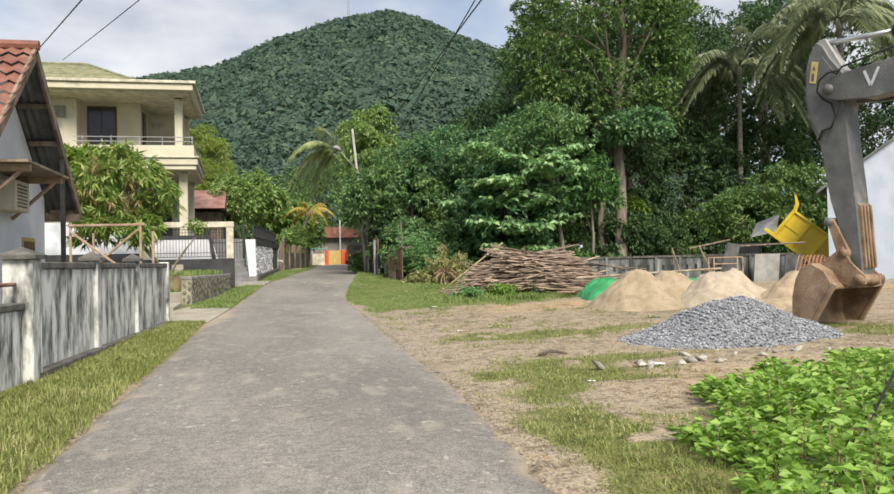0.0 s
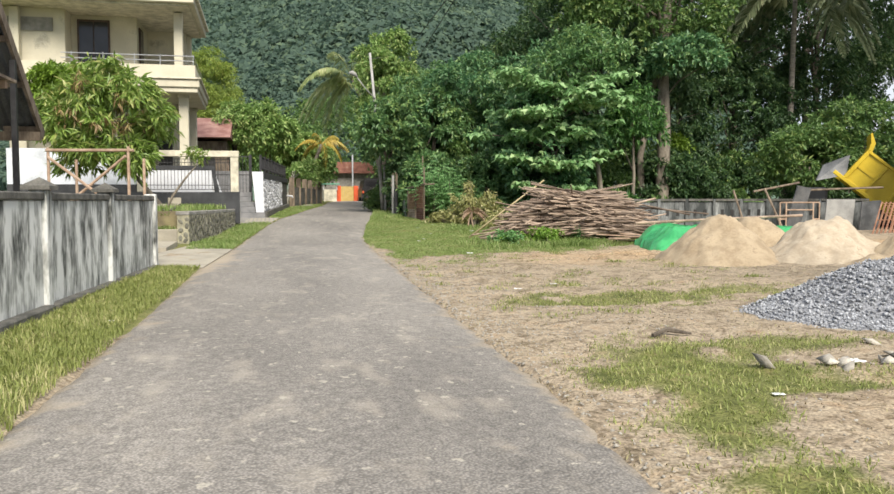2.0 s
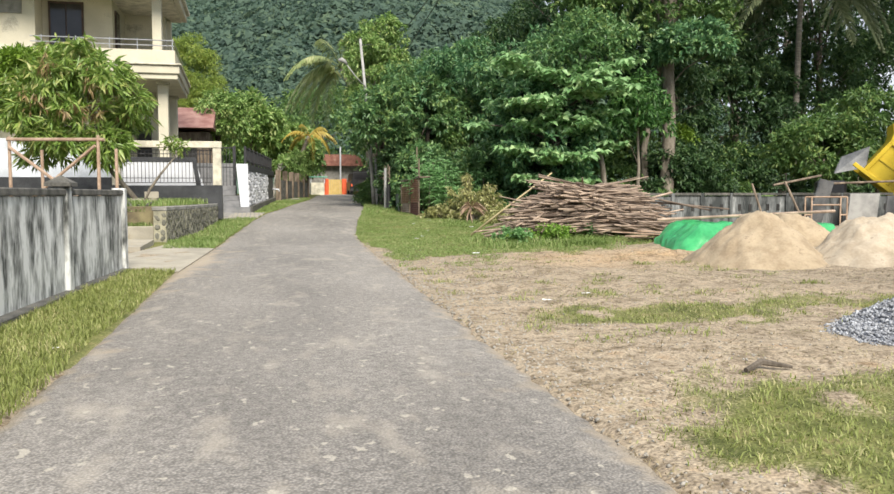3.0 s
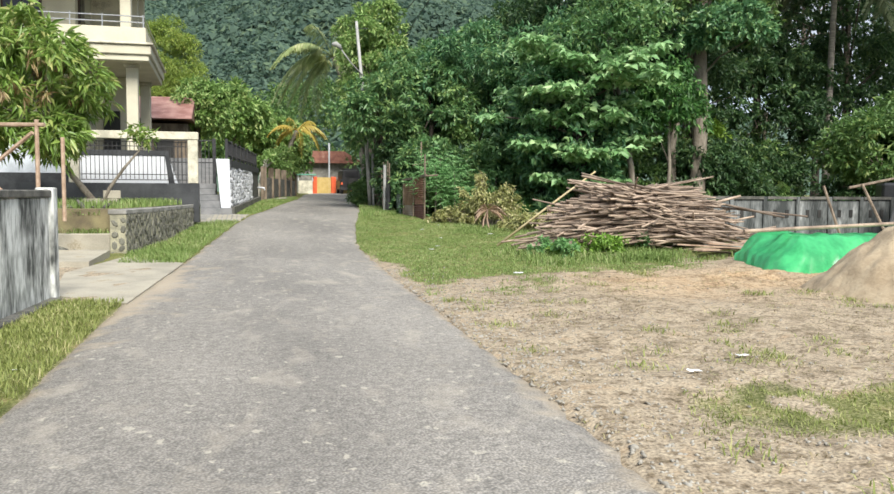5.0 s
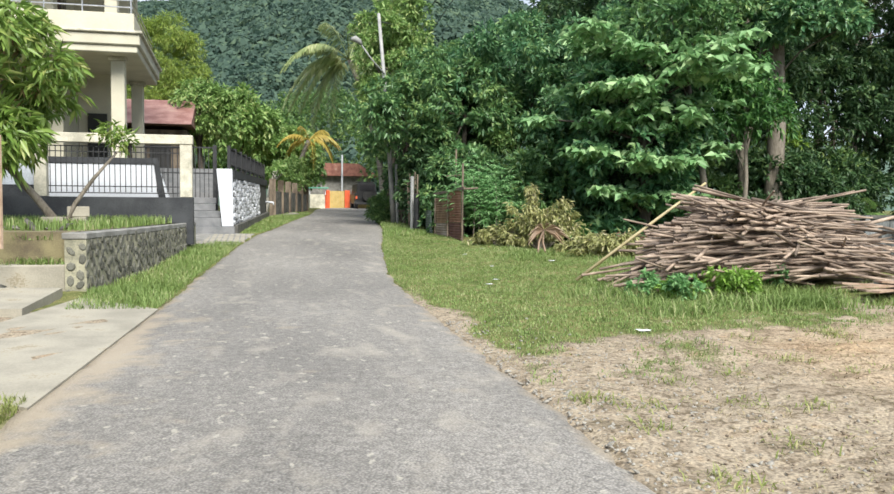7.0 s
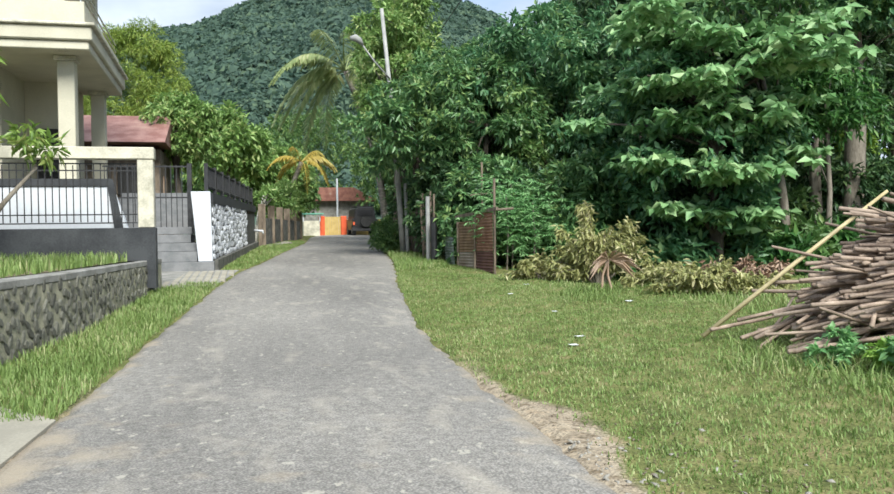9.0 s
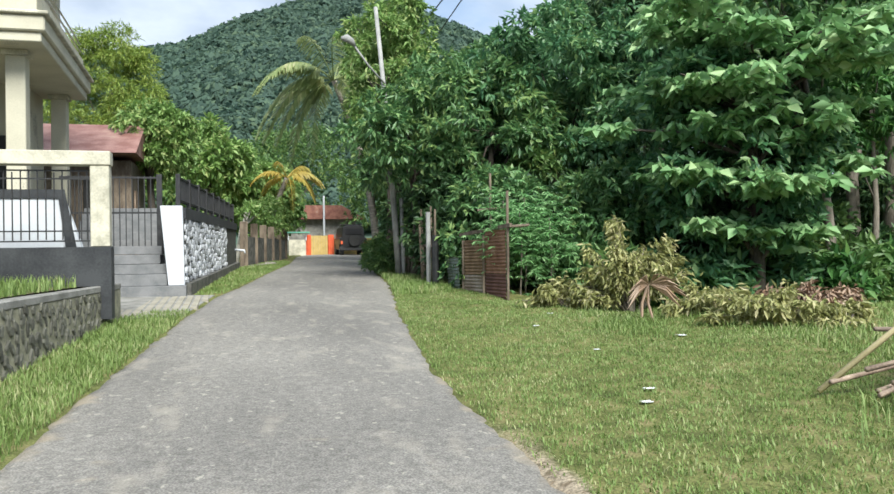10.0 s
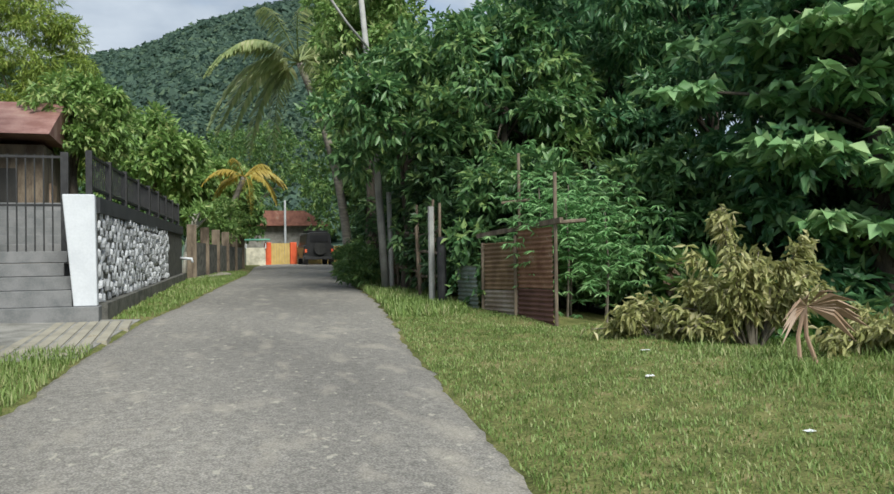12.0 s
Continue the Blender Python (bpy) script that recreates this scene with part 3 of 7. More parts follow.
L_PALM = leaf_mat("palm_leaflets", (0.15, 0.19, 0.105), (0.27, 0.31, 0.18), (0.4, 0.42, 0.26), through_light=0.4)
L_LANEPALM = leaf_mat("pale_palm_leaflets", (0.25, 0.32, 0.13), (0.39, 0.44, 0.2), (0.5, 0.51, 0.28), through_light=0.45)
L_DRYPALM = leaf_mat("yellowing_palm_leaflets", (0.4, 0.3, 0.05), (0.55, 0.42, 0.1), (0.5, 0.5, 0.14), through_light=0.4)
L_WEED = leaf_mat("weed_leaves", (0.16, 0.3, 0.04), (0.27, 0.45, 0.08), (0.36, 0.52, 0.13), patch=0.1)
L_CASSAVA = leaf_mat("cassava_leaves", (0.13, 0.3, 0.1), (0.25, 0.45, 0.18), (0.33, 0.52, 0.24), patch=0.1)
L_LAYER = leaf_mat("almond_tree_leaves", (0.16, 0.32, 0.12), (0.29, 0.47, 0.21), (0.4, 0.56, 0.27), rough=0.52, patch=0.15, through_light=0.3)

# ---- garden wall with pillars, beside the road ----
wall_dir = (W1 - W0).normalized()


def along(d, off=0.0, z=0.0):
    p = W0 + wall_dir * d
    return (p.x + off * wall_dir.y, p.y - off * wall_dir.x, z)


gw = root("wall_garden", along(0, 0, 0), "weathered grey rendered garden wall with coping, streaked by mould", "wall", kind="structure")
posts = [0.0, 3.25, 6.3, L]
for a, b in zip(posts[:-1], posts[1:]):
    part("panel", Geo().box(-0.13, -0.01, a + 0.1, b - 0.1, -0.2, 1.43, WALL), M_OLDWALL, gw, bevel=0.01)
    part("coping", Geo().box(-0.17, 0.035, a + 0.1, b - 0.1, 1.435, 1.53, WALL), M_COPING, gw, "dark weathered coping", bevel=0.015)
    part("footing", Geo().box(-0.1, 0.12, a + 0.05, b - 0.05, -0.2, 0.13, WALL), M_COPING, gw, bevel=0.02)
for i, d in enumerate(posts):
    w = 0.17 if i == 0 else 0.1
    p = part("pillar", Geo().box(-0.07 - w, -0.07 + w + 0.02, d - w, d + w, -0.2, 1.56, WALL), M_OLDWALL, gw, bevel=0.012)
    if i < 3:
        c = Geo()
        q = [WALL @ Vector((-0.06 + sx * (w + 0.07), d + sy * (w + 0.07), 1.562)) for sx, sy in ((-1, -1), (1, -1), (1, 1), (-1, 1))]
        c.add([*q, *[v + Vector((0, 0, 0.05)) for v in q], WALL @ Vector((-0.06, d, 1.72))], [(3, 2, 1, 0), (0, 1, 5, 4), (1, 2, 6, 5), (2, 3, 7, 6), (3, 0, 4, 7), (4, 5, 8), (5, 6, 8), (6, 7, 8), (7, 4, 8)])
        part("cap", c, M_COPING, p, "dark pyramid cap")
low = root("wall_low", along(-1.5, 0, 0), "low mould-streaked front wall with a steel gate rail", "wall", kind="structure")
part("panel", Geo().box(-0.13, 0.0, -7.0, -0.19, -0.2, 0.93, WALL), M_OLDWALL, low, bevel=0.01)
part("coping", Geo().box(-0.17, 0.04, -7.0, -0.19, 0.935, 1.02, WALL), M_COPING, low, bevel=0.012)
part("rail", Geo().tube([WALL @ Vector((-0.08, -3, 1.25)), WALL @ Vector((-0.08, -0.2, 1.25))], 0.025, 8), M_RUST, low, "brown steel rail")

# ---- small house behind the garden wall ----
h1 = root("house", (-5.0, 16.5, 0), "small white house with red tiled gable roof and zinc verandah", "house")
RX, RYD, RZ = -2.9, 15.45, 5.3
part("wall", Geo().box(-9, -3.45, 13.0, 18.1, -0.1, 2.9), M_WHITE, h1)
part("gable", Geo().prism([(13.2, 2.9), (18.1, 2.9), (15.45, 5.05)], -3.65, -3.45, Matrix(((0, 0, 1, 0), (1, 0, 0, 0), (0, 1, 0, 0), (0, 0, 0, 1)))), M_WHITE, h1)


def roof_plane(y0, z0, y1, z1, x0, x1, waves, amp, lift):
    rows_, n = [], waves * 4
    for k in range(2):
        y, z = (y0, z0) if k == 0 else (y1, z1)
        rows_.append([(x0 + (x1 - x0) * i / n, y, z + lift + amp * math.sin(i * math.pi / 2)) for i in range(n + 1)])
    return rows_


under = Geo().strip(roof_plane(RYD, RZ, 18.75, 2.62, -9, RX, 44, 0.02, 0.0))
part("zinc_roof", under, M_ZINC, h1, "dark corrugated zinc roof sheet")
n_t = 9
for i in range(n_t):
    k0, k1 = i / n_t, (i + 1) / n_t
    y0, z0 = 13.0 + (RYD - 13.0) * k0, 3.3 + (RZ - 3.3) * k0
    y1, z1 = 13.0 + (RYD - 13.0) * k1, 3.3 + (RZ - 3.3) * k1
    part("tile_course", Geo().strip(roof_plane(y0, z0 + 0.05, y1 + 0.04, z1 + 0.02, -9, RX + 0.05, 26, 0.03, 0.04)), M_REDTILE, h1, "course of red clay tiles")
ridge = Geo().tube([(-9, RYD, RZ + 0.08), (RX + 0.06, RYD, RZ + 0.08)], 0.09, 8)
part("ridge_cap", ridge, M_REDTILE, h1)
for y, z in ((18.75, 2.62), (13.0, 3.3)):
    d = (Vector((RX, y, z)) - Vector((RX, RYD, RZ)))
    m = look((RX, RYD, RZ - 0.06), (RX, y, z - 0.06))
    part("barge_board", Geo().box(-0.02, 0.03, -0.09, 0.09, -d.length, 0, m @ pose(0, 0, 0, 0, 0, 90) @ pose(0, 0, 0, 0, 0, -90)), M_TIMBER, h1, "weathered barge board")
for k in (0.28, 0.5, 0.72, 0.96):
    y, z = RYD + (18.75 - RYD) * k, RZ + (2.62 - RZ) * k - 0.07
    part("purlin", Geo().box(-3.46, RX, y - 0.04, y + 0.04, z - 0.05, z + 0.04), M_TIMBER, h1)
part("porch_post", Geo().box(-2.95, -2.87, 17.25, 17.33, 0.0, 3.6), M_IRON, h1, "dark steel porch post")
part("porch_beam", Geo().box(-6, -2.87, 18.5, 18.6, 2.45, 2.6), M_TIMBER, h1)
part("wall_vent", Geo().box(-3.45, -3.425, 16.5, 17.3, 1.65, 2.05), M_MUSTARD, h1, "pale yellow ventilation block")
for i in range(5):
    part("vent_slot", Geo().box(-3.43, -3.415, 16.56 + i * 0.145, 16.64 + i * 0.145, 1.72, 1.98), M_BROWNFRAME, h1)
# awning of rough boards and the outdoor unit
aw = root("awning", (-3.45, 15.0, 2.9), "rough timber awning fixed over the side wall", "awning")
part("board", Geo().box(-3.44, -2.55, 13.6, 16.2, -0.02, 0.02, pose(0, 0, 3.12, 0, 0, 0)), M_TIMBER, aw)
for y in (13.9, 15.9):
    part("bracket", Geo().tube([(-3.44, y, 2.35), (-2.65, y, 3.08)], 0.035, 6), M_TIMBER_PINK, aw)
    part("beam", Geo().box(-3.44, -2.6, y - 0.05, y + 0.05, 2.99, 3.095), M_TIMBER_PINK, aw)
ac = root("air_conditioner", (-3.2, 15.4, 2.45), "white outdoor air conditioning unit on the house wall", "air conditioner")
part("body", Geo().box(-3.44, -3.12, 15.0, 15.8, 2.45, 2.98), M_PLASTER, ac, bevel=0.02)
for i in range(7):
    part("louvre", Geo().box(-3.122, -3.1, 15.07, 15.6, 2.52 + i * 0.06, 2.54 + i * 0.06), M_COPING, ac)

# ---- concrete drive and the terrace ----
drv = root("driveway", (-2, 23, 0.1), "pale cracked concrete driveway slabs dusted with sand", "driveway", kind="structure")


def slab(poly, dz=0.05):
    g_ = Geo()
    n = len(poly)
    g_.add([(x, y, z - 0.15) for x, y, z in poly] + [(x, y, z + dz) for x, y, z in poly], [tuple(range(n, 2 * n))] + [(i, (i + 1) % n, n + (i + 1) % n, n + i) for i in range(n)])
    return g_


part("slab", slab([(-0.42, 20.3, G(20.3) + 0.0), (-0.12, 25.6, G(25.6) + 0.0), (-1.35, 26.9, 0.18), (-1.9, 24.0, 0.14), (-1.5, 21.2, 0.1)], 0.012), M_SLAB, drv)
for i, (x0, x1, y0, y1) in enumerate(((-3.6, -1.75, 25.2, 27.3), (-5.6, -3.66, 25.1, 27.4), (-7.8, -5.66, 25.0, 27.4))):
    part("slab", slab([(x0, y0, 0.2 + i * 0.05), (x1, y0 + 0.1, 0.17 + i * 0.05), (x1 + 0.05, y1, 0.24 + i * 0.05), (x0, y1, 0.27 + i * 0.05)], 0.06), M_SLAB, drv)

terr = root("terrace", (-3, 32, 0), "raised front garden behind a rubble retaining wall", "terrace", kind="structure")
TL = [(-1.45, 27.7), (-1.02, 30.3), (-0.42, 36.4)]
part("soil", Geo().prism([(-1.62, 28.1), (-1.25, 30.4), (-0.62, 35.05), (-9, 35.05), (-9, 28.1)], 0.0, 1.13), mat("garden_soil", (0.1, 0.08, 0.05), (0.22, 0.19, 0.1), 3, 0.95, 0.6, 50), terr)
part("lower_ledge", Geo().box(-9, -1.75, 27.75, 28.08, 0.1, 0.62), M_SLAB, terr, "pale concrete ledge", bevel=0.02)
part("upper_ledge", Geo().box(-9, -1.75, 28.12, 28.6, 0.62, 1.0), M_SLAB, terr, bevel=0.02)
rw = root("wall_retaining", (-1, 32, 0.2), "battered rubble stone retaining wall with a concrete top", "wall", kind="structure")
back = Geo()
for (xa, ya), (xb, yb) in zip(TL[:-1], TL[1:]):
    back.prism([(xa + 0.02, ya), (xb + 0.02, yb), (xb - 0.3, yb), (xa - 0.3, ya)], -0.05, 1.02)
part("core", back, M_PALEMORTAR, rw)
for (xa, ya), (xb, yb) in zip(TL[:-1], TL[1:]):
    part("capping", Geo().prism([(xa + 0.03, ya - 0.02), (xb + 0.03, yb), (xb - 0.34, yb), (xa - 0.34, ya - 0.02)], 1.024, 1.13), M_GREYCON, rw, "flat grey concrete capping", bevel=0.015)

# ---- gate frame, plinth and railing in front of the large house ----
gf_ = root("gateway", (-1.4, 35.2, 1.13), "stained cream concrete gate frame on a black plinth", "gate frame")
part("post", Geo().box(-0.67, -0.38, 35.08, 35.34, 1.765, 3.07), M_CREAMBEAM, gf_, bevel=0.012)
part("beam", Geo().box(-4.0, -0.36, 35.06, 35.36, 3.073, 3.3), M_CREAMBEAM, gf_, bevel=0.012)
part("post", Geo().box(-4.0, -3.72, 35.08, 35.34, 1.765, 3.07), M_CREAMBEAM, gf_, bevel=0.012)
part("plinth", Geo().box(-5.4, -0.36, 35.06, 35.4, 0.6, 1.762), M_BLACKPAINT, gf_, "black painted plinth")
rail = root("railing", (-2.2, 35.2, 1.8), "black iron sliding gate railing with straight bars", "railing")
for z in (1.86, 2.02, 2.86, 2.99):
    part("rail", Geo().box(-3.7, -0.69, 35.19, 35.22, z - 0.012, z + 0.012), M_IRON, rail)
bar_mesh = to_mesh("bar", Geo().box(-0.009, 0.009, -0.009, 0.009, 0, 1.1), M_IRON)
for i in range(25):
    b_ = new("bar", bar_mesh)
    b_.parent = rail
    b_.location = (-3.66 + i * 0.122 + 2.2, 0.0, 0.08 if i % 5 else 0.06)
ww = root("wall_white", (-2.5, 37, 1.8), "white rendered ramp wall with a black top band", "wall", kind="structure")
part("panel", Geo().prism([(-5.2, 1.4), (-1.0, 1.4), (-1.42, 2.66), (-5.2, 2.66)], 37.0, 37.2, Matrix(((1, 0, 0, 0), (0, 0, 1, 0), (0, 1, 0, 0), (0, 0, 0, 1)))), M_WHITE, ww)
part("band", Geo().prism([(-5.2, 2.663), (-1.42, 2.663), (-1.47, 2.82), (-5.2, 2.82)], 36.97, 37.25, Matrix(((1, 0, 0, 0), (0, 0, 1, 0), (0, 1, 0, 0), (0, 0, 0, 1)))), M_BLACKPAINT, ww, "black painted top band")
part("edge_band", Geo().prism([(-1.34, 1.4), (-1.14, 1.4), (-1.4, 2.82), (-1.52, 2.82)], 36.96, 36.995, Matrix(((1, 0, 0, 0), (0, 0, 1, 0), (0, 1, 0, 0), (0, 0, 0, 1)))), M_BLACKPAINT, ww)
sw = root("wall_side", (-4.8, 36, 1.2), "dirty white side wall with a black stained foot", "wall", kind="structure")
part("panel", Geo().box(-8.5, -4.02, 35.5, 35.7, 2.05, 3.35), mat("grimy_white", (0.4, 0.43, 0.47), (0.66, 0.7, 0.76), 1.5, 0.85, 0.2, 30), sw)
part("foot", Geo().box(-8.5, -4.02, 35.45, 35.7, 1.1, 2.046), M_BLACKPAINT, sw)

# ---- large two-storey house ----
h2 = root("house", (-6.5, 43, 1.8), "two-storey cream house with columns, balcony and tiled hip roof", "house")
FLOOR = Geo().prism([(-10, 38.7), (-2.05, 38.7), (-2.27, 45.4), (-10, 45.4)], 6.1, 6.42)
XZ = Matrix(((1, 0, 0, 0), (0, 0, 1, 0), (0, 1, 0, 0), (0, 0, 0, 1)))
part("balcony_slab", FLOOR, M_PLASTER, h2, bevel=0.03)
part("cornice", Geo().prism([(-10, 38.62), (-1.97, 38.62), (-2.19, 45.48), (-10, 45.48)], 6.424, 6.5), M_CREAMBEAM, h2, "mould-stained cornice", bevel=0.02)
part("cornice", Geo().prism([(-10, 38.78), (-2.13, 38.78), (-2.35, 45.32), (-10, 45.32)], 5.9, 6.097), M_PLASTER, h2, bevel=0.02)
part("parapet", Geo().box(-10, -2.22, 38.85, 38.97, 6.503, 7.02), M_PLASTER, h2, bevel=0.01)
part("parapet", Geo().prism([(-2.34, 38.98), (-2.22, 38.98), (-2.42, 45.2), (-2.54, 45.2)], 6.503, 6.98), M_PLASTER, h2)
for z in (7.2, 7.4):
    part("balcony_rail", Geo().tube([(-7.4, 38.91, z), (-2.3, 38.91, z)], 0.022, 6), M_STEEL, h2, "polished steel balcony rail")
    part("balcony_rail", Geo().tube([(-2.28, 38.95, z), (-2.48, 45.1, z)], 0.022, 6), M_STEEL, h2)
for x in (-7.0, -5.8, -4.6, -3.6, -2.3):
    part("rail_post", Geo().tube([(x, 38.91, 7.0), (x, 38.91, 7.46)], 0.022, 6), M_STEEL, h2)
for x, y in ((-2.97, 39.5), (-3.12, 44.5), (-9.3, 39.5)):
    part("column", Geo().box(x, x + 0.38, y, y + 0.38, 1.0, 5.78), M_PLASTER, h2, bevel=0.015)
    part("capital", Geo().box(x - 0.06, x + 0.44, y - 0.06, y + 0.44, 5.783, 5.897), M_CREAMBEAM, h2, bevel=0.01)
    part("column", Geo().box(x - 0.15, x + 0.2, y, y + 0.35, 6.43, 9.28), M_PLASTER, h2, bevel=0.015)
part("ground_floor_wall", Geo().box(-10, -4.6, 41.0, 45.3, 1.0, 5.897), M_PLASTER, h2)
part("inner_wall", Geo().box(-4.59, -3.45, 43.2, 45.2, 1.0, 5.895), M_PLASTER, h2)
part("upper_wall", Geo().box(-10, -4.82, 41.0, 45.2, 6.505, 9.33), M_PLASTER, h2)
part("upper_wall", Geo().box(-4.81, -3.1, 44.0, 45.2, 6.505, 9.33), M_PLASTER, h2)
part("wing_wall", Geo().box(-10.2, -7.45, 39.9, 40.99, 6.505, 9.33), M_PLASTER, h2)
win = part("window", Geo().box(-7.2, -5.9, 40.93, 40.998, 7.3, 9.15), M_BROWNFRAME, h2, "dark brown framed window")
for x in (-7.12, -6.52):
    part("pane", Geo().box(x, x + 0.55, 40.9, 40.928, 7.38, 9.05), M_GLASS, win)
win = part("window", Geo().box(-4.818, -4.76, 41.5, 42.4, 6.9, 9.0), M_BROWNFRAME, h2, "dark brown side door")
part("pane", Geo().box(-4.758, -4.74, 41.58, 41.95, 7.0, 8.9), M_GLASS, win)
part("pane", Geo().box(-4.758, -4.74, 42.0, 42.33, 7.0, 8.9), M_GLASS, win)
part("window", Geo().box(-9.6, -7.9, 39.84, 39.897, 8.4, 8.95), M_GREYCON, h2, "grey frosted strip window")
part("door", Geo().box(-3.2, -3.12, 44.1, 44.9, 6.5, 8.6), M_BROWNFRAME, h2)
part("door", Geo().box(-4.3, -3.7, 43.12, 43.195, 2.0, 4.6), M_DARK, h2, "dark doorway")
part("soffit", Geo().prism([(-10.6, 38.45), (-2.4, 38.45), (-2.5, 45.2), (-10.6, 45.2)], 9.335, 9.42), M_CREAMBEAM, h2)
part("eave", Geo().prism([(-10.8, 38.25), (-2.18, 38.25), (-2.3, 45.5), (-10.8, 45.5)], 9.424, 9.72), M_PLASTER, h2, bevel=0.03)
part("gutter", Geo().prism([(-10.9, 38.15), (-2.05, 38.15), (-2.18, 45.6), (-10.9, 45.6)], 9.724, 9.86), M_CREAMBEAM, h2, "mould-stained flat gutter edge", bevel=0.02)
rf = part("roof_deck", Geo().add([(-12.0, 38.9, 9.87), (-4.6, 38.9, 9.87), (-4.6, 45.4, 9.87), (-12.0, 45.4, 9.87), (-7.4, 42.1, 11.33), (-9.6, 42.1, 11.33)], [(0, 1, 4, 5), (1, 2, 4), (2, 3, 5, 4), (3, 0, 5)]), M_TILE, h2, "mossy yellow-green tiled hip roof")
ax, bx, ay, by = -12.0, -4.6, 38.9, 45.4
zr, ze = 11.35, 9.88
for face in (((ax, ay), (bx, ay), (-7.4, 42.1), (-9.6, 42.1)), ((bx, ay), (bx, by), (-7.4, 42.1), (-7.4, 42.1)), ((bx, by), (ax, by), (-9.6, 42.1), (-7.4, 42.1))):
    (x0, y0), (x1, y1), (x2, y2), (x3, y3) = face
    n = 14
    for i in range(n):
        k, q = i / n, (i + 1) / n
        p = lambda u, xa, ya, xb, yb, lift: (xa + (xb - xa) * u, ya + (yb - ya) * u, ze + (zr - ze) * u + lift)
        part("tile_course", Geo().add([p(k, x0, y0, x3, y3, 0.05), p(k, x1, y1, x2, y2, 0.05), p(q, x1, y1, x2, y2, 0.01), p(q, x0, y0, x3, y3, 0.01), p(k, x0, y0, x3, y3, 0.0), p(k, x1, y1, x2, y2, 0.0)], [(0, 1, 2, 3), (4, 5, 1, 0)]), M_TILE, rf)
part("hip_ridge", Geo().tube([(bx, ay, ze + 0.05), (-7.4, 42.1, zr + 0.05), (-9.6, 42.1, zr + 0.05)], 0.07, 6), M_TILE, rf)

# ---- steps, white post, whitewashed stone wall and black fence ----
st = root("steps", (-0.4, 40.8, 0.65), "grey tiled entrance steps rising from the drive", "steps")
for i, (z0, z1, x1, y0) in enumerate(((0.4, 0.92, 0.5, 39.98), (0.92, 1.18, 0.08, 40.25), (1.18, 1.4, 0.06, 40.45), (1.4, 1.62, -0.1, 40.75), (1.62, 1.82, -0.1, 41.15))):
    part("step", Geo().box(-2.4, x1, y0, 42.6, z0 + 0.002 * i, z1), M_STEPS, st, bevel=0.008)
for i in range(6):
    part("step", Geo().box(-2.4, -0.25, 43.4 + i * 0.3, 46, 1.82 + i * 0.18, 2.0 + i * 0.18), M_STEPS, st, bevel=0.008)
solid("gate_post", Geo().add([(0.11, 40.18, 0.922), (0.46, 40.18, 0.922), (0.46, 40.42, 0.922), (0.11, 40.42, 0.922), (-0.05, 40.2, 2.71), (0.43, 40.2, 2.71), (0.43, 40.42, 2.71), (-0.05, 40.42, 2.71)], [(3, 2, 1, 0), (4, 5, 6, 7), (0, 1, 5, 4), (1, 2, 6, 5), (2, 3, 7, 6), (3, 0, 4, 7)]), M_WHITE, "tapered white painted gate post beside the steps", "post", "object", bevel=0.012)
pg = root("gate", (-0.7, 41.25, 1.65), "black iron garden gate with straight bars", "gate")
for z in (1.75, 2.6, 3.42):
    part("rail", Geo().box(-2.3, -0.16, 41.2, 41.24, z - 0.02, z + 0.02), M_IRON, pg)
bar2 = to_mesh("bar", Geo().box(-0.011, 0.011, -0.011, 0.011, 0, 1.75), M_IRON)
for i in range(16):
    b_ = new("bar", bar2)
    b_.parent = pg
    b_.location = (-2.25 + i * 0.137 + 0.7, -0.03, 0.06)
part("post", Geo().box(-0.2, -0.08, 41.16, 41.28, 1.6, 3.5), M_IRON, pg)
SWA, SWB = Vector((0.47, 40.45, 0)), Vector((1.62, 54.2, 0))
sdir = (SWB - SWA).normalized()
slen = (SWB - SWA).length
STONEW = pose(SWA.x, SWA.y, 0, 0, 0, -math.degrees(math.atan2(sdir.x, sdir.y)))
SLOPE = 0.31 / 13.8
sww = root("wall_stone", (1.0, 47, 0.8), "retaining wall of whitewashed stones in dark mortar", "wall", kind="structure")


def sheared(a, b, y0, y1, z0, z1, k0, k1):
    """A bar along the wall whose foot and top rise by k0 and k1 over its length."""
    p = [Vector((x, y, z + (y / slen) * (k0 if j == 0 else k1))) for j, z in enumerate((z0, z1)) for y in (y0, y1) for x in (a, b)]
    return Geo().add([STONEW @ q for q in p], [(0, 2, 3, 1), (4, 5, 7, 6), (0, 1, 5, 4), (2, 6, 7, 3), (0, 4, 6, 2), (1, 3, 7, 5)])


part("core", sheared(-0.35, -0.03, 0, slen, 0.4, 2.42, 0.4, 0.1), M_MORTAR, sww)
part("foot", sheared(-0.2, 0.12, 0, slen, 0.4, 0.95, 0.4, 0.32), M_COPING, sww, "black weathered concrete foot")
part("top_beam", sheared(-0.3, 0.02, 0, slen, 2.423, 2.68, 0.1, 0.1), M_BLACKPAINT, sww, "dark painted top beam")
fen = root("fence", (1.0, 47, 2.7), "black iron fence on top of the stone wall", "fence")
for i in range(9):
    d = i * slen / 8
    part("post", sheared(-0.2, -0.1, max(0, d - 0.05), d + 0.05, 2.684, 3.45, 0.1, 0.1), M_IRON, fen)
for z in (2.85, 3.38):
    part("rail", sheared(-0.17, -0.13, 0, slen, z - 0.02, z + 0.02, 0.1, 0.1), M_IRON, fen)
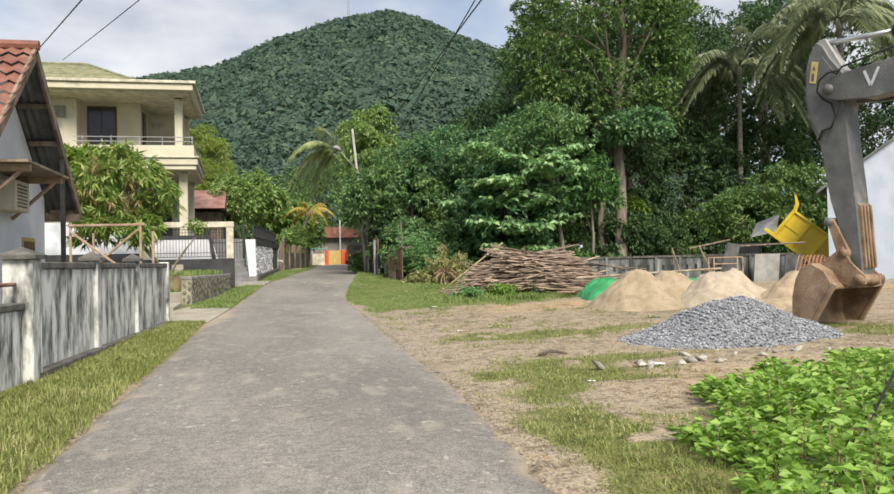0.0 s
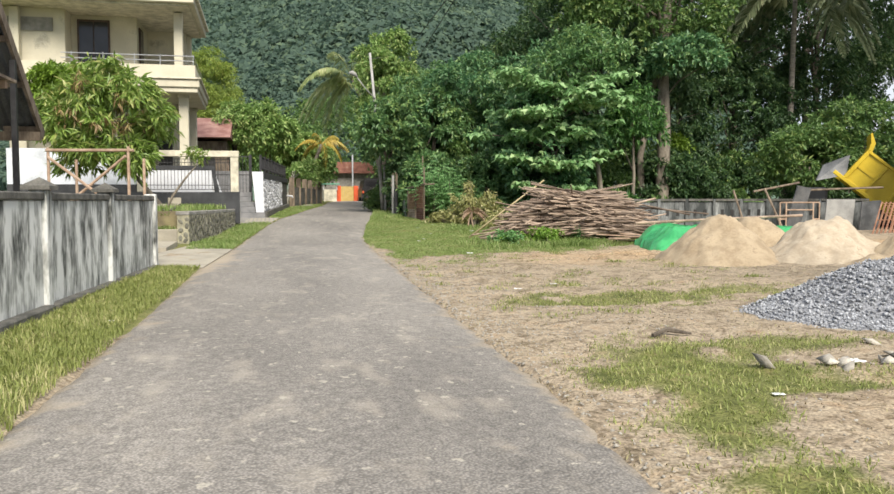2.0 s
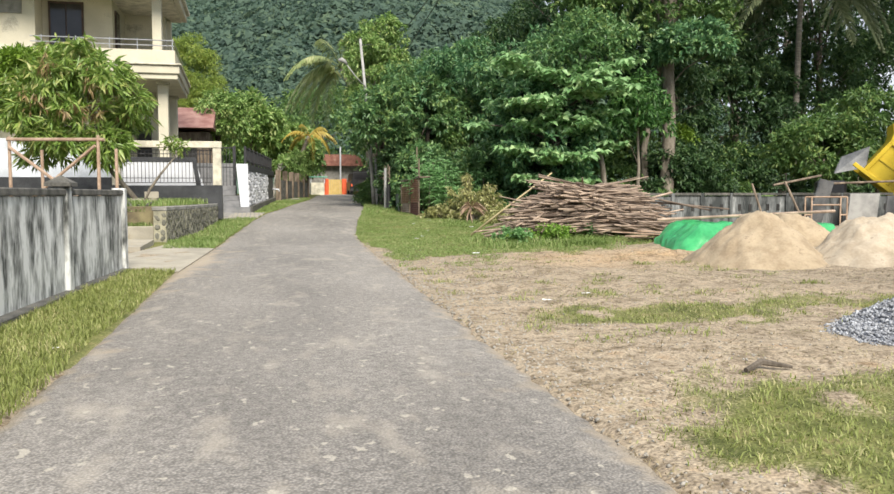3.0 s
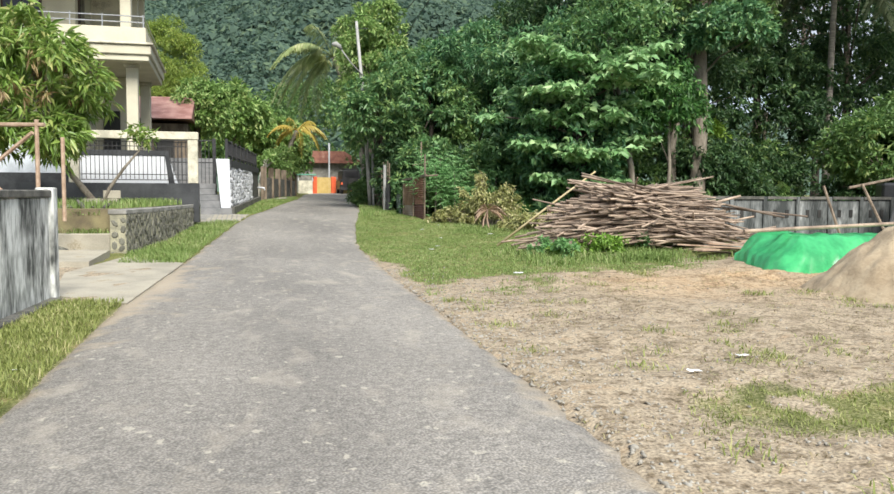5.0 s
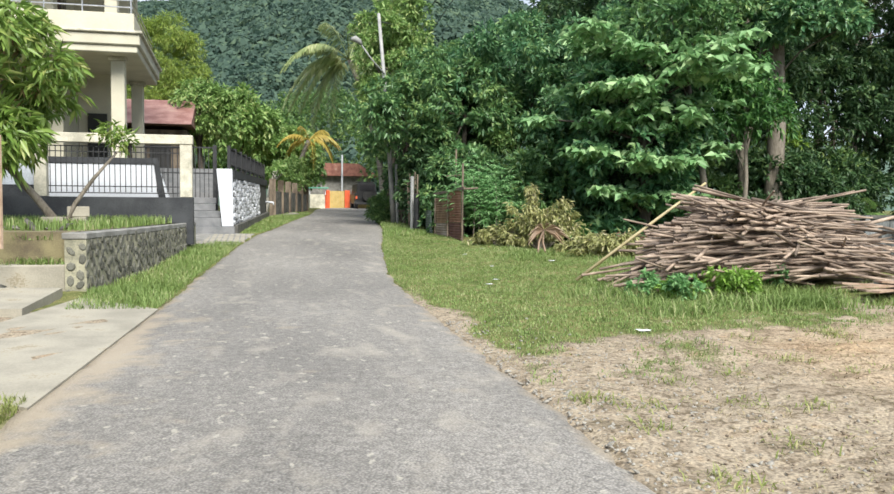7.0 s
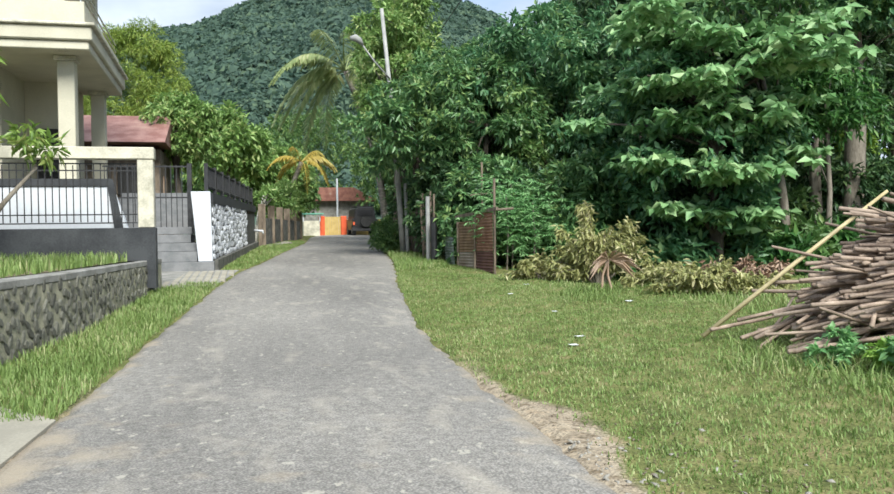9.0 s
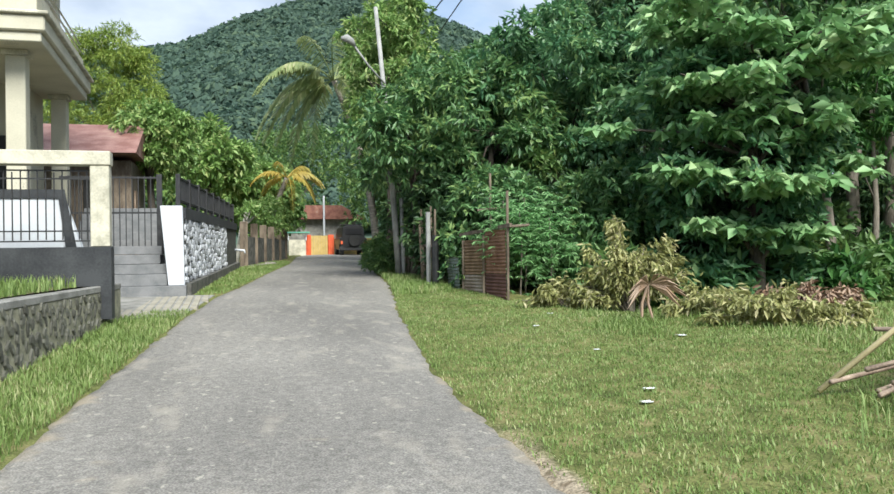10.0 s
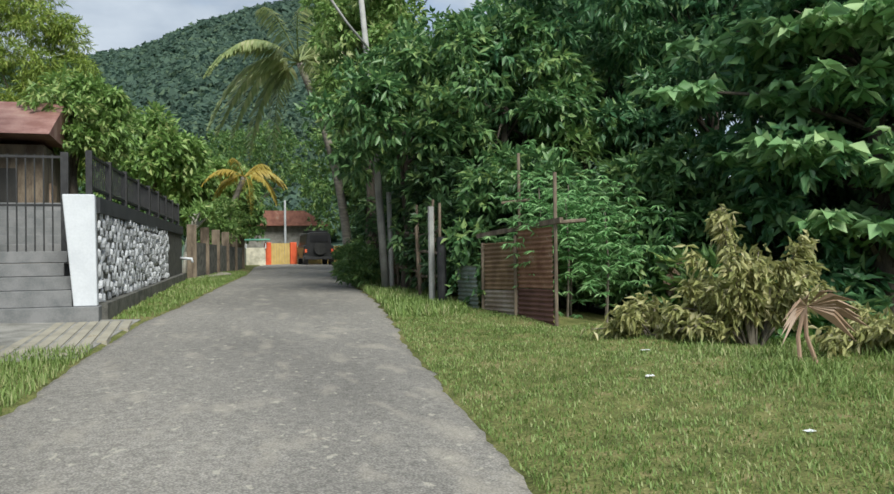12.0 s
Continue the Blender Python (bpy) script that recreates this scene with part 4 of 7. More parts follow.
for i in range(84):
    d = 0.1 + i * (slen - 0.2) / 84
    part("bar", sheared(-0.16, -0.14, d, d + 0.02, 2.8, 3.38, 0.1, 0.1), M_IRON, fen)

# ribbed concrete ramp before the steps
ramp_ = root("ramp", (-0.3, 38.3, 0.6), "pale ribbed concrete ramp beside the road", "ramp", kind="structure")
part("bed", slab([(0.62, 36.4, G(36.4)), (1.1, 40.3, G(40.3)), (-2.6, 40.42, 0.76), (-0.6, 36.5, 0.5)], 0.012), M_GREYCON, ramp_)
for i in range(20):
    x = -2.2 + i * 0.165
    y0 = 36.5 + max(0.0, -0.6 - x) / 2.0 * 3.9 + 0.1
    if x > 0.62:
        y0 = 36.4 + (x - 0.62) / 0.48 * 3.9
    pts_ = []
    for y in (y0, 39.95):
        z = G(y) + max(0.0, -0.6 - x) * 0.045
        pts_ += [(x - 0.07, y, z - 0.03), (x + 0.07, y, z - 0.03), (x + 0.058, y, z + 0.035), (x - 0.058, y, z + 0.035)]
    if 39.95 - y0 > 0.2:
        part("rib", Geo().add(pts_, [(0, 1, 2, 3), (7, 6, 5, 4), (0, 4, 5, 1), (1, 5, 6, 2), (2, 6, 7, 3), (3, 7, 4, 0)]), M_SLAB, ramp_)

# ---- excavator arm resting on the yard ----
ex = root("excavator", (10.6, 12.4, 0), "grey excavator arm with a rusty bucket lowered to the ground", "excavator")
EXR = pose(10.6, 12.4, 0, 0, 0, -68) @ Matrix(((1, 0, 0, 0), (0, 0, 1, 0), (0, 1, 0, 0), (0, 0, 0, 1)))


def exq(u, v, z):
    """A point u along the arm's plane, v across it away from the road, z up."""
    return EXR @ Vector((u, z, v))


stick = [(-0.03, 5.09), (-0.17, 4.9), (-0.24, 4.67), (-0.27, 4.17), (-0.21, 3.72), (-0.02, 3.25), (0.06, 2.75), (0.13, 2.31), (0.24, 1.92), (0.41, 1.39), (0.56, 0.92), (0.66, 0.95), (0.66, 1.2), (0.59, 2.28), (0.56, 2.61), (0.51, 3.09), (0.45, 3.85), (0.42, 4.48), (0.21, 4.76), (0.09, 4.99)]
part("stick", Geo().prism(stick, -0.2, 0.2, EXR), M_MACHINE, ex, bevel=0.02)
part("side_plate", Geo().prism([(-0.2, 4.64), (-0.23, 4.16), (-0.16, 3.74), (0.06, 3.3), (0.36, 3.9), (0.34, 4.43), (0.08, 4.8)], -0.216, -0.203, EXR), M_MACHINE, ex, bevel=0.004)
for i in range(4):
    part("wear_bar", Geo().prism([(0.65, 1.15), (0.71, 1.15), (0.65, 2.2), (0.58, 2.25)], -0.17 + i * 0.1, -0.12 + i * 0.1, EXR), M_BUCKET, ex, "rust-worn guard bar", bevel=0.006)
boom = [(0.12, 4.19), (0.18, 4.33), (0.3, 4.41), (0.98, 4.47), (3.4, 4.75), (3.4, 4.05), (0.96, 3.93), (0.38, 3.98), (0.18, 4.06)]
for v0 in (-0.33, 0.26):
    part("boom_plate", Geo().prism(boom, v0, v0 + 0.07, EXR), M_MACHINE, ex, bevel=0.012)
part("boom_web", Geo().prism([(0.75, 3.97), (3.4, 4.08), (3.4, 4.73), (0.75, 4.43)], -0.256, 0.256, EXR), M_MACHINE, ex)
for a, b in (((0.86, 4.38), (0.96, 4.12)), ((0.96, 4.12), (1.1, 4.4))):
    d = Vector((b[0] - a[0], b[1] - a[1], 0)).normalized()
    nrm = Vector((-d.y, d.x, 0)) * 0.022
    part("white_mark", Geo().prism([(a[0] + nrm.x, a[1] + nrm.y), (a[0] - nrm.x, a[1] - nrm.y), (b[0] - nrm.x, b[1] - nrm.y), (b[0] + nrm.x, b[1] + nrm.y)], -0.338, -0.332, EXR), M_WHITE, ex, "worn white painted mark")
part("warning_sign", Geo().prism([(-0.11, 4.76), (0.01, 4.72), (-0.05, 4.36), (-0.17, 4.39)], -0.226, -0.219, EXR), M_CREAMSIGN, ex, "faded yellow warning sticker")
part("warning_mark", Geo().prism([(-0.1, 4.6), (-0.04, 4.59), (-0.065, 4.67)], -0.231, -0.227, EXR), M_COPING, ex)
part("warning_mark", Geo().prism([(-0.13, 4.42), (-0.08, 4.41), (-0.07, 4.53), (-0.115, 4.54)], -0.231, -0.227, EXR), M_COPING, ex)
part("top_bracket", Geo().prism([(-0.06, 5.12), (0.07, 5.14), (0.4, 4.52), (0.3, 4.5)], -0.1, 0.1, EXR), M_POLE, ex, "pale worn top bracket", bevel=0.01)
part("ram_rod", Geo().tube([exq(-0.02, 0, 5.07), exq(1.25, 0, 5.0)], 0.045, 12), M_STEEL, ex, "chrome hydraulic rod", smooth=True)
part("ram_barrel", Geo().tube([exq(1.2, 0, 5.0), exq(3.0, 0, 5.0)], 0.1, 14), M_IRON, ex, smooth=True)
part("pivot", Geo().tube([exq(0.24, -0.38, 4.19), exq(0.24, 0.38, 4.19)], 0.09, 16), M_MACHINE, ex, smooth=True)
part("hose", Geo().tube([exq(0.42, -0.36, 4.48), exq(0.25, -0.38, 4.46), exq(0.1, -0.38, 4.36), exq(0.05, -0.36, 4.18), exq(0.12, -0.3, 4.05), exq(0.26, -0.28, 3.95), exq(0.31, -0.26, 3.72), exq(0.22, -0.25, 3.55), exq(0.06, -0.25, 3.52), exq(-0.02, -0.24, 3.36)], 0.018, 8), M_RUBBER, ex, smooth=True)
part("hose", Geo().tube([exq(-0.2, -0.24, 3.75), exq(-0.15, -0.26, 3.66), exq(-0.16, -0.26, 3.56), exq(-0.22, -0.24, 3.5)], 0.015, 8), M_RUBBER, ex, smooth=True)
part("hose", Geo().tube([exq(0.3, -0.34, 4.5), exq(0.4, -0.36, 4.42), exq(0.5, -0.36, 4.52), exq(1.8, -0.36, 4.75)], 0.018, 8), M_RUBBER, ex, smooth=True)
for v0 in (-0.26, 0.2):
    part("link_arm", Geo().prism([(0.08, 1.98), (0.2, 2.0), (0.48, 1.42), (0.42, 1.22), (0.3, 1.24)], v0, v0 + 0.06, EXR), M_BUCKET, ex, bevel=0.01)
    part("link_plate", Geo().prism([(-0.06, 1.2), (0.38, 1.52), (0.52, 1.25), (0.76, 1.02), (0.76, 0.88), (0.58, 0.82), (0.28, 0.9)], v0 - 0.05, v0, EXR), M_BUCKET, ex, "rusty bucket hinge plate", bevel=0.01)
part("link_pin", Geo().tube([exq(0.13, -0.3, 1.94), exq(0.13, 0.3, 1.94)], 0.075, 12), M_MACHINE, ex, smooth=True)
part("link_pin", Geo().tube([exq(0.4, -0.34, 1.4), exq(0.4, 0.34, 1.4)], 0.075, 12), M_BUCKET, ex, smooth=True)
part("link_pin", Geo().tube([exq(0.66, -0.34, 0.96), exq(0.66, 0.34, 0.96)], 0.09, 14), M_BUCKET, ex, smooth=True)
prof = [(-0.22, -0.03), (-0.34, 0.14), (-0.4, 0.4), (-0.39, 0.68), (-0.32, 0.97), (-0.22, 1.16), (-0.03, 1.24), (0.2, 1.11), (0.34, 0.88)]
inner = [(u + (0.02 - u) * 0.09, z + (0.5 - z) * 0.07) for u, z in prof]
shell = Geo().prism(prof + inner[::-1], -0.55, 0.95, EXR)
bk = part("bucket", shell, M_BUCKET, ex, "rusty steel digging bucket")
for v0 in (-0.585, 0.953):
    part("side_plate", Geo().prism(prof, v0, v0 + 0.032, EXR), M_BUCKET, bk, bevel=0.006)
    part("rim_bar", Geo().prism([(0.35, 0.92), (-0.2, -0.04), (-0.15, -0.07), (0.41, 0.88)], v0 - 0.02, v0 + 0.05, EXR), M_BUCKET, bk, bevel=0.008)
for i in range(5):
    v0 = -0.52 + i * 0.33
    part("tooth", Geo().prism([(-0.27, 0.0), (-0.1, -0.1), (-0.16, 0.03)], v0, v0 + 0.12, EXR), M_BUCKET, bk)
part("wear_strip", Geo().prism([(0.33, 0.92), (0.39, 0.84), (0.37, 0.8), (0.29, 0.88)], -0.55, 0.95, EXR), M_BUCKET, bk, bevel=0.008)
YZ = Matrix(((0, 0, 1, 0), (1, 0, 0, 0), (0, 1, 0, 0), (0, 0, 0, 1)))
rope = root("guy_rope", (4.75, 4.7, 0.0), "dark knotted guy rope rising from the weeds", "rope")
part("rope", Geo().tube([(4.7, 4.7, 0.0), (4.75, 4.7, -0.01), (4.83, 4.7, 0.17), (5.05, 4.7, 0.5), (6.81, 4.7, 3.14)], 0.011, 6), M_IRON, rope)
KX, KY, KZ = (4.83, 4.7, 0.17)
part("knot", Geo().tube([(KX - 0.03, KY, KZ - 0.02), (KX - 0.035, KY - 0.02, KZ + 0.03), (KX + 0.01, KY - 0.03, KZ + 0.05), (KX + 0.04, KY, KZ + 0.02), (KX + 0.02, KY + 0.03, KZ - 0.03), (KX - 0.03, KY + 0.01, KZ - 0.02)], 0.014, 8), M_IRON, rope, smooth=True)


# ---- heaps ----
def heap(name, cx, cy, rx, ry, h, material, label, seed, peaks=((0, 0, 1),), rough=0.05, sharp=1.15, cat="sand pile"):
    t = root(name, (cx, cy, height(cx, cy)), label, cat)
    n, rows_ = 56, []
    for j in range(n + 1):
        row = []
        for i in range(n + 1):
            u, v = i / n * 2 - 1, j / n * 2 - 1
            z = -0.12
            for pu, pv, ph in peaks:
                d = math.hypot((u - pu) / 0.95, (v - pv) / 0.95)
                k = max(0.0, 1 - d / (0.95 - 0.0))
                z = max(z, h * ph * (1.12 * k if k < 0.8 else 0.896 + 0.5 * (k - 0.8)) - 0.08)
            x, y = u * rx * 1.3, v * ry * 1.3
            e = max(0, 1 - max(abs(u), abs(v)) ** 4)
            z += e * (rough * noise.fractal((x * 1.6 + seed, y * 1.6, seed), 1, 2, 3) + rough * 0.3 * noise.noise((x * 7, y * 7, seed)))
            ang_ = math.atan2(v, u)
            z += e * 0.35 * rough * noise.noise((ang_ * 6, seed, 1.0))
            row.append((x, y, z + height(cx + x, cy + y) - height(cx, cy) - 0.1 * (1 - e)))
        rows_.append(row)
    part("cone", Geo().strip(rows_), material, t, smooth=True, at_world=False)
    return t


gvl = heap("gravel_pile", 8.35, 11.9, 1.6, 1.4, 0.68, M_GRAVELBED, "heap of crushed blue-grey gravel on the yard", 3.0, ((0.05, 0.05, 1.0), (-0.3, 0.0, 0.42)), 0.05, cat="gravel pile")
hp = np.array([v.co for v in gvl.children[0].data.vertices])
pick = rng.integers(0, len(hp), 25000)
pp = hp[pick] + rng.uniform(-0.045, 0.045, (25000, 3)) * np.array([1, 1, 0.3])
pp = pp[(pp[:, 2] > -0.1) & (np.hypot(pp[:, 0] / 2.1, pp[:, 1] / 1.75) < 1)]
OV = np.array([[1, 0, 0], [-1, 0, 0], [0, 1, 0], [0, -1, 0], [0, 0, 1], [0, 0, -1]], float)
OF = np.array([[0, 2, 4], [2, 1, 4], [1, 3, 4], [3, 0, 4], [2, 0, 5], [1, 2, 5], [3, 1, 5], [0, 3, 5]])


def chips(points, size, material, name, parent=None, squash=0.8):
    n = len(points)
    s = size * rng.uniform(0.55, 1.4, (n, 1, 1)) * rng.uniform(0.6, 1.2, (n, 6, 3)) * np.array([1, 1, squash])
    a = rng.uniform(0, 6.28, n)
    c_, s_ = np.cos(a), np.sin(a)
    v = OV[None] * s
    tilt = rng.normal(size=(n, 1)) * 0.5
    x = v[:, :, 0] * c_[:, None] - v[:, :, 1] * s_[:, None]
    y = v[:, :, 0] * s_[:, None] + v[:, :, 1] * c_[:, None]
    v = np.stack([x, y, v[:, :, 2] + x * tilt], 2) + points[:, None, :]
    f = OF[None] + (np.arange(n) * 6)[:, None, None]
    ob = new(name, np_mesh(name, v.reshape(-1, 3), f.reshape(-1, 3), material))
    ob.parent = parent
    return ob


tagged(chips(pp, 0.021, M_GRAVEL, "gravel", gvl), kind="stuff")

heap("sand_pile", 10.0, 18.8, 1.2, 1.3, 1.02, M_SAND, "cone of damp yellow building sand on the yard", 11.0, ((0, 0, 1),), 0.1)
heap("sand_pile", 11.35, 19.7, 1.15, 1.15, 0.92, M_SAND, "low yellow sand heap between larger ones", 17.0, ((0, 0, 1),), 0.1)
heap("sand_pile", 11.9, 18.0, 1.2, 1.15, 0.92, M_SANDPALE, "pale dry sand heap with slumped sides", 23.0, ((-0.1, 0, 1), (0.2, 0.1, 0.93)), 0.12)
heap("sand_pile", 13.2, 17.0, 1.05, 1.0, 0.86, M_SAND, "yellow sand heap behind the bucket", 31.0, ((0, 0, 1), (0.4, -0.2, 0.6)), 0.12)
heap("sand_pile", 12.3, 16.3, 0.9, 0.7, 0.3, M_SAND, "low spill of yellow sand before the heaps", 37.0, ((0, 0, 1), (-0.4, 0.1, 0.8)), 0.1)

# green plastic sheet over stacked material
tp = root("plastic_sheet", (11.3, 23, 0.1), "crumpled bright green plastic sheet over a low stack", "tarpaulin")
rows = []
for j in range(31):
    v = j / 30
    row = []
    for i in range(41):
        u = i / 40
        x, y = 10.05 + u * 3.9, 21.4 + v * 1.8
        edge = min(1, u / 0.13) ** 0.55 * min(1, v / 0.2) ** 0.55
        z = 0.1 + 0.68 * edge + 0.05 * noise.noise((x * 2.6, y * 2.6, 4)) + 0.07 * abs(noise.noise((x * 3.4 + y, y * 2.0, 9))) + 0.03 * noise.noise((x * 9, y * 5, 9)) + (1 - edge) * 0.2 * noise.noise((x * 5, y * 5, 2)) - 0.06 * u
        row.append((x - 0.25 * (1 - edge) * (1 - v) + 0.07 * noise.noise((x * 4, z * 5, 6)), y - 0.15 * (1 - edge) + 0.12 * noise.noise((x * 5.5, z * 3, 1)) * (1 - v), z))
    rows.append(row)
part("sheet", Geo().strip(rows), M_TARP, tp, smooth=True)
part("pole", Geo().tube([(9.7, 22.2, 0.86), (14.6, 22.6, 1.02)], 0.035, 8), M_BAMBOO, tp, "bamboo pole weighing down the sheet")

# ---- heap of bamboo poles: each pole a piece ----
bam = root("bamboo_pile", (9.7, 26.4, 0.3), "tangled heap of dry brown bamboo poles on the grass", "bamboo pile")
pole_geo = []
for k in range(4):
    pts, rad = [], []
    for i in range(9):
        x = -1 + i * 0.25
        pts.append((x, 0.012 * math.sin(i * 0.9 + k), 0.01 * math.cos(i * 0.7 + k)))
        rad.append(0.036 - 0.002 * i * 0.6 + (0.004 if i % 2 else 0))
    pole_geo.append(to_mesh("pole", Geo().tube(pts, rad, 7), M_BAMBOO, smooth=True))
prng = random.Random(5)
for i in range(298):
    h = prng.random() ** 0.85
    hw = 2.5 * (1 - h) ** 0.55 + 0.5
    ob = new("pole", pole_geo[i % 4])
    ob.parent = bam
    ln = prng.uniform(0.75, 1.45)
    yaw = prng.gauss(8, 20) + (0 if prng.random() < 0.8 else 180)
    tilt = prng.gauss(0, 4) + (prng.gauss(0, 6) if h > 0.3 else 0)
    cx = prng.uniform(-1, 1) * max(0.1, hw - ln * 0.75)
    cy = prng.uniform(-1, 1) * (0.25 + 1.0 * (1 - h))
    if cx > 0.6:
        tilt += 10 * (cx / 2)
    if cx < -0.8:
        tilt -= 6
    ob.matrix_basis = pose(cx + 0.1, cy, 0.08 + 1.25 * h + 0.05 * prng.random(), 0, tilt, yaw) @ Matrix.Diagonal((ln * 1.12, *(2 * [prng.uniform(0.42, 0.85)]), 1))
rest = Geo()
for i in range(520):
    h = prng.random() ** 0.85
    hw = 2.6 * (1 - h) ** 0.55 + 0.4
    ln = prng.uniform(0.7, 1.5)
    cx, cy = prng.uniform(-1, 1) * max(0.1, hw - ln * 0.7), prng.uniform(-1, 1) * (0.2 + 0.9 * (1 - h))
    m = pose(cx + 9.8, cy + 26.4, 0.36 + 1.2 * h, 0, prng.gauss(0, 5) + 7 * cx / 2, prng.gauss(8, 16))
    rest.tube([m @ Vector((-ln, 0, 0)), m @ Vector((ln * 0.1, 0.02, 0.02)), m @ Vector((ln, 0, 0))], [0.026, 0.022, 0.016], 5)
tagged(part("tangle", rest, M_BAMBOO, bam, smooth=True), kind="stuff")
part("long_pole", Geo().tube([(6.7, 27.38, 0.3), (7.85, 27.1, 1.22), (8.9, 26.88, 2.03)], [0.03, 0.027, 0.02], 8), M_FRESHBAMBOO, bam, "long pale yellow bamboo pole leaning on the heap", smooth=True)
part("long_pole", Geo().tube([(9.3, 26.1, 1.75), (13.0, 25.6, 1.0)], [0.03, 0.025], 8), M_BAMBOO, bam, smooth=True)
part("long_pole", Geo().tube([(11.2, 25.9, 1.25), (13.6, 25.6, 1.02)], [0.025, 0.02], 8), M_BAMBOO, bam, smooth=True)
pl = root("plank_stack", (11.6, 24.6, 0.15), "loose weathered planks and broken boards on the ground", "planks")
for i in range(14):
    part("plank", Geo().box(-prng.uniform(0.6, 1.1), prng.uniform(0.6, 1.1), -0.09, 0.09, 0, 0.03, pose(11.5 + prng.uniform(-1.0, 0.9), 24.4 + prng.uniform(-0.35, 0.5), 0.18 + i * 0.025, prng.uniform(-4, 4), prng.uniform(-5, 5), prng.gauss(10, 14))), M_TIMBER_PINK if i % 3 else M_GREENZINC, pl)

# ---- old yard wall, leaning frames and scrap ----
fw = root("wall_yard", (16, 28, 0.3), "old mould-black concrete yard wall with vent slots", "wall", kind="structure")
for i in range(9):
    x = 12.2 + i * 0.98
    part("panel", Geo().box(x + 0.06, x + 0.92, 28.0, 28.1, 0.0, 1.36 + 0.03 * (i % 2)), M_YARDWALL, fw, bevel=0.01)
    part("post", Geo().box(x - 0.055, x + 0.055, 27.96, 28.14, 0.0, 1.46), M_YARDWALL, fw, bevel=0.01)
    part("coping", Geo().box(x + 0.06, x + 0.92, 27.95, 28.15, 1.395, 1.47), M_COPING, fw)
    for k in (0.26, 0.62):
        part("vent_slot", Geo().box(x + k, x + k + 0.1, 27.985, 27.998, 0.92, 1.12), M_DARK, fw)
scrap = root("scrap_panel", (17.6, 27.3, 0.3), "leaning grey scrap boards propped on the yard wall", "scrap panel")
part("board", Geo().box(-0.35, 0.35, -0.02, 0.02, 0, 1.5, pose(17.6, 27.4, 0.4, 12, 8, 20)), M_ZINC, scrap)
part("board", Geo().box(-0.5, 0.5, -0.02, 0.02, 0, 1.2, pose(19.4, 27.5, 0.25, 8, 0, -5)), M_POLE, scrap)
part("board", Geo().box(-0.45, 0.45, -0.02, 0.02, 0, 1.15, pose(20.4, 27.3, 0.25, 8, -3, 12)), M_ZINC, scrap)
for a, b in (((15.9, 27.2, 0.3), (15.6, 27.6, 1.75)), ((17.0, 26.8, 0.3), (16.6, 27.4, 1.8)), ((16.2, 27.4, 1.7), (18.0, 27.6, 2.0)), ((18.2, 27.6, 1.75), (21.2, 27.6, 1.85))):
    part("stick", Geo().tube([a, b], 0.035, 6), M_TIMBER, scrap)


def frame_scaffold(at, w, hgt, turn, label, material):
    t = root("scaffold_frame", at, label, "scaffold frame", "scaffold frames")
    m = pose(0, 0, 0, 0, 0, turn)
    for a, b in (((0, 0, 0), (0, 0, hgt)), ((w, 0, 0), (w, 0, hgt)), ((0, 0, hgt), (w, 0, hgt)), ((0.18, 0, 0), (0.18, 0, hgt)), ((w - 0.18, 0, 0), (w - 0.18, 0, hgt)), ((0, 0, hgt * 0.55), (0.18, 0, hgt * 0.55)), ((w - 0.18, 0, hgt * 0.55), (w, 0, hgt * 0.55)), ((0.18, 0, hgt * 0.8), (w - 0.18, 0, hgt * 0.8))):
        part("tube", Geo().tube([m @ Vector(a), m @ Vector(b)], 0.022, 6), material, t, at_world=False)
    return t


frame_scaffold((15.7, 25.2, 0.25), 1.15, 1.1, -14, "pale rusty steel scaffold frame standing in the yard", M_TIMBER_PINK)
for i in range(7):
    t_ = frame_scaffold((18.9 + i * 0.2, 25.3 + 0.06 * i, 0.2), 1.1, 1.25, 20, "rusty steel scaffold frame leaning in a stack", M_RUST)
    t_.rotation_euler = (radians(-6), radians(22), 0)

# ---- tipped yellow truck bed ----
tb = root("dump_truck", (22.4, 30.4, 0.3), "yellow dump truck with its tipping bed raised", "truck")
BED = pose(21.2, 29.6, 2.2, 0, 0, -35) @ pose(0, 0, 0, 0, 40, 0)
for y in (0.0, 1.9):
    part("bed_side", Geo().box(0, 2.5, y, y + 0.05, 0.08, 1.2, BED), M_YELLOW, tb)
    part("top_rail", Geo().box(0, 2.55, y - 0.06, y + 0.1, 1.203, 1.3, BED), M_YELLOW, tb, bevel=0.012)
    part("bottom_rail", Geo().box(-0.42, 2.5, y - 0.06, y + 0.1, -0.06, 0.077, BED), M_YELLOW, tb, bevel=0.012)
for i in range(4):
    part("rib", Geo().box(-0.02 + i * 0.8, 0.08 + i * 0.8, -0.06, -0.003, 0.08, 1.2, BED), M_YELLOW, tb, bevel=0.01)
part("middle_rail", Geo().box(0.085, 2.5, -0.03, -0.003, 0.6, 0.66, BED), M_YELLOW, tb)
part("bed_floor", Geo().box(0.0, 2.5, 0.053, 1.897, 0.08, 0.14, BED), M_YELLOW, tb)
part("head_board", Geo().box(-0.06, -0.005, -0.05, 2.0, 0.08, 1.3, BED), M_YELLOW, tb)
part("canopy", Geo().prism([(-0.06, 1.304), (0.1, 1.304), (-0.02, 1.6), (-0.34, 1.82), (-0.38, 1.78), (-0.14, 1.52)], -0.05, 2.0, BED @ XZ), M_YELLOW, tb, "flared yellow cab guard")
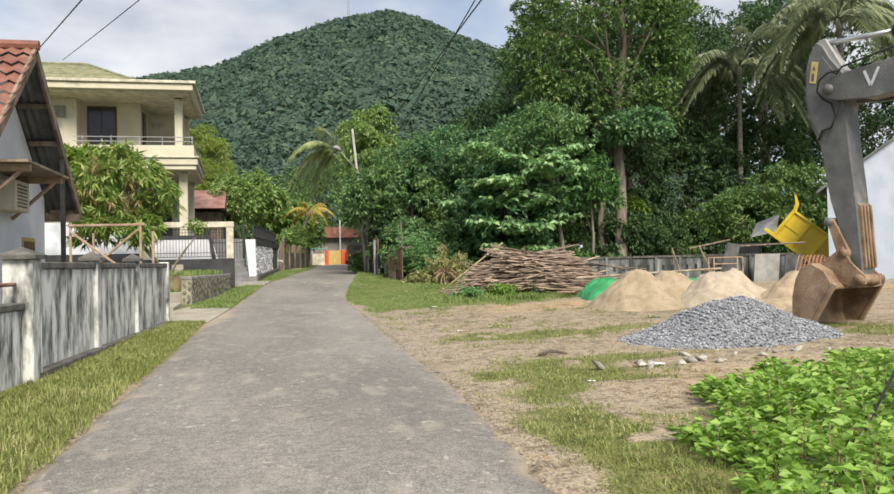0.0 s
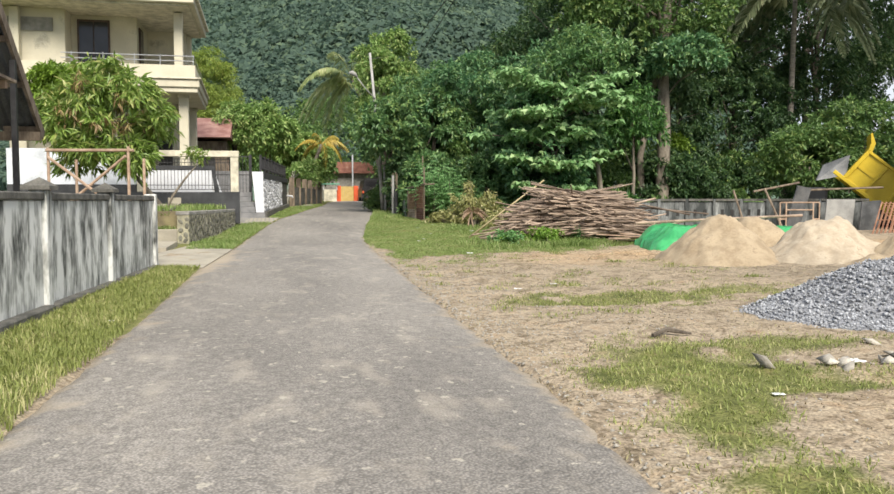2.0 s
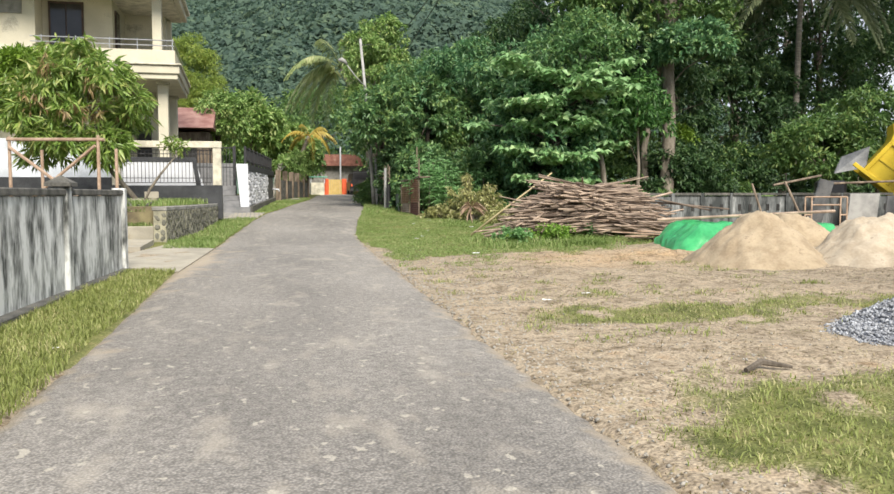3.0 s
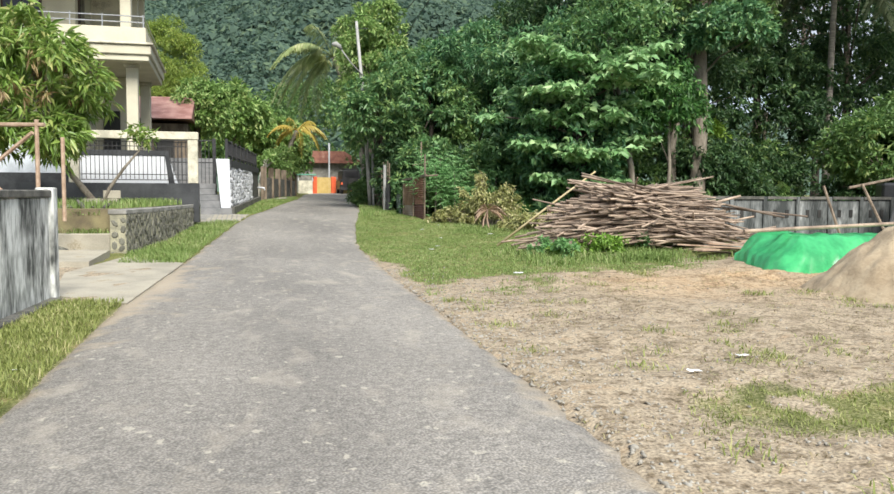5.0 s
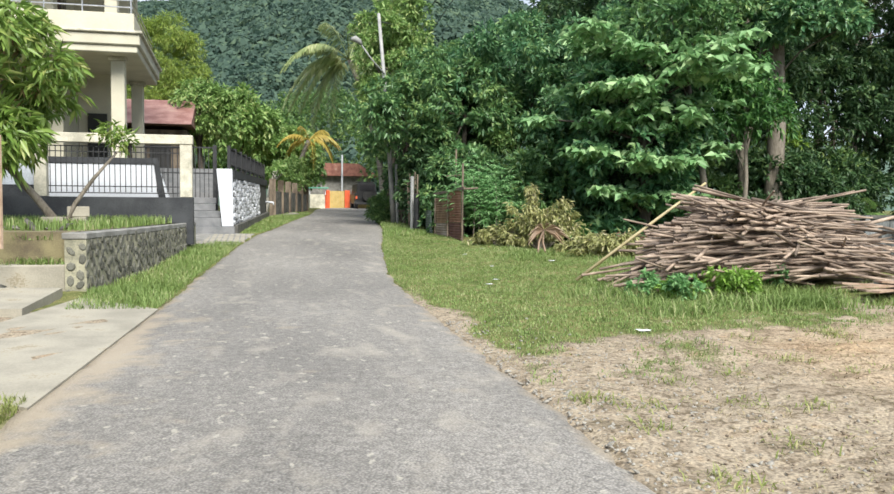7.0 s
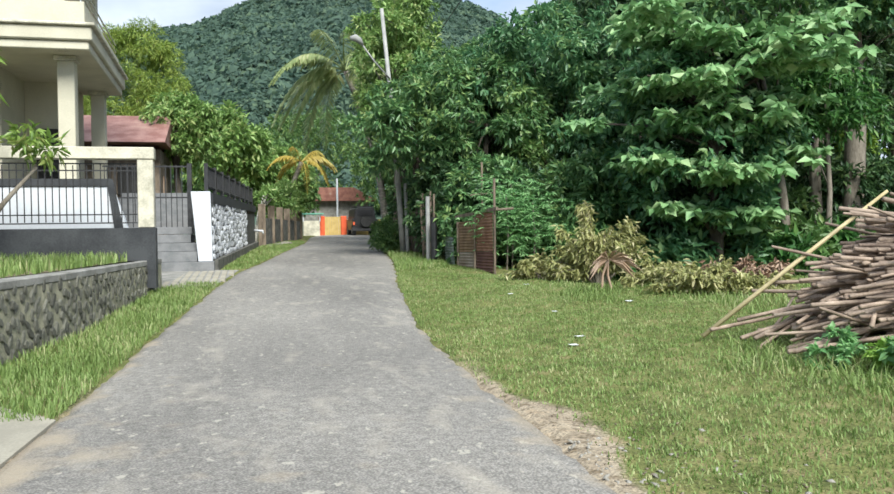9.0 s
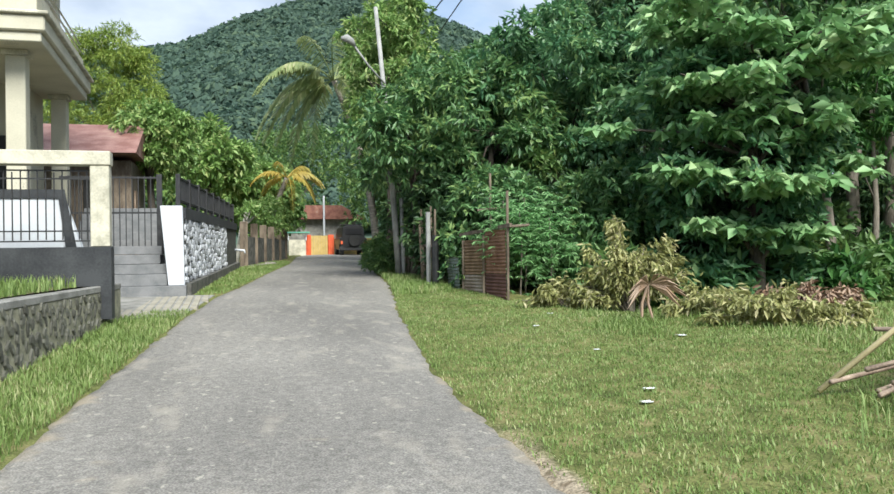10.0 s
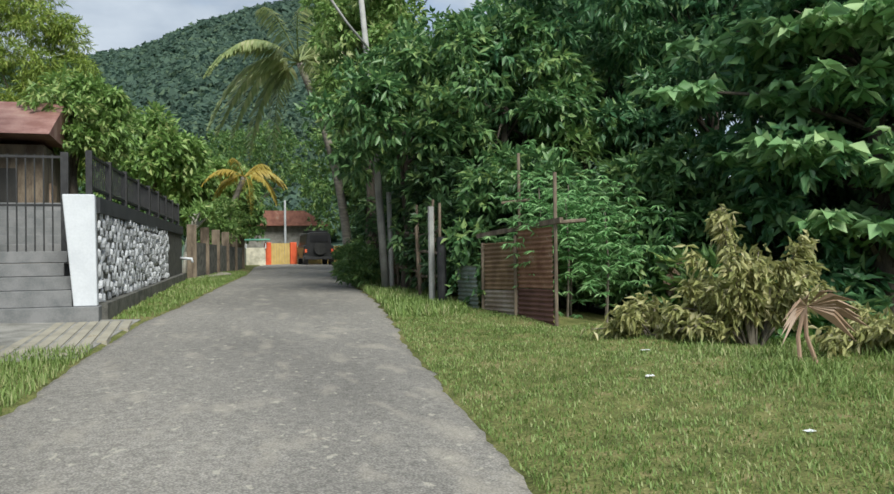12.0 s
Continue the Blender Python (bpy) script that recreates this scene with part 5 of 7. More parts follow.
part("cover", Geo().add([(20.75, 30.5, 2.15), (21.7, 30.1, 2.35), (22.0, 30.3, 3.1), (21.2, 30.7, 2.75), (20.75, 30.56, 2.15), (21.7, 30.16, 2.35), (22.0, 30.36, 3.1), (21.2, 30.76, 2.75)], [(0, 1, 2, 3), (7, 6, 5, 4), (0, 4, 5, 1), (1, 5, 6, 2), (2, 6, 7, 3), (3, 7, 4, 0)]), M_ZINC, tb, "dark grey sheet beside the bed")
part("chassis", Geo().box(-0.4, 2.6, 0.6, 1.6, 0.85, 1.05, pose(21.2, 29.6, 0, 0, 0, -35)), M_BLACKCAR, tb)
part("cab", Geo().box(-1.5, -0.5, 0.2, 1.8, 0.7, 1.9, pose(21.2, 29.6, 0, 0, 0, -35)), M_BLACKCAR, tb, bevel=0.08)
TRUCK = pose(21.2, 29.6, 0, 0, 0, -35)
for x in (-1.0, 1.7):
    for y in (0.25, 1.5):
        w_ = part("wheel", Geo().tube([TRUCK @ Vector((x, y, 0.78)), TRUCK @ Vector((x, y + 0.25, 0.78))], 0.45, 18), M_RUBBER, tb)
        part("rim", Geo().tube([TRUCK @ Vector((x, y - 0.012, 0.78)), TRUCK @ Vector((x, y + 0.262, 0.78))], 0.24, 14), M_ZINC, w_)

# ---- pale blue building at the yard's edge ----
bb = root("building", (26, 27.5, 0.3), "pale blue rendered building with a shallow roof", "building")
PROFILE = [(21.55, 0.2), (31, 0.2), (31, 5.0), (26.5, 6.9), (21.55, 3.95)]
part("wall", Geo().add([(x, 26.7, z) for x, z in PROFILE] + [(x + 1.7, 28.5, z) for x, z in PROFILE], [(0, 1, 2, 3, 4), (9, 8, 7, 6, 5)] + [(i, 5 + i, 5 + (i + 1) % 5, (i + 1) % 5) for i in range(5)]), M_BLUEWALL, bb)
for (xa, za), (xb, zb) in (((20.95, 3.65), (26.5, 6.98)), ((26.5, 6.98), (31.6, 4.5))):
    p = [(xa, 26.5, za), (xb, 26.5, zb), (xb + 1.7, 28.5, zb), (xa + 1.7, 28.5, za)]
    part("roof", Geo().add(p + [(x, y, z + 0.08) for x, y, z in p], [(3, 2, 1, 0), (4, 5, 6, 7), (0, 1, 5, 4), (1, 2, 6, 5), (2, 3, 7, 6), (3, 0, 4, 7)]), M_ZINC, bb)

# ---- corrugated iron screen ----
def sheet(a, b, z0, z1, material, parent, label="", amp=0.014, pitch=0.075, lean=0.0):
    """A corrugated sheet between two plan points, ribs level."""
    n = int((z1 - z0) / pitch * 4)
    a, b = Vector(a), Vector(b)
    nn = Vector((b.y - a.y, -(b.x - a.x), 0)).normalized()
    rows_ = []
    for i in range(n + 1):
        z = z0 + (z1 - z0) * i / n
        o = nn * (amp * math.sin(i * math.pi / 2) + lean * (z - z0))
        rows_.append([(p.x + o.x, p.y + o.y, z + dz) for p, dz in ((a, 0), (a.lerp(b, 0.5), 0.01), (b, 0.015))])
    g_ = Geo().strip(rows_)
    k = len(g_.v)
    g2 = Geo().add(g_.v + [(x + nn.x * -0.003, y + nn.y * -0.003, z) for x, y, z in g_.v], g_.f + [tuple(j + k for j in reversed(f)) for f in g_.f])
    return part("sheet", g2, material, parent, label, smooth=True)


sc = root("corrugated_screen", (6.85, 38.2, 0.5), "patched screen of rusted corrugated iron sheets on posts", "screen")
A0, A1, A2 = (7.03, 37.18, 0), (6.93, 38.3, 0), (6.76, 39.4, 0)
sheet(A1, A0, 1.1, 2.03, M_RUST, sc, "rust-brown corrugated sheet, paler at its foot")
sheet(A1, A0, 0.45, 1.09, mat("dark_rust_sheet", (0.09, 0.04, 0.035), (0.17, 0.08, 0.065), 3, 0.85, 0.3, 40), sc, "dark maroon rusted sheet")
sheet(A2, A1, 1.05, 1.84, mat("brown_sheet", (0.15, 0.09, 0.05), (0.26, 0.17, 0.1), 3, 0.85, 0.3, 40), sc, "brown corrugated sheet")
sheet(A2, A1, 0.45, 1.04, mat("pale_rust_sheet", (0.22, 0.16, 0.12), (0.36, 0.3, 0.25), 3, 0.85, 0.3, 40), sc)
sheet((6.72, 40.7, 0), (6.66, 39.45, 0), 0.6, 1.45, M_GREENZINC, sc, "grey-green low corrugated sheet", lean=0.05)
for x, y, z1, r_ in ((7.06, 37.14, 2.85, 0.03), (7.38, 39.3, 3.42, 0.028), (6.74, 39.44, 1.85, 0.035), (6.9, 38.34, 1.95, 0.03)):
    part("post", Geo().tube([(x, y, 0.3), (x + 0.01, y, z1)], r_, 7), M_TIMBER, sc, "grey weathered post")
part("rail", Geo().box(-0.03, 0.03, -1.35, 1.5, -0.04, 0.04, pose(6.94, 38.3, 2.06, -3, 0, 6)), M_TIMBER, sc)
part("rail", Geo().tube([(7.06, 37.2, 2.1), (7.5, 37.0, 2.13)], 0.03, 6), M_TIMBER, sc)
part("rail", Geo().tube([(7.1, 39.4, 2.55), (7.6, 39.1, 2.6)], 0.025, 6), M_TIMBER, sc)
back_sheet = root("corrugated_sheet", (9.4, 37.3, 0.5), "rust-streaked corrugated sheet leaning behind the brush", "corrugated sheet")
g_ = Geo()
g_.strip([[(8.95 + i * 0.02 + 0.25 * (1 - k), 37.2 + 0.25 * k + 0.012 * math.sin(i * 1.57), 0.4 + 1.1 * k) for i in range(48)] for k in (0, 1)])
part("sheet", g_, M_TIMBER_PINK, back_sheet)

# ---- rough stick fence under the dark trees ----
sf = root("stick_fence", (6.6, 44, 0.7), "rough fence of grey sticks and branches", "fence")
for i in range(13):
    d = i / 12
    x, y = 6.5 + 0.35 * d + prng.uniform(-0.08, 0.08), 41.2 + 6.0 * d
    part("stake", Geo().tube([(x, y, G(y) - 0.2), (x + prng.uniform(-0.12, 0.12), y + prng.uniform(-0.1, 0.1), G(y) + prng.uniform(1.2, 2.1))], [0.04, 0.028], 6), M_TIMBER, sf)
for z in (0.5, 0.95, 1.35):
    for k in range(3):
        y = 41.2 + k * 2.0
        part("branch", Geo().tube([(6.5 + k * 0.1, y, G(y) + z + prng.uniform(-0.1, 0.1)), (6.6 + k * 0.1, y + 2.1, G(y + 2) + z + prng.uniform(-0.15, 0.15))], 0.03, 6), M_TIMBER, sf)
part("grey_post", Geo().tube([(6.3, 41.1, 0.5), (6.3, 41.1, 2.6)], 0.06, 8), M_POLE, sf, "pale grey post")
part("black_post", Geo().tube([(6.38, 40.7, 0.5), (6.38, 40.7, 2.0)], 0.09, 10), M_IRON, sf, "charred black post")
part("grey_post", Geo().tube([(6.45, 45.0, 0.6), (6.4, 45.0, 3.2)], 0.06, 8), M_POLE, sf)

# ---- street pole, lamp and wires ----
up = root("street_lamp", (6.3, 45, 0.8), "leaning pale utility pole with a street lamp arm", "street lamp")
part("pole", Geo().tube([(6.32, 45, 0.6), (6.02, 45, 5.4), (5.7, 45, 8.9)], [0.1, 0.075, 0.06], 10), M_POLE, up, smooth=True)
part("arm", Geo().tube([(5.93, 44.9, 6.6), (5.4, 44.7, 7.1), (4.95, 44.55, 7.65)], 0.03, 8), M_POLE, up, smooth=True)
part("lamp_head", Geo().tube([(5.0, 44.56, 7.6), (4.9, 44.53, 7.72), (4.75, 44.5, 7.8), (4.6, 44.47, 7.78)], [0.05, 0.1, 0.12, 0.05], 10), M_POLE, up, "grey lamp head", smooth=True)
part("box", Geo().box(6.0, 6.16, 44.78, 44.88, 5.3, 5.6), M_POLE, up)


def wire(name, a, b, sag, label, r_=0.018):
    a, b = Vector(a), Vector(b)
    pts = [a.lerp(b, i / 16) - Vector((0, 0, sag * 4 * (i / 16) * (1 - i / 16))) for i in range(17)]
    return solid(name, Geo().tube(pts, r_, 5), M_IRON, label, "cable", "object")


wire("power_cable", (10.65, 62.0, 12.7), (7.8, 1.2, 10.29), 0.05, "black power cable strung along the lane", 0.03)
wire("power_cable", (11.07, 62.0, 11.69), (6.98, 1.2, 11.18), 0.05, "black power cable strung along the lane", 0.025)
wire("power_cable", (17.25, 60.0, 15.74), (10.89, 16.0, 11.58), 0.1, "thin black power cable above the trees", 0.02)
wire("power_cable", (-7.0, 28.0, 7.3), (-0.09, 9.2, 5.23), 0.02, "thin black service cable above the roofs", 0.012)
wire("power_cable", (-8.02, 40, 11.07), (1.5, 14.8, 8.39), 0.05, "thin black service cable above the roofs", 0.016)
wire("power_cable", (5.75, 45, 8.6), (10.65, 62.0, 12.7), 0.2, "black power cable strung from the pole", 0.02)

# timber frame in the garden
tf = root("timber_frame", (-3.6, 26.6, 0.3), "bare wooden trestle frame with diagonal braces", "frame")
for a, b in (((-4.9, 26.9, 0.2), (-4.9, 26.9, 2.85)), ((-2.75, 26.1, 0.2), (-2.75, 26.1, 2.85)), ((-4.95, 26.9, 2.78), (-2.6, 26.05, 2.75)), ((-4.5, 28.2, 0.9), (-4.5, 28.2, 2.6)), ((-2.55, 27.3, 0.9), (-2.55, 27.3, 2.6)), ((-4.9, 26.85, 2.6), (-3.0, 26.1, 1.2)), ((-2.8, 26.0, 2.6), (-4.6, 26.8, 1.2))):
    part("bar", Geo().tube([a, b], 0.04, 6), M_TIMBER_PINK, tf)

# ---- the lane's far end ----
jp = root("jeep", (8.95, 74, 1.4), "black off-road vehicle with spare wheel parked on the lane", "car")
part("body", Geo().prism([(8.1, 1.75), (9.85, 1.75), (9.85, 2.45), (9.7, 2.55), (9.62, 3.2), (9.45, 3.3), (8.5, 3.3), (8.3, 3.2), (8.22, 2.55), (8.1, 2.45)], 73.6, 77.0, XZ), M_BLACKCAR, jp, bevel=0.04)
part("rear_window", Geo().box(8.45, 9.5, 73.56, 73.597, 2.72, 3.1), M_GLASS, jp)
part("bumper", Geo().box(8.1, 9.85, 73.45, 73.6, 1.68, 1.85), M_IRON, jp, bevel=0.02)
part("spare_wheel", Geo().tube([(9.0, 73.35, 2.3), (9.0, 73.58, 2.3)], 0.34, 18), M_RUBBER, jp)
for x in (8.1, 9.6):
    for y in (73.9, 76.3):
        w_ = part("wheel", Geo().tube([(x, y, 1.74), (x + 0.24, y, 1.74)], 0.38, 18), M_RUBBER, jp)
        part("rim", Geo().tube([(x - 0.012, y, 1.74), (x + 0.252, y, 1.74)], 0.2, 14), M_ZINC, w_)
for x in (8.15, 9.68):
    part("tail_light", Geo().box(x, x + 0.12, 73.57, 73.6, 2.1, 2.3), M_ORANGE, jp)
part("roof_rack", Geo().box(8.35, 9.6, 73.8, 76.0, 3.34, 3.38), M_IRON, jp)
gt = root("gate_wall", (7.5, 78, 1.4), "mustard gate between orange-red pillars at the lane's end", "gate")
for x in (6.42, 8.0):
    part("pillar", Geo().box(x - 0.2, x + 0.2, 77.8, 78.2, 1.2, 2.8), M_ORANGE, gt, bevel=0.03)
for i in range(7):
    part("board", Geo().box(6.64 + i * 0.165, 6.79 + i * 0.165, 77.95, 78.02, 1.4, 2.75), M_MUSTARD, gt)
part("wall", Geo().box(8.22, 11.2, 77.9, 78.05, 1.2, 2.55), M_MUSTARD, gt)
shed2 = root("kiosk", (5.7, 76.5, 1.4), "small white and green kiosk beside the lane", "kiosk")
part("panel", Geo().box(5.0, 6.15, 76.3, 77.5, 1.3, 2.45), M_CREAMBEAM, shed2, bevel=0.02)
part("roof", Geo().box(4.8, 6.4, 76.0, 77.7, 2.9, 2.98), mat("green_awning", (0.1, 0.3, 0.22), (0.16, 0.4, 0.3), 3, 0.7, 0.1), shed2)
for x in (5.0, 6.15):
    part("post", Geo().box(x - 0.03, x + 0.03, 76.2, 76.26, 2.4, 2.9), M_WHITE, shed2)
fh = root("house", (8, 92, 1.5), "far low house with a red roof at the lane's end", "house")
part("wall", Geo().box(4.5, 11.5, 90, 97, 1.4, 4.4), M_GREYCON, fh)
part("roof", Geo().prism([(3.9, 4.35), (12.2, 4.35), (10.2, 5.5), (6.0, 5.5)], 89.3, 97.7, XZ), M_REDTILE, fh)
part("pole", Geo().tube([(8.6, 88, 1.4), (8.6, 88, 6.2)], 0.08, 8), M_WHITE, fh)
rh = root("house", (-3.5, 50.5, 1.5), "low garden house with a rusty red zinc roof", "house")
part("wall", Geo().box(-6.2, -1.6, 48.5, 52.5, 1.5, 4.6), M_TIMBER, rh)
part("roof", Geo().prism([(47.6, 4.75), (53.2, 4.75), (50.4, 6.0)], -6.6, -1.35, YZ), mat("rusty_red_roof", (0.2, 0.09, 0.075), (0.33, 0.19, 0.165), 2, 0.7, 0.2, 30, c3=(0.36, 0.25, 0.2)), rh)
part("window", Geo().box(-3.0, -2.2, 48.44, 48.497, 3.0, 4.0), M_DARK, rh)
part("door", Geo().box(-1.597, -1.55, 49.2, 50.1, 1.6, 3.7), M_TIMBER_PINK, rh, "pale brown wooden door")
gw2 = root("wall_lane", (3, 60, 1.1), "dark garden wall with brown pillars along the lane", "wall", kind="structure")
for i in range(6):
    d = i / 5
    x, y = 1.9 + 2.3 * d, 55.2 + 12 * d
    part("pillar", Geo().box(x - 0.16, x + 0.16, y - 0.16, y + 0.16, 0.8, 2.9), M_TIMBER, gw2, bevel=0.02)
    if i < 5:
        part("panel", Geo().prism([(x - 0.06, y + 0.17), (x + 0.04, y + 0.17), (x + 0.5, y + 2.22), (x + 0.4, y + 2.22)], 0.8, 2.3), M_COPING, gw2)
pipe = solid("drain_pipe", Geo().tube([(1.55, 53.6, 1.75), (1.9, 53.5, 1.72), (1.92, 53.5, 1.6)], 0.045, 8), M_WHITE, "short white plastic drain pipe in the wall", "pipe", "object", smooth=True)
kerb = solid("path_edge", slab([(2.0, 54.8, 1.0), (3.3, 57.6, 1.12), (3.25, 60.2, 1.15), (2.9, 60.2, 1.15), (2.8, 57.8, 1.12), (1.7, 55.2, 1.02)], 0.05), M_SLAB, "pale concrete path edge curving over the verge", "path")

# mast on the hill
mast = root("radio_mast", (0, 0, 0), "thin lattice radio mast on the hill top", "mast")
mx, my = 700 * math.sin(radians(5.9)), 700 * math.cos(radians(5.9))
mz = hill_height(mx, my)
mast.location = (mx, my, mz)
for k in range(3):
    a = k * 2.094
    part("leg", Geo().tube([(1.6 * math.cos(a), 1.6 * math.sin(a), -3), (0.3 * math.cos(a), 0.3 * math.sin(a), 30)], 0.22, 5), M_POLE, mast, at_world=False)
for i in range(9):
    z, w = 2 + i * 3.2, 1.5 - i * 0.13
    pts = [(w * math.cos(k * 2.094), w * math.sin(k * 2.094), z + (1.6 if k % 2 else 0)) for k in range(4)]
    part("brace", Geo().tube(pts, 0.14, 4), M_POLE, mast, at_world=False)

# ---- palms ----
def frond_geo(length, droop, leaflet, n=44, lean=0.5, vfold=0.5):
    """A feather frond from the origin along +x: rachis, and leaflets on both sides."""
    pts = [Vector((length * u * (1 - 0.12 * u), 0, length * (lean * u - droop * u * u))) for u in np.linspace(0, 1, 10)]
    g_ = Geo().tube(pts, [0.035 * (1 - 0.8 * i / 9) for i in range(10)], 5)
    for i in range(n):
        u = 0.16 + 0.83 * i / n
        p = Vector((length * u * (1 - 0.12 * u), 0, length * (lean * u - droop * u * u)))
        ll = leaflet * math.sin(math.pi * min(1, 0.25 + 0.75 * u)) ** 0.6 * random.uniform(0.8, 1.1)
        for s_ in (-1, 1):
            tip = p + Vector((ll * 0.45, s_ * ll * 0.6, -ll * vfold * random.uniform(0.9, 1.8)))
            w = Vector((0.042, 0, 0.0)) * (leaflet / 0.6)
            mid = p.lerp(tip, 0.5) + Vector((0, 0, 0.06 * ll))
            g_.add([p - w * 0.4, mid - w, tip, mid + w, p + w * 0.4], [(0, 1, 3, 4), (1, 2, 3)])
    return g_


def palm(at, label, hgt, bend, flen, n, leaflet, r0=0.16, leaf=None, low=False):
    t = root("palm_tree", at, label, "palm tree")
    top = Vector((bend[0], bend[1], hgt))
    if hgt > 0.5:
        pts = [Vector((bend[0] * u * u, bend[1] * u * u, hgt * u - 0.3 * (1 - u))) for u in np.linspace(0, 1, 9)]
        part("trunk", Geo().tube(pts, [r0 * (1.3 - 0.5 * i / 8) for i in range(9)], 9), M_PALMTRUNK, t, smooth=True, at_world=False)
    meshes = [to_mesh("frond", frond_geo(flen * k, d, leaflet, lean=ln), leaf or L_PALM) for k, d, ln in ((1.0, 1.05, 0.8), (0.95, 1.2, 0.5), (0.9, 1.05, 0.1), (1.0, 0.85, 1.05))]
    for i in range(n):
        ob = new("frond", meshes[i % 4])
        ob.parent = t
        ob.matrix_basis = Matrix.Translation(top) @ pose(0, 0, 0, random.uniform(-15, 15), 0, i * 137.5 + random.uniform(-10, 10))
    return t


palm((29.5, 45.0, 0.5), "tall coconut palm with drooping grey-green fronds", 12.6, (0.2, 0), 5.2, 26, 1.1)
palm((33.5, 40.0, 0.5), "tall coconut palm at the yard's edge", 14.0, (-1.2, -0.6), 5.6, 26, 1.1)
palm((36.5, 45.0, 0.5), "tall coconut palm behind the yard", 16.5, (0.5, 0), 5.4, 20, 1.0)
palm((8.2, 60.0, 1.2), "coconut palm leaning over the lane", 8.4, (-2.1, -1.0), 4.4, 18, 0.9, leaf=L_LANEPALM)
palm((24.7, 42.8, 0.6), "young palm with long arching fronds near the ground", 0.3, (0, 0), 3.6, 14, 0.7, leaf=L_MID)
palm((3.3, 68.0, 1.2), "palm with yellowing hanging fronds beside the lane", 4.6, (1.1, -0.6), 2.4, 9, 0.55, leaf=L_DRYPALM)
for x, y, w in ((3.0, 63.5, 0.7), (3.5, 66.5, 0.8)):
    tree("shrub", (x, y, height(x, y)), "light green garden shrub over the lane wall", [(0, 0, 0), (0, 0, 1.0), (0.1, 0, 2.0)], 0.05, (0, 0, 2.2), (w, w, 1.1), 30, 0.35, 90, 0.2, 0.07, L_GARDEN, None, 4, low=-0.9, group="lane shrubs")

# ---- trees ----
tall = [(0, 0, 0), (0.15, 0, 4), (0.0, 0, 8), (0.5, 0, 12), (0.4, 0, 16)]
tree("tall_tree", (18.9, 39.4, 0.5), "tall rainforest tree with a straight grey trunk", tall, 0.34, (-0.4, 0.8, 12.4), (5.0, 3.0, 6.0), 190, 0.9, 170, 0.26, 0.12, L_MID, M_BARK, 14, low=-0.8)
tree("tall_tree", (18.2, 40.0, 0.5), "slender forked tree with pale grey bark", [(0, 0, 0), (-0.1, 0, 3), (0.5, 0, 6), (1.2, 0, 10)], 0.2, (1.4, -1.5, 7.4), (1.7, 1.4, 1.0), 46, 0.5, 150, 0.26, 0.13, L_DEEP, M_BARK, 8, flat=0.5)
tree("slender_tree", (16.6, 37.6, 0.5), "slender young tree with drooping light leaves", [(0, 0, 0), (0.1, 0, 2), (0.0, 0, 4.4)], 0.1, (0.1, 0, 4.4), (1.1, 0.9, 1.6), 34, 0.5, 120, 0.28, 0.09, L_BRIGHT, M_BARK, 6, droop=0.9)
tree("slender_tree", (15.0, 37.0, 0.5), "pale trunk rising into a dark crown", [(0, 0, 0), (-0.2, 0, 2), (-0.6, 0, 4), (-1.0, 0, 6)], 0.14, (-0.8, 0, 6.5), (2, 1.6, 1.6), 40, 0.7, 150, 0.24, 0.1, L_DARK, M_BARK, 6)

# spreading tree with flat layers of large leaves
lt = root("layered_tree", (12.6, 36.6, 0.4), "spreading tree with flat tiers of large bright leaves", "tree")
part("trunk", Geo().tube([(0, 0, -0.3), (0.05, 0, 1.5), (0, 0.05, 3.2), (0.1, 0, 5.6)], [0.2, 0.16, 0.13, 0.05], 10), M_BARK_DARK, lt, smooth=True, at_world=False)
lv, lw = [], []
lr = random.Random(12)
for tier, (tz, rad, nb) in enumerate(((1.6, 1.8, 5), (2.5, 2.9, 8), (3.6, 3.2, 9), (4.8, 3.5, 10), (5.8, 3.2, 9))):
    for b_ in range(nb):
        z = tz + lr.gauss(0, 0.21)
        a = (b_ + 0.5 * (tier % 2)) * 6.283 / nb + lr.uniform(-0.3, 0.3)
        r_ = rad * lr.uniform(0.45, 1.1)
        end = Vector((r_ * math.cos(a), r_ * 0.8 * math.sin(a), z + lr.uniform(0.15, 0.5)))
        part("limb", Geo().tube([(0, 0, z - 0.5), end.lerp(Vector((0, 0, z)), 0.5), end], [0.05, 0.035, 0.012], 6), M_BARK_DARK, lt, at_world=False)
        for q in range(36):
            u = lr.uniform(0.35, 1.05)
            c_ = Vector((end.x * u, end.y * u, z - 0.3 + (end.z - z + 0.3) * u ** 0.6)) + Vector((lr.gauss(0, 0.34), lr.gauss(0, 0.34), lr.gauss(0, 0.06)))
            rot = lr.uniform(0, 6.283)
            for s_ in range(6):
                w = rot + s_ * 1.05
                lv.append(c_)
                lw.append((math.cos(w), math.sin(w), lr.uniform(-0.75, 0.1)))
v_, f_ = leaves(np.array(lv), np.array(lw), 0.34, 0.2)
ob = new("crown", np_mesh("crown", v_, f_, L_LAYER))
ob.parent = lt

# inner leaves in a darker green: crown shade between the tiers, put into colour
cs, rs = clumps((0, 0.5, 3.4), (2.2, 1.5, 2.5), 80, 0.5, -0.9)
v_, f_ = crown_leaves(cs, rs, 120, 0.26, 0.12, 0.5, 0.7)
ob = new("inner_crown", np_mesh("inner_crown", v_, f_, L_DEEP))
ob.parent = lt

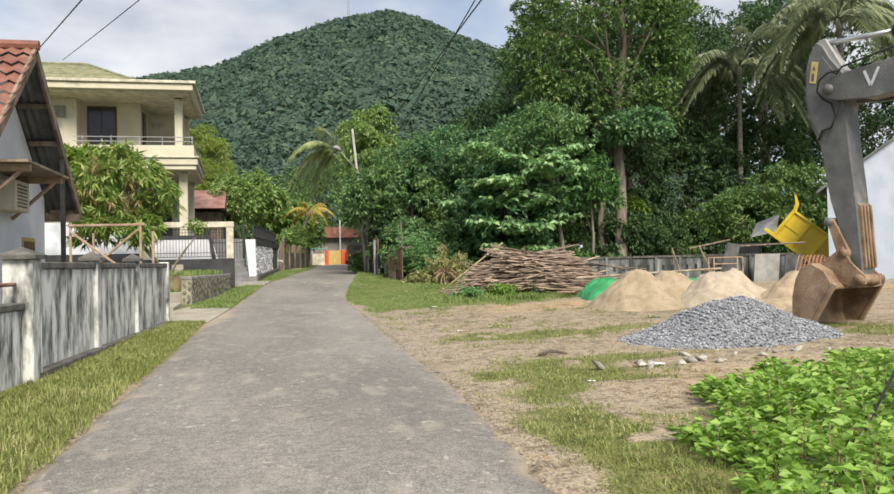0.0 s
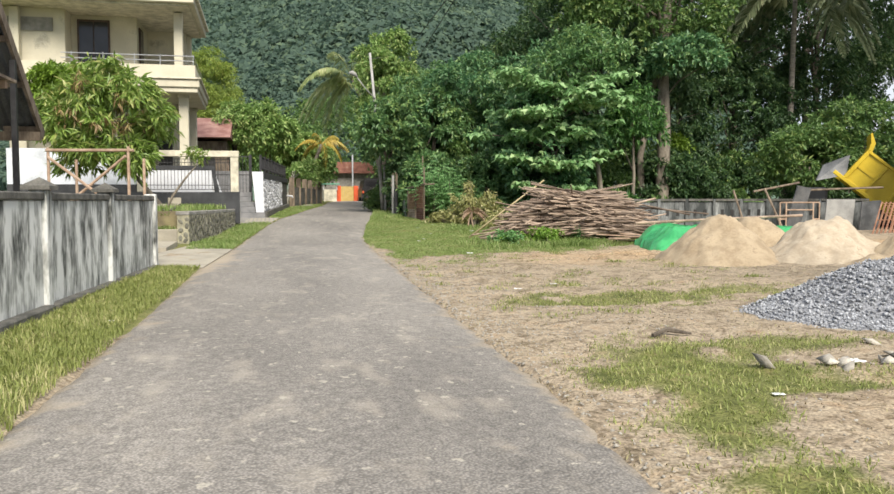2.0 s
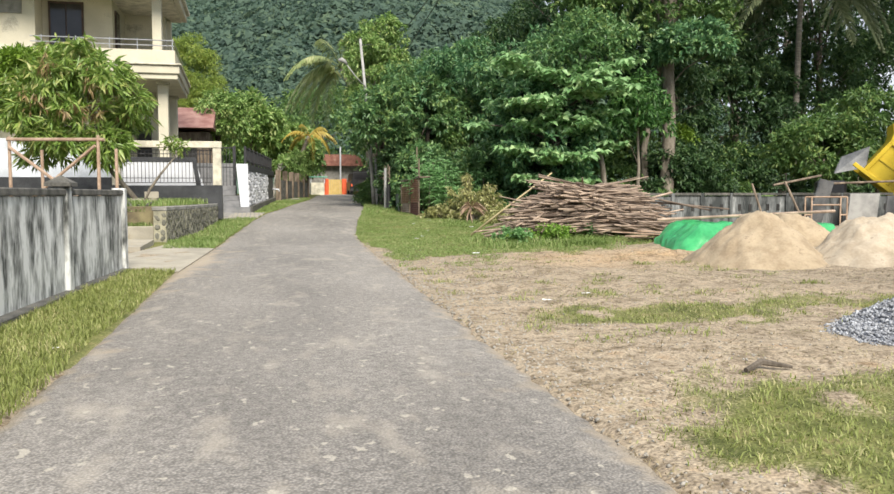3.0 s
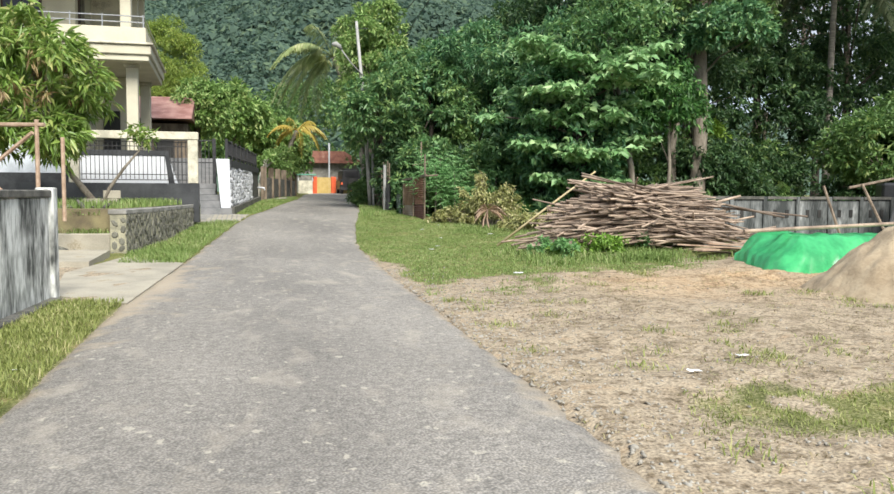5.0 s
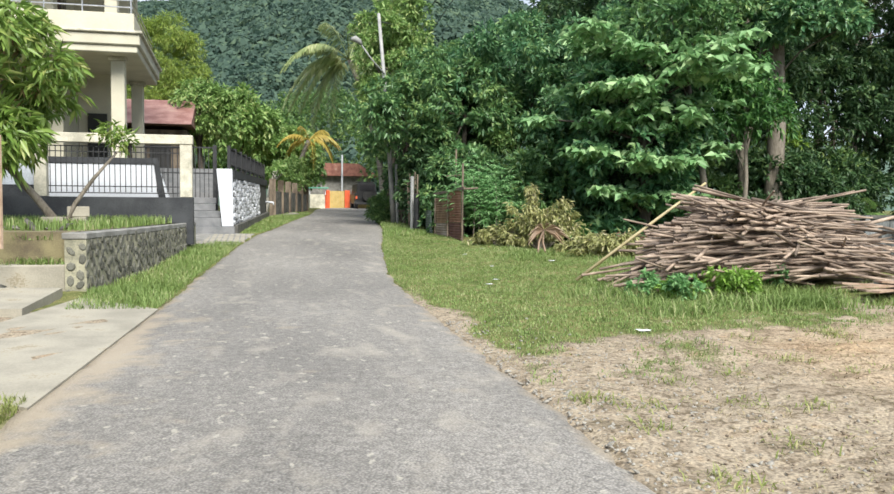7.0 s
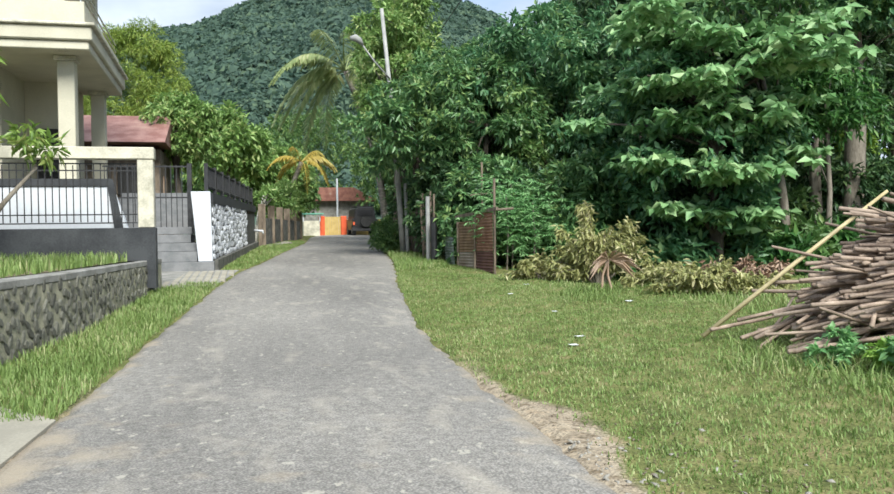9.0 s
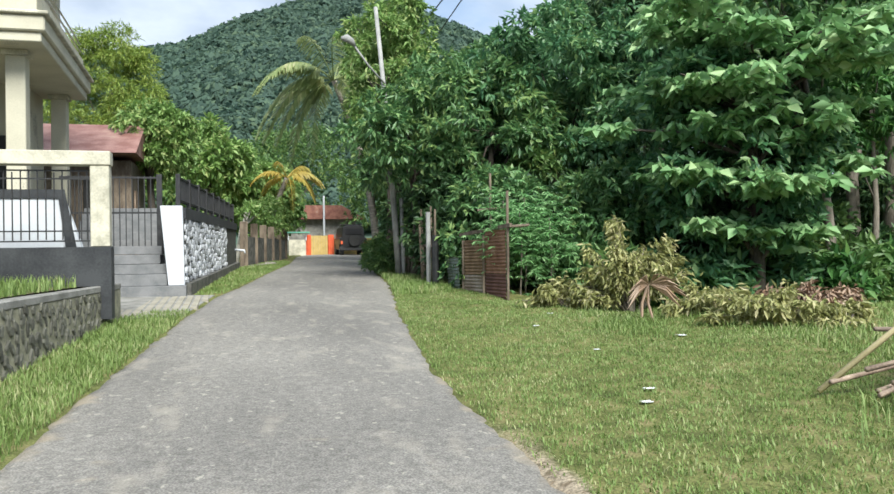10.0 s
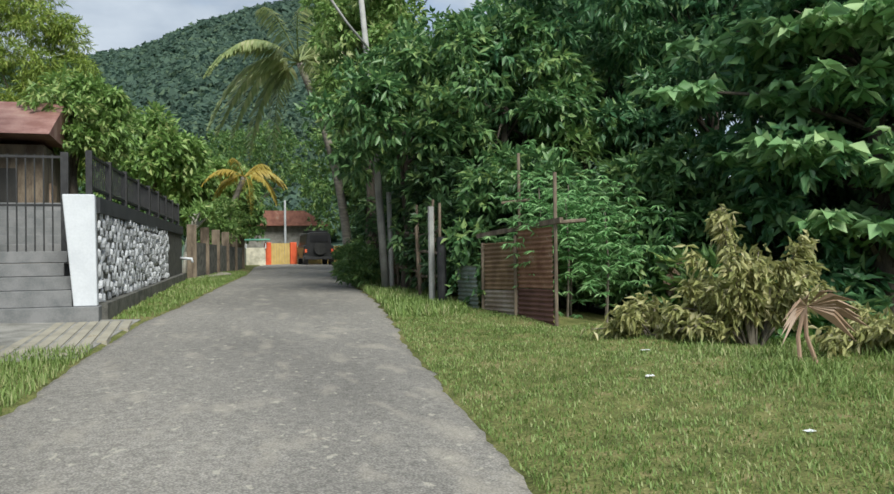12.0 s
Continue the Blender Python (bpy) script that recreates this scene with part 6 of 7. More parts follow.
# dense dark broadleaf trees along the verge and behind the yard
for x, y, zc, rx, rz, n, leaf, label in (
        (6.7, 44.6, 4.1, 2.0, 1.7, 80, L_DARK, "dark dense fruit tree overhanging the stick fence"),
        (8.6, 43.0, 4.3, 1.9, 1.9, 80, L_DARK, "dark dense fruit tree beside the lane"),
        (10.6, 43.2, 5.0, 2.6, 2.9, 110, L_DEEP, "broad dark green tree with drooping leaves"),
        (9.2, 47.5, 5.2, 2.8, 2.6, 110, L_DARK, "tall dark fruit tree behind the fence"),
        (13.4, 42.0, 4.6, 2.8, 3.9, 130, L_DEEP, "broad dark green tree behind the layered tree"),
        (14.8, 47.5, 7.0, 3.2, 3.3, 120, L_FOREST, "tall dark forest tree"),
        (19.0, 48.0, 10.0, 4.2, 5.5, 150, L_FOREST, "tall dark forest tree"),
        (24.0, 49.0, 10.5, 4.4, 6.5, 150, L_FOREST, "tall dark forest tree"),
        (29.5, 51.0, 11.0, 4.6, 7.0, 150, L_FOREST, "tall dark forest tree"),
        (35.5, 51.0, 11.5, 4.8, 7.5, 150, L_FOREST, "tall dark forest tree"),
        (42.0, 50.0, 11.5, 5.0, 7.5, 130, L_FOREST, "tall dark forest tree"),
        (7.6, 52.0, 7.2, 1.8, 3.6, 80, L_GARDEN, "feathery light green tree behind the lamp pole"),
        (6.9, 49.6, 6.6, 1.4, 2.8, 56, L_GARDEN, "slim light green tree beside the lamp pole"),
        (10.4, 59.0, 5.0, 2.4, 3.2, 90, L_MID, "green tree hanging over the lane"),
        (12.6, 64.0, 6.0, 3.6, 4.4, 100, L_DARK, "dark green tree along the lane"),
        (13.5, 72.0, 6.0, 3.2, 4.4, 90, L_DARK, "dark green tree along the lane"),
        (14.0, 83.0, 6.0, 4.5, 5.0, 100, L_MID, "green tree beyond the lane's end"),
        (3.0, 84.0, 4.2, 3.6, 3.0, 100, L_MID, "green tree beyond the lane's end"),
        (-4.0, 80.0, 4.0, 4.0, 3.0, 110, L_MID, "green tree behind the gardens"),
        (8.0, 105.0, 7.0, 7.0, 6.0, 130, L_MID, "green tree behind the far house"),
        (22.0, 95.0, 8.0, 8.0, 8.0, 130, L_DARK, "dark green tree behind the lane"),
        (-12.0, 95.0, 4.5, 6.0, 3.5, 130, L_MID, "green tree behind the gardens"),
        (-1.3, 51.0, 4.7, 1.35, 1.2, 50, L_GARDEN, "round green garden tree behind the fence"),
        (0.2, 68.0, 5.2, 2.2, 2.2, 60, L_GARDEN, "round green garden tree behind the fence"),
        (3.0, 71.0, 3.6, 1.7, 1.9, 60, L_GARDEN, "green garden tree over the lane wall"),
        (16.5, 58.0, 7.0, 4.2, 3.8, 110, L_FOREST, "tall dark forest tree"),
        (23.0, 60.0, 12.0, 5.0, 7.5, 130, L_FOREST, "tall dark forest tree"),
        (31.0, 61.0, 13.0, 5.5, 8.5, 140, L_FOREST, "tall dark forest tree"),
        (40.0, 61.0, 13.0, 5.5, 8.5, 140, L_FOREST, "tall dark forest tree"),
        (27.0, 46.5, 5.0, 3.2, 4.2, 110, L_FOREST, "dark forest tree behind the yard"),
        (32.5, 47.5, 5.5, 3.2, 4.6, 110, L_FOREST, "dark forest tree behind the yard"),
        (21.5, 45.0, 4.6, 2.8, 3.8, 110, L_FOREST, "dark forest tree behind the yard"),
        (27.0, 68.0, 14.0, 6.0, 9.0, 100, L_FOREST, "tall forest tree on the rising ground"),
        (36.0, 68.0, 14.5, 6.5, 10.0, 110, L_FOREST, "tall forest tree on the rising ground"),
        (46.0, 67.0, 14.0, 6.5, 10.0, 110, L_FOREST, "tall forest tree on the rising ground"),
        (50.0, 54.0, 11.0, 5.5, 8.5, 110, L_FOREST, "tall forest tree on the rising ground"),
        (43.0, 43.0, 8.5, 4.5, 6.5, 100, L_FOREST, "tall forest tree behind the building"),
        (-6.7, 36.8, 4.6, 1.3, 1.6, 56, L_LIME, "yellow-green citrus tree by the house")):
    big = y > 65 or (x > 45 and y > 50)
    tree("broadleaf_tree", (x, y, G(y) - 0.1), label, [(0, 0, 0), (0.1, 0, zc * 0.4), (0, 0.1, zc * 0.75), (0.05, 0, zc)], 0.09 + zc * 0.018, (0, 0, zc), (rx, rx, rz), int(n * (0.72 if leaf in (L_DARK, L_DEEP) and not big else 1)), (0.38 + 0.07 * rx) * (1.5 if big else (0.88 if leaf in (L_DARK, L_DEEP) else 1)), 90 if big else (100 if x > 14 and y > 44 else 140), 0.42 if big else (0.3 if x > 14 and y > 44 else 0.26), 0.18 if big else (0.12 if x > 14 and y > 44 else 0.1), leaf, None, 9, droop=0.6, low=-0.75)

# shrubs closing the dark gap under the trees
shr = random.Random(9)
for i in range(34):
    x = 9.5 + i * 0.95 + shr.uniform(-0.5, 0.5)
    y = 40.5 + shr.uniform(-0.8, 3.5) + (1.5 if x > 24 else 0)
    if 11.3 < x < 14.2 and y < 39.5:
        y = 40
    if 22.5 < x < 27.5:
        y = 45.2
    s_ = shr.uniform(0.8, 1.4)
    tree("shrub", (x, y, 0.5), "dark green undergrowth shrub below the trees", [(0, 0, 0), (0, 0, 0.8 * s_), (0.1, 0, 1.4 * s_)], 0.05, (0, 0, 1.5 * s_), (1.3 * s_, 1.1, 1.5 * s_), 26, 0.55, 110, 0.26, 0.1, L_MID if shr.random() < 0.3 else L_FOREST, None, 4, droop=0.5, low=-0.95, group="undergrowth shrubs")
for i in range(13):
    x = 9.4 + i * 0.62 + shr.uniform(-0.2, 0.2)
    y = 37.2 + shr.uniform(-0.4, 0.9) - (0.9 if x > 13.4 else 0)
    s_ = shr.uniform(0.4, 0.7)
    tree("shrub", (x, y, height(x, y)), "low broad-leaved undergrowth plant at the wood's edge", [(0, 0, 0), (0, 0, 0.6 * s_), (0.05, 0, 1.1 * s_)], 0.03, (0, 0, 1.0 * s_), (1.0 * s_, 0.9 * s_, 1.0 * s_), 14, 0.32, 60, 0.34, 0.12, (L_MID, L_DEEP, L_BRIGHT)[i % 3], None, 3, droop=0.3, low=-0.9, group="undergrowth shrubs")
tree("shrub", (22.5, 33.5, 0.4), "leafy green shrub beside the truck", [(0, 0, 0), (0, 0, 1.2), (0.1, 0, 2.4)], 0.08, (0, 0, 2.4), (1.9, 1.3, 1.6), 50, 0.6, 150, 0.24, 0.1, L_MID, None, 6)
tree("shrub", (25.5, 34.0, 0.4), "leafy green tree behind the yellow truck", [(0, 0, 0), (0, 0, 1.6), (0.1, 0, 3.0)], 0.09, (0, 0, 3.2), (2.2, 1.5, 1.9), 60, 0.65, 150, 0.24, 0.1, L_MID, None, 6)
tree("shrub", (20.6, 41.0, 0.4), "light green sapling in the shade", [(0, 0, 0), (0, 0, 1.5), (0.1, 0, 3.0)], 0.05, (0, 0, 3.0), (0.5, 0.5, 1.1), 14, 0.35, 90, 0.26, 0.1, L_LIME, None, 4)
tree("shrub", (8.4, 44.2, 0.6), "thicket of dark leaves behind the fence", [(0, 0, 0), (0, 0, 1.2), (0.1, 0, 1.8)], 0.06, (0, 0.5, 1.6), (1.6, 1.4, 1.4), 40, 0.6, 140, 0.22, 0.09, L_DARK, None, 4, low=-0.9)
tree("shrub", (7.9, 40.6, 0.5), "thicket of dark leaves behind the screen", [(0, 0, 0), (0, 0, 1.2), (0.1, 0, 1.8)], 0.06, (0, 0, 1.5), (1.2, 1.4, 1.4), 40, 0.55, 140, 0.22, 0.09, L_DARK, None, 4, low=-0.9)
tree("shrub", (10.2, 39.2, 0.3), "dark broad-leaved thicket behind the cassava", [(0, 0, 0), (0, 0, 1.2), (0.1, 0, 1.8)], 0.06, (0, 0, 1.6), (1.5, 0.9, 1.5), 44, 0.55, 140, 0.26, 0.1, L_DARK, None, 4, low=-0.9)

for x, y, w in ((7.4, 42.4, 0.8), (7.5, 44.0, 0.9), (7.6, 45.6, 0.9), (7.8, 47.4, 1.0), (8.0, 49.4, 1.0), (8.4, 51.5, 1.1), (8.9, 54.0, 1.2), (9.5, 57.0, 1.3)):
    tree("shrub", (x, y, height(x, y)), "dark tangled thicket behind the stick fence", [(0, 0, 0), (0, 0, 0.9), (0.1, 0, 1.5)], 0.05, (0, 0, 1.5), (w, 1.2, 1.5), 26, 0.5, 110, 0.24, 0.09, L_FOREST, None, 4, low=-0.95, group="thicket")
for x, y in ((6.25, 47.2), (6.5, 49.5), (6.9, 52.0), (7.4, 55.0), (8.0, 58.5), (8.7, 62.0)):
    tree("shrub", (x, y, height(x, y)), "low green weeds hanging over the road edge", [(0, 0, 0), (0, 0, 0.3), (0.05, 0, 0.6)], 0.02, (0, 0, 0.5), (0.5, 1.2, 0.55), 18, 0.26, 70, 0.18, 0.05, L_MID, None, 3, low=-0.9, group="roadside weeds")
# mango tree on the terrace
mt = tree("mango_tree", (-2.5, 31.0, 1.1), "young mango tree with long drooping leaves and brown flushes", [(0, 0, 0), (-0.45, 0, 0.6), (-1.1, -0.1, 1.4), (-1.8, -0.1, 2.4)], 0.09, (-1.65, -0.2, 2.8), (1.75, 1.5, 1.9), 104, 0.4, 66, 0.36, 0.085, L_MANGO, M_BARK, 10, droop=0.9, flat=0.85, low=-0.8)
part("stem", Geo().tube([(0, 0, -0.1), (0.25, 0, 0.5), (0.6, 0, 1.0), (1.0, 0.1, 1.5)], [0.05, 0.045, 0.035, 0.02], 7), M_BARK, mt, smooth=True, at_world=False)
cs, rs = clumps((0.95, 0.1, 1.75), (0.3, 0.25, 0.25), 5, 0.2, -0.8)
v_, f_ = crown_leaves(cs, rs, 40, 0.2, 0.06, 0.5)
ob = new("sprig", np_mesh("sprig", v_, f_, L_MANGO))
ob.parent = mt
cs, rs = clumps((-1.7, -0.6, 2.9), (1.5, 1.3, 1.5), 22, 0.2, -0.7)
for c_, r_ in zip(cs, rs):
    v_, f_ = crown_leaves(np.array([c_]), np.array([r_]), 25, 0.28, 0.05, 1.8, 1.3)
    ob = new("flush", np_mesh("flush", v_, f_, M_FLUSH))
    ob.parent = mt
    tagged(ob, "brown hanging young leaves")
# feathery yellow-green bamboo behind the large house
tree("bamboo_clump", (-3.5, 55.5, 1.0), "feathery yellow-green bamboo clump arching over roofs", [(0, 0, 0), (0.1, 0, 3), (0.2, 0, 6)], 0.12, (0.0, 0.3, 5.6), (2.5, 2.0, 4.1), 170, 0.5, 190, 0.24, 0.035, L_YELLOW, None, 10, droop=0.5)
# frangipani: bare forked pale limbs with leaf tufts
fp = root("frangipani_tree", (1.6, 57.0, 1.1), "frangipani with pale forked limbs and leaf tufts", "tree")
fr = random.Random(4)
tips = []


def fork(p, d, ln, r_, depth):
    q = p + d * ln
    part("limb", Geo().tube([p, p.lerp(q, 0.5) + Vector((0, 0, 0.03)), q], [r_, r_ * 0.9, r_ * 0.8], 6), M_PALEBARK, fp, at_world=False)
    if depth == 0:
        tips.append(q)
        return
    for k in range(3 if depth == 3 else 2):
        a = fr.uniform(0, 6.283)
        fork(q, (d + Vector((math.cos(a), math.sin(a), 0.15)) * 0.75).normalized(), ln * 0.78, r_ * 0.72, depth - 1)


fork(Vector((0, 0, -0.1)), Vector((0.1, 0, 1)), 1.0, 0.1, 3)
at_ = np.concatenate([np.repeat(np.array([t_]), 34, 0) + rng.normal(size=(34, 3)) * 0.08 for t_ in tips])
v_, f_ = leaves(at_, rng.normal(size=(len(at_), 3)) + np.array([0, 0, 0.4]), 0.34, 0.09)
ob = new("crown", np_mesh("crown", v_, f_, L_GARDEN))
ob.parent = fp

# cassava patch beside the screen: slim stems with fingered leaves
for x, y, s_ in ((7.6, 37.9, 1.0), (7.9, 38.4, 1.15), (8.3, 37.9, 0.95), (8.6, 38.5, 0.9), (7.5, 38.7, 1.1)):
    cv = root("cassava_plant", (x, y, height(x, y)), "cassava plant with slim stems and fingered leaves", "plant", "cassava plants")
    part("stem", Geo().tube([(0, 0, -0.1), (0.05, 0, 1.0 * s_), (0.0, 0, 1.9 * s_)], [0.02, 0.016, 0.01], 6), M_BARK, cv, at_world=False)
    c_ = np.array([0, 0, 1.35 * s_]) + rng.normal(size=(150, 3)) * np.array([0.36, 0.36, 0.45])
    a_, w_ = [], []
    for p in c_:
        t0 = rng.uniform(0, 6.28)
        for k in range(7):
            a_.append(p)
            w_.append((math.cos(t0 + k * 0.75), math.sin(t0 + k * 0.75), rng.uniform(-0.6, 0.0)))
    v_, f_ = leaves(np.array(a_), np.array(w_), 0.17, 0.035)
    ob = new("foliage", np_mesh("foliage", v_, f_, L_CASSAVA))
    ob.parent = cv

# cut branches piled on the verge
for x, y, rx, h_, n, leaf, label in ((8.75, 34.9, 1.1, 1.25, 34, L_WILT, "pile of cut branches with wilting yellow-green leaves"), (7.75, 35.5, 0.9, 0.4, 14, L_WILT, "low cut branches with wilting leaves"), (9.7, 33.6, 1.0, 0.5, 20, L_WILT, "low heap of drying cut branches"), (9.55, 32.2, 1.0, 0.42, 22, L_WILT, "low heap of drying cut branches"), (10.5, 31.6, 0.9, 0.3, 16, L_WILT, "low heap of drying cut branches"), (11.0, 33.0, 1.0, 0.4, 18, M_DRYLEAF, "heap of dry brown cuttings")):
    br = root("brush_pile", (x, y, height(x, y)), label, "brush pile", "cut brush")
    at_, way_ = [], []
    for k in range(n):
        a = random.uniform(0, 6.283)
        reach = rx * random.uniform(0.35, 1.15)
        e_ = Vector((reach * math.cos(a), reach * 0.7 * math.sin(a), h_ * random.uniform(0.25, 1.45) * (1.25 - 0.6 * reach / rx)))
        b_ = Vector((0.15 * math.cos(a), 0.15 * math.sin(a), 0.02))
        m_ = e_ * 0.55 + Vector((0, 0, 0.25 * h_))
        pts_ = [b_.lerp(m_, u).lerp(m_.lerp(e_, u), u) for u in np.linspace(0, 1, 7)]
        part("branch", Geo().tube(pts_, [0.02 - 0.0025 * q for q in range(7)], 5), M_BARK, br, at_world=False)
        for q in range(13):
            u = random.uniform(0.3, 1.0)
            c_ = b_.lerp(m_, u).lerp(m_.lerp(e_, u), u)
            for w in range(8):
                at_.append(np.array(c_) + rng.normal(size=3) * 0.055)
                way_.append(np.array([math.cos(a), math.sin(a), -0.9]) * 0.6 + rng.normal(size=3) * 0.55)
    v_, f_ = leaves(np.array(at_), np.array(way_), 0.16, 0.055, fold=0.45)
    ob = new("foliage", np_mesh("foliage", v_, f_, leaf))
    ob.parent = br
dead = root("dead_palm_leaf", (8.15, 33.3, height(8.15, 33.3)), "dry brown fan palm leaf standing on its stalk", "dead leaf")
for x in (-0.12, 0.1):
    part("stalk", Geo().tube([(x, -0.1, -0.02), (x * 0.5, 0.0, 0.3), (0.08, 0.05, 0.62)], 0.024, 6), M_DRYLEAF, dead, at_world=False)
for i in range(13):
    a = radians(-112 + i * 18.7)
    d = Vector((math.sin(a) * 0.85, -0.3, 0.42 * math.cos(a) - 0.22)).normalized()
    p = Vector((0.08, 0.02, 0.62))
    ln = random.uniform(0.5, 0.68)
    q = p + d * ln * 0.5
    tip = p + d * ln + Vector((0, 0, -0.16))
    n_ = d.cross(Vector((0, 1, 0.3))).normalized() * 0.055
    part("segment", Geo().add([p, q + n_, tip, q - n_, q + Vector((0, -0.04, 0.01))], [(0, 1, 4), (1, 2, 4), (0, 4, 3), (4, 2, 3)]), M_DRYLEAF, dead, at_world=False)

# broad weeds beside the road
wr = np.random.default_rng(3)
wp = []
while len(wp) < 1300:
    x, y = wr.uniform(3.3, 10.5), wr.uniform(2.2, 8.6)
    top_y = np.interp(x, [3.3, 4.2, 5.6, 7.5, 10.5], [3.6, 5.6, 7.7, 8.3, 8.5]) + 0.3 * math.sin(x * 5)
    if y < top_y:
        wp.append((x, y))
stems = Geo()
a_, w_ = [], []
for x, y in wp:
    z = height(x, y)
    hgt = wr.uniform(0.16, 0.42) * min(1.0, 0.4 + 0.3 * (np.interp(x, [3.3, 4.2, 5.6, 7.5, 10.5], [3.6, 5.6, 7.7, 8.3, 8.5]) - y + 0.4))
    stems.tube([(x, y, z - 0.02), (x + wr.uniform(-0.06, 0.06), y + wr.uniform(-0.06, 0.06), z + hgt)], [0.006, 0.004], 4)
    for k in range(31):
        f = wr.uniform(0.25, 1.05)
        q = wr.uniform(0, 6.28)
        rr = 0.1 * wr.uniform(0, 1)
        a_.append((x + rr * math.cos(q) * 1.3, y + rr * math.sin(q) * 1.3, z + hgt * f))
        w_.append((math.cos(q), math.sin(q), wr.uniform(-0.1, 0.6)))
v_, f_ = leaves(np.array(a_), np.array(w_), 0.088, 0.052)
weeds = root("weed_patch", (5.5, 5.5, 0), "dense patch of bright green broad-leaved weeds", "weeds", kind="stuff")
part("stems", stems, M_DRYLEAF, weeds)
ob = new("foliage", np_mesh("foliage", v_ - np.array([5.5, 5.5, 0]), f_, L_WEED))
ob.parent = weeds


# ---- grass ----
def grass(name, pts, hgt, label, lean=0.35, width=0.007, blade=L_GRASS):
    """Blades of three triangles each, rooted at the points."""
    n = len(pts)
    a = rng.uniform(0, 6.283, n)
    d = np.stack([np.cos(a), np.sin(a), np.zeros(n)], 1)
    s = np.stack([-np.sin(a), np.cos(a), np.zeros(n)], 1)
    h_ = (hgt * rng.uniform(0.4, 1.3, n))[:, None]
    w = width * rng.uniform(0.7, 1.4, n)[:, None]
    ln = (lean * rng.uniform(0.2, 1.6, n))[:, None]
    up_ = np.array([0, 0, 1.0])
    m1 = pts + up_ * h_ * 0.55 + d * h_ * ln * 0.35
    tip = pts + up_ * h_ * (1 - 0.25 * ln) + d * h_ * ln
    v = np.stack([pts - s * w, pts + s * w, m1 - s * w * 0.8, m1 + s * w * 0.8, tip], 1).reshape(-1, 3)
    k = np.arange(n)[:, None] * 5
    f = np.concatenate([k + np.array([[0, 1, 3]]), k + np.array([[0, 3, 2]]), k + np.array([[2, 3, 4]])], 1).reshape(-1, 3)
    ob = new(name, np_mesh(name, v, f, blade))
    return tagged(ob, label, "grass", "", "stuff")


def scatter(n, x0, x1, y0, y1, ok):
    pts = []
    while len(pts) < n:
        x, y = rng.uniform(x0, x1), rng.uniform(y0, y1)
        if ok(x, y):
            pts.append((x, y, height(x, y) - 0.01))
    return np.array(pts)


L_DRYGRASS = leaf_mat("yellowing_grass_blades", (0.17, 0.21, 0.05), (0.31, 0.35, 0.11), (0.47, 0.44, 0.22), rough=0.6)
left_edge = lambda y: np.interp(y, RY, RL)
right_edge = lambda y: np.interp(y, RY, RR)
wall_x = lambda y: np.interp(y, [4, 11.2, 20.9], [-2.3, -1.9, -1.3])
grass("grass_verge", scatter(42000, -2.3, -0.4, 4.5, 20.6, lambda x, y: wall_x(y) < x < left_edge(y) - 0.02 + 0.1 * noise.noise((x, y * 2, 1)) and rng.random() < 1.25 - 0.5 * (x - wall_x(y))), 0.085, "long yellow-green grass verge between wall and road", 0.7, width=0.0042, blade=L_DRYGRASS)
grass("grass_verge", scatter(15000, -1.6, 1.0, 25.6, 37.0, lambda x, y: np.interp(y, [25.6, 27.7, 30.3, 36.4, 37], [-1.3, -1.4, -0.98, -0.38, 0.1]) < x < left_edge(y) - 0.03), 0.12, "long green grass below the retaining wall", 0.6, width=0.005)
grass("grass_verge", scatter(9000, 0.4, 4.0, 40.6, 62.0, lambda x, y: np.interp(y, [40.5, 54.2, 62], [0.65, 1.8, 2.9]) < x < left_edge(y) - 0.05), 0.09, "short bright grass along the stone wall", width=0.01)
grass("grass_terrace", np.array([(x, y, 1.13) for x, y in zip(rng.uniform(-7, -0.75, 9000), rng.uniform(28.7, 35, 9000)) if x < np.interp(y, [28, 30.4, 35], [-1.7, -1.3, -0.8])]), 0.2, "patchy long grass on the terrace", width=0.009)


grass("grass_terrace", np.array([(x, y, 0.62 if y < 28.08 else 1.0) for x, y in zip(rng.uniform(-7, -1.8, 3600), rng.uniform(27.8, 28.55, 3600)) if noise.noise((x * 2, y * 3, 1)) > -0.1]), 0.13, "weeds growing over the terrace ledges", 0.8, width=0.008)
for i in range(18):
    x = random.uniform(-4.6, -1.9)
    c_ = chips(np.array([[0, 0, 0.03]]), random.uniform(0.06, 0.15), M_STONE, "rock", squash=0.6)
    c_.location = (x, random.uniform(28.65, 29.3), 1.13) if i % 2 else (x, random.uniform(27.3, 27.7), 0.24)
    tagged(c_, "loose grey rubble stone by the terrace", "rock", "terrace rubble")


def meadow(x, y):
    return x > right_edge(y) + 0.02 and rng.random() > bare(x, y) * 1.15 + 0.05 and not (8 < x < 12 and 25.4 < y < 27.4)


grass("grass_lawn", scatter(100000, 3.3, 9.8, 19.0, 40.0, lambda x, y: meadow(x, y) and (y < 37 or x < 7)), 0.05, "short rough grass on the road verge", 0.6, width=0.005)
grass("grass_lawn", scatter(9000, 5.0, 7.2, 39.0, 62.0, lambda x, y: right_edge(y) < x < right_edge(y) + 1.4), 0.14, "grass below the stick fence", width=0.012)
grass("grass_tufts", scatter(46000, 2.8, 12.5, 3.0, 20.0, lambda x, y: meadow(x, y)), 0.05, "trodden yellowing grass patches on the yard", 0.9, width=0.004, blade=L_DRYGRASS)
tuft_c = scatter(60, 3.6, 9.0, 12.0, 22.0, lambda x, y: bare(x, y) > 0.8)
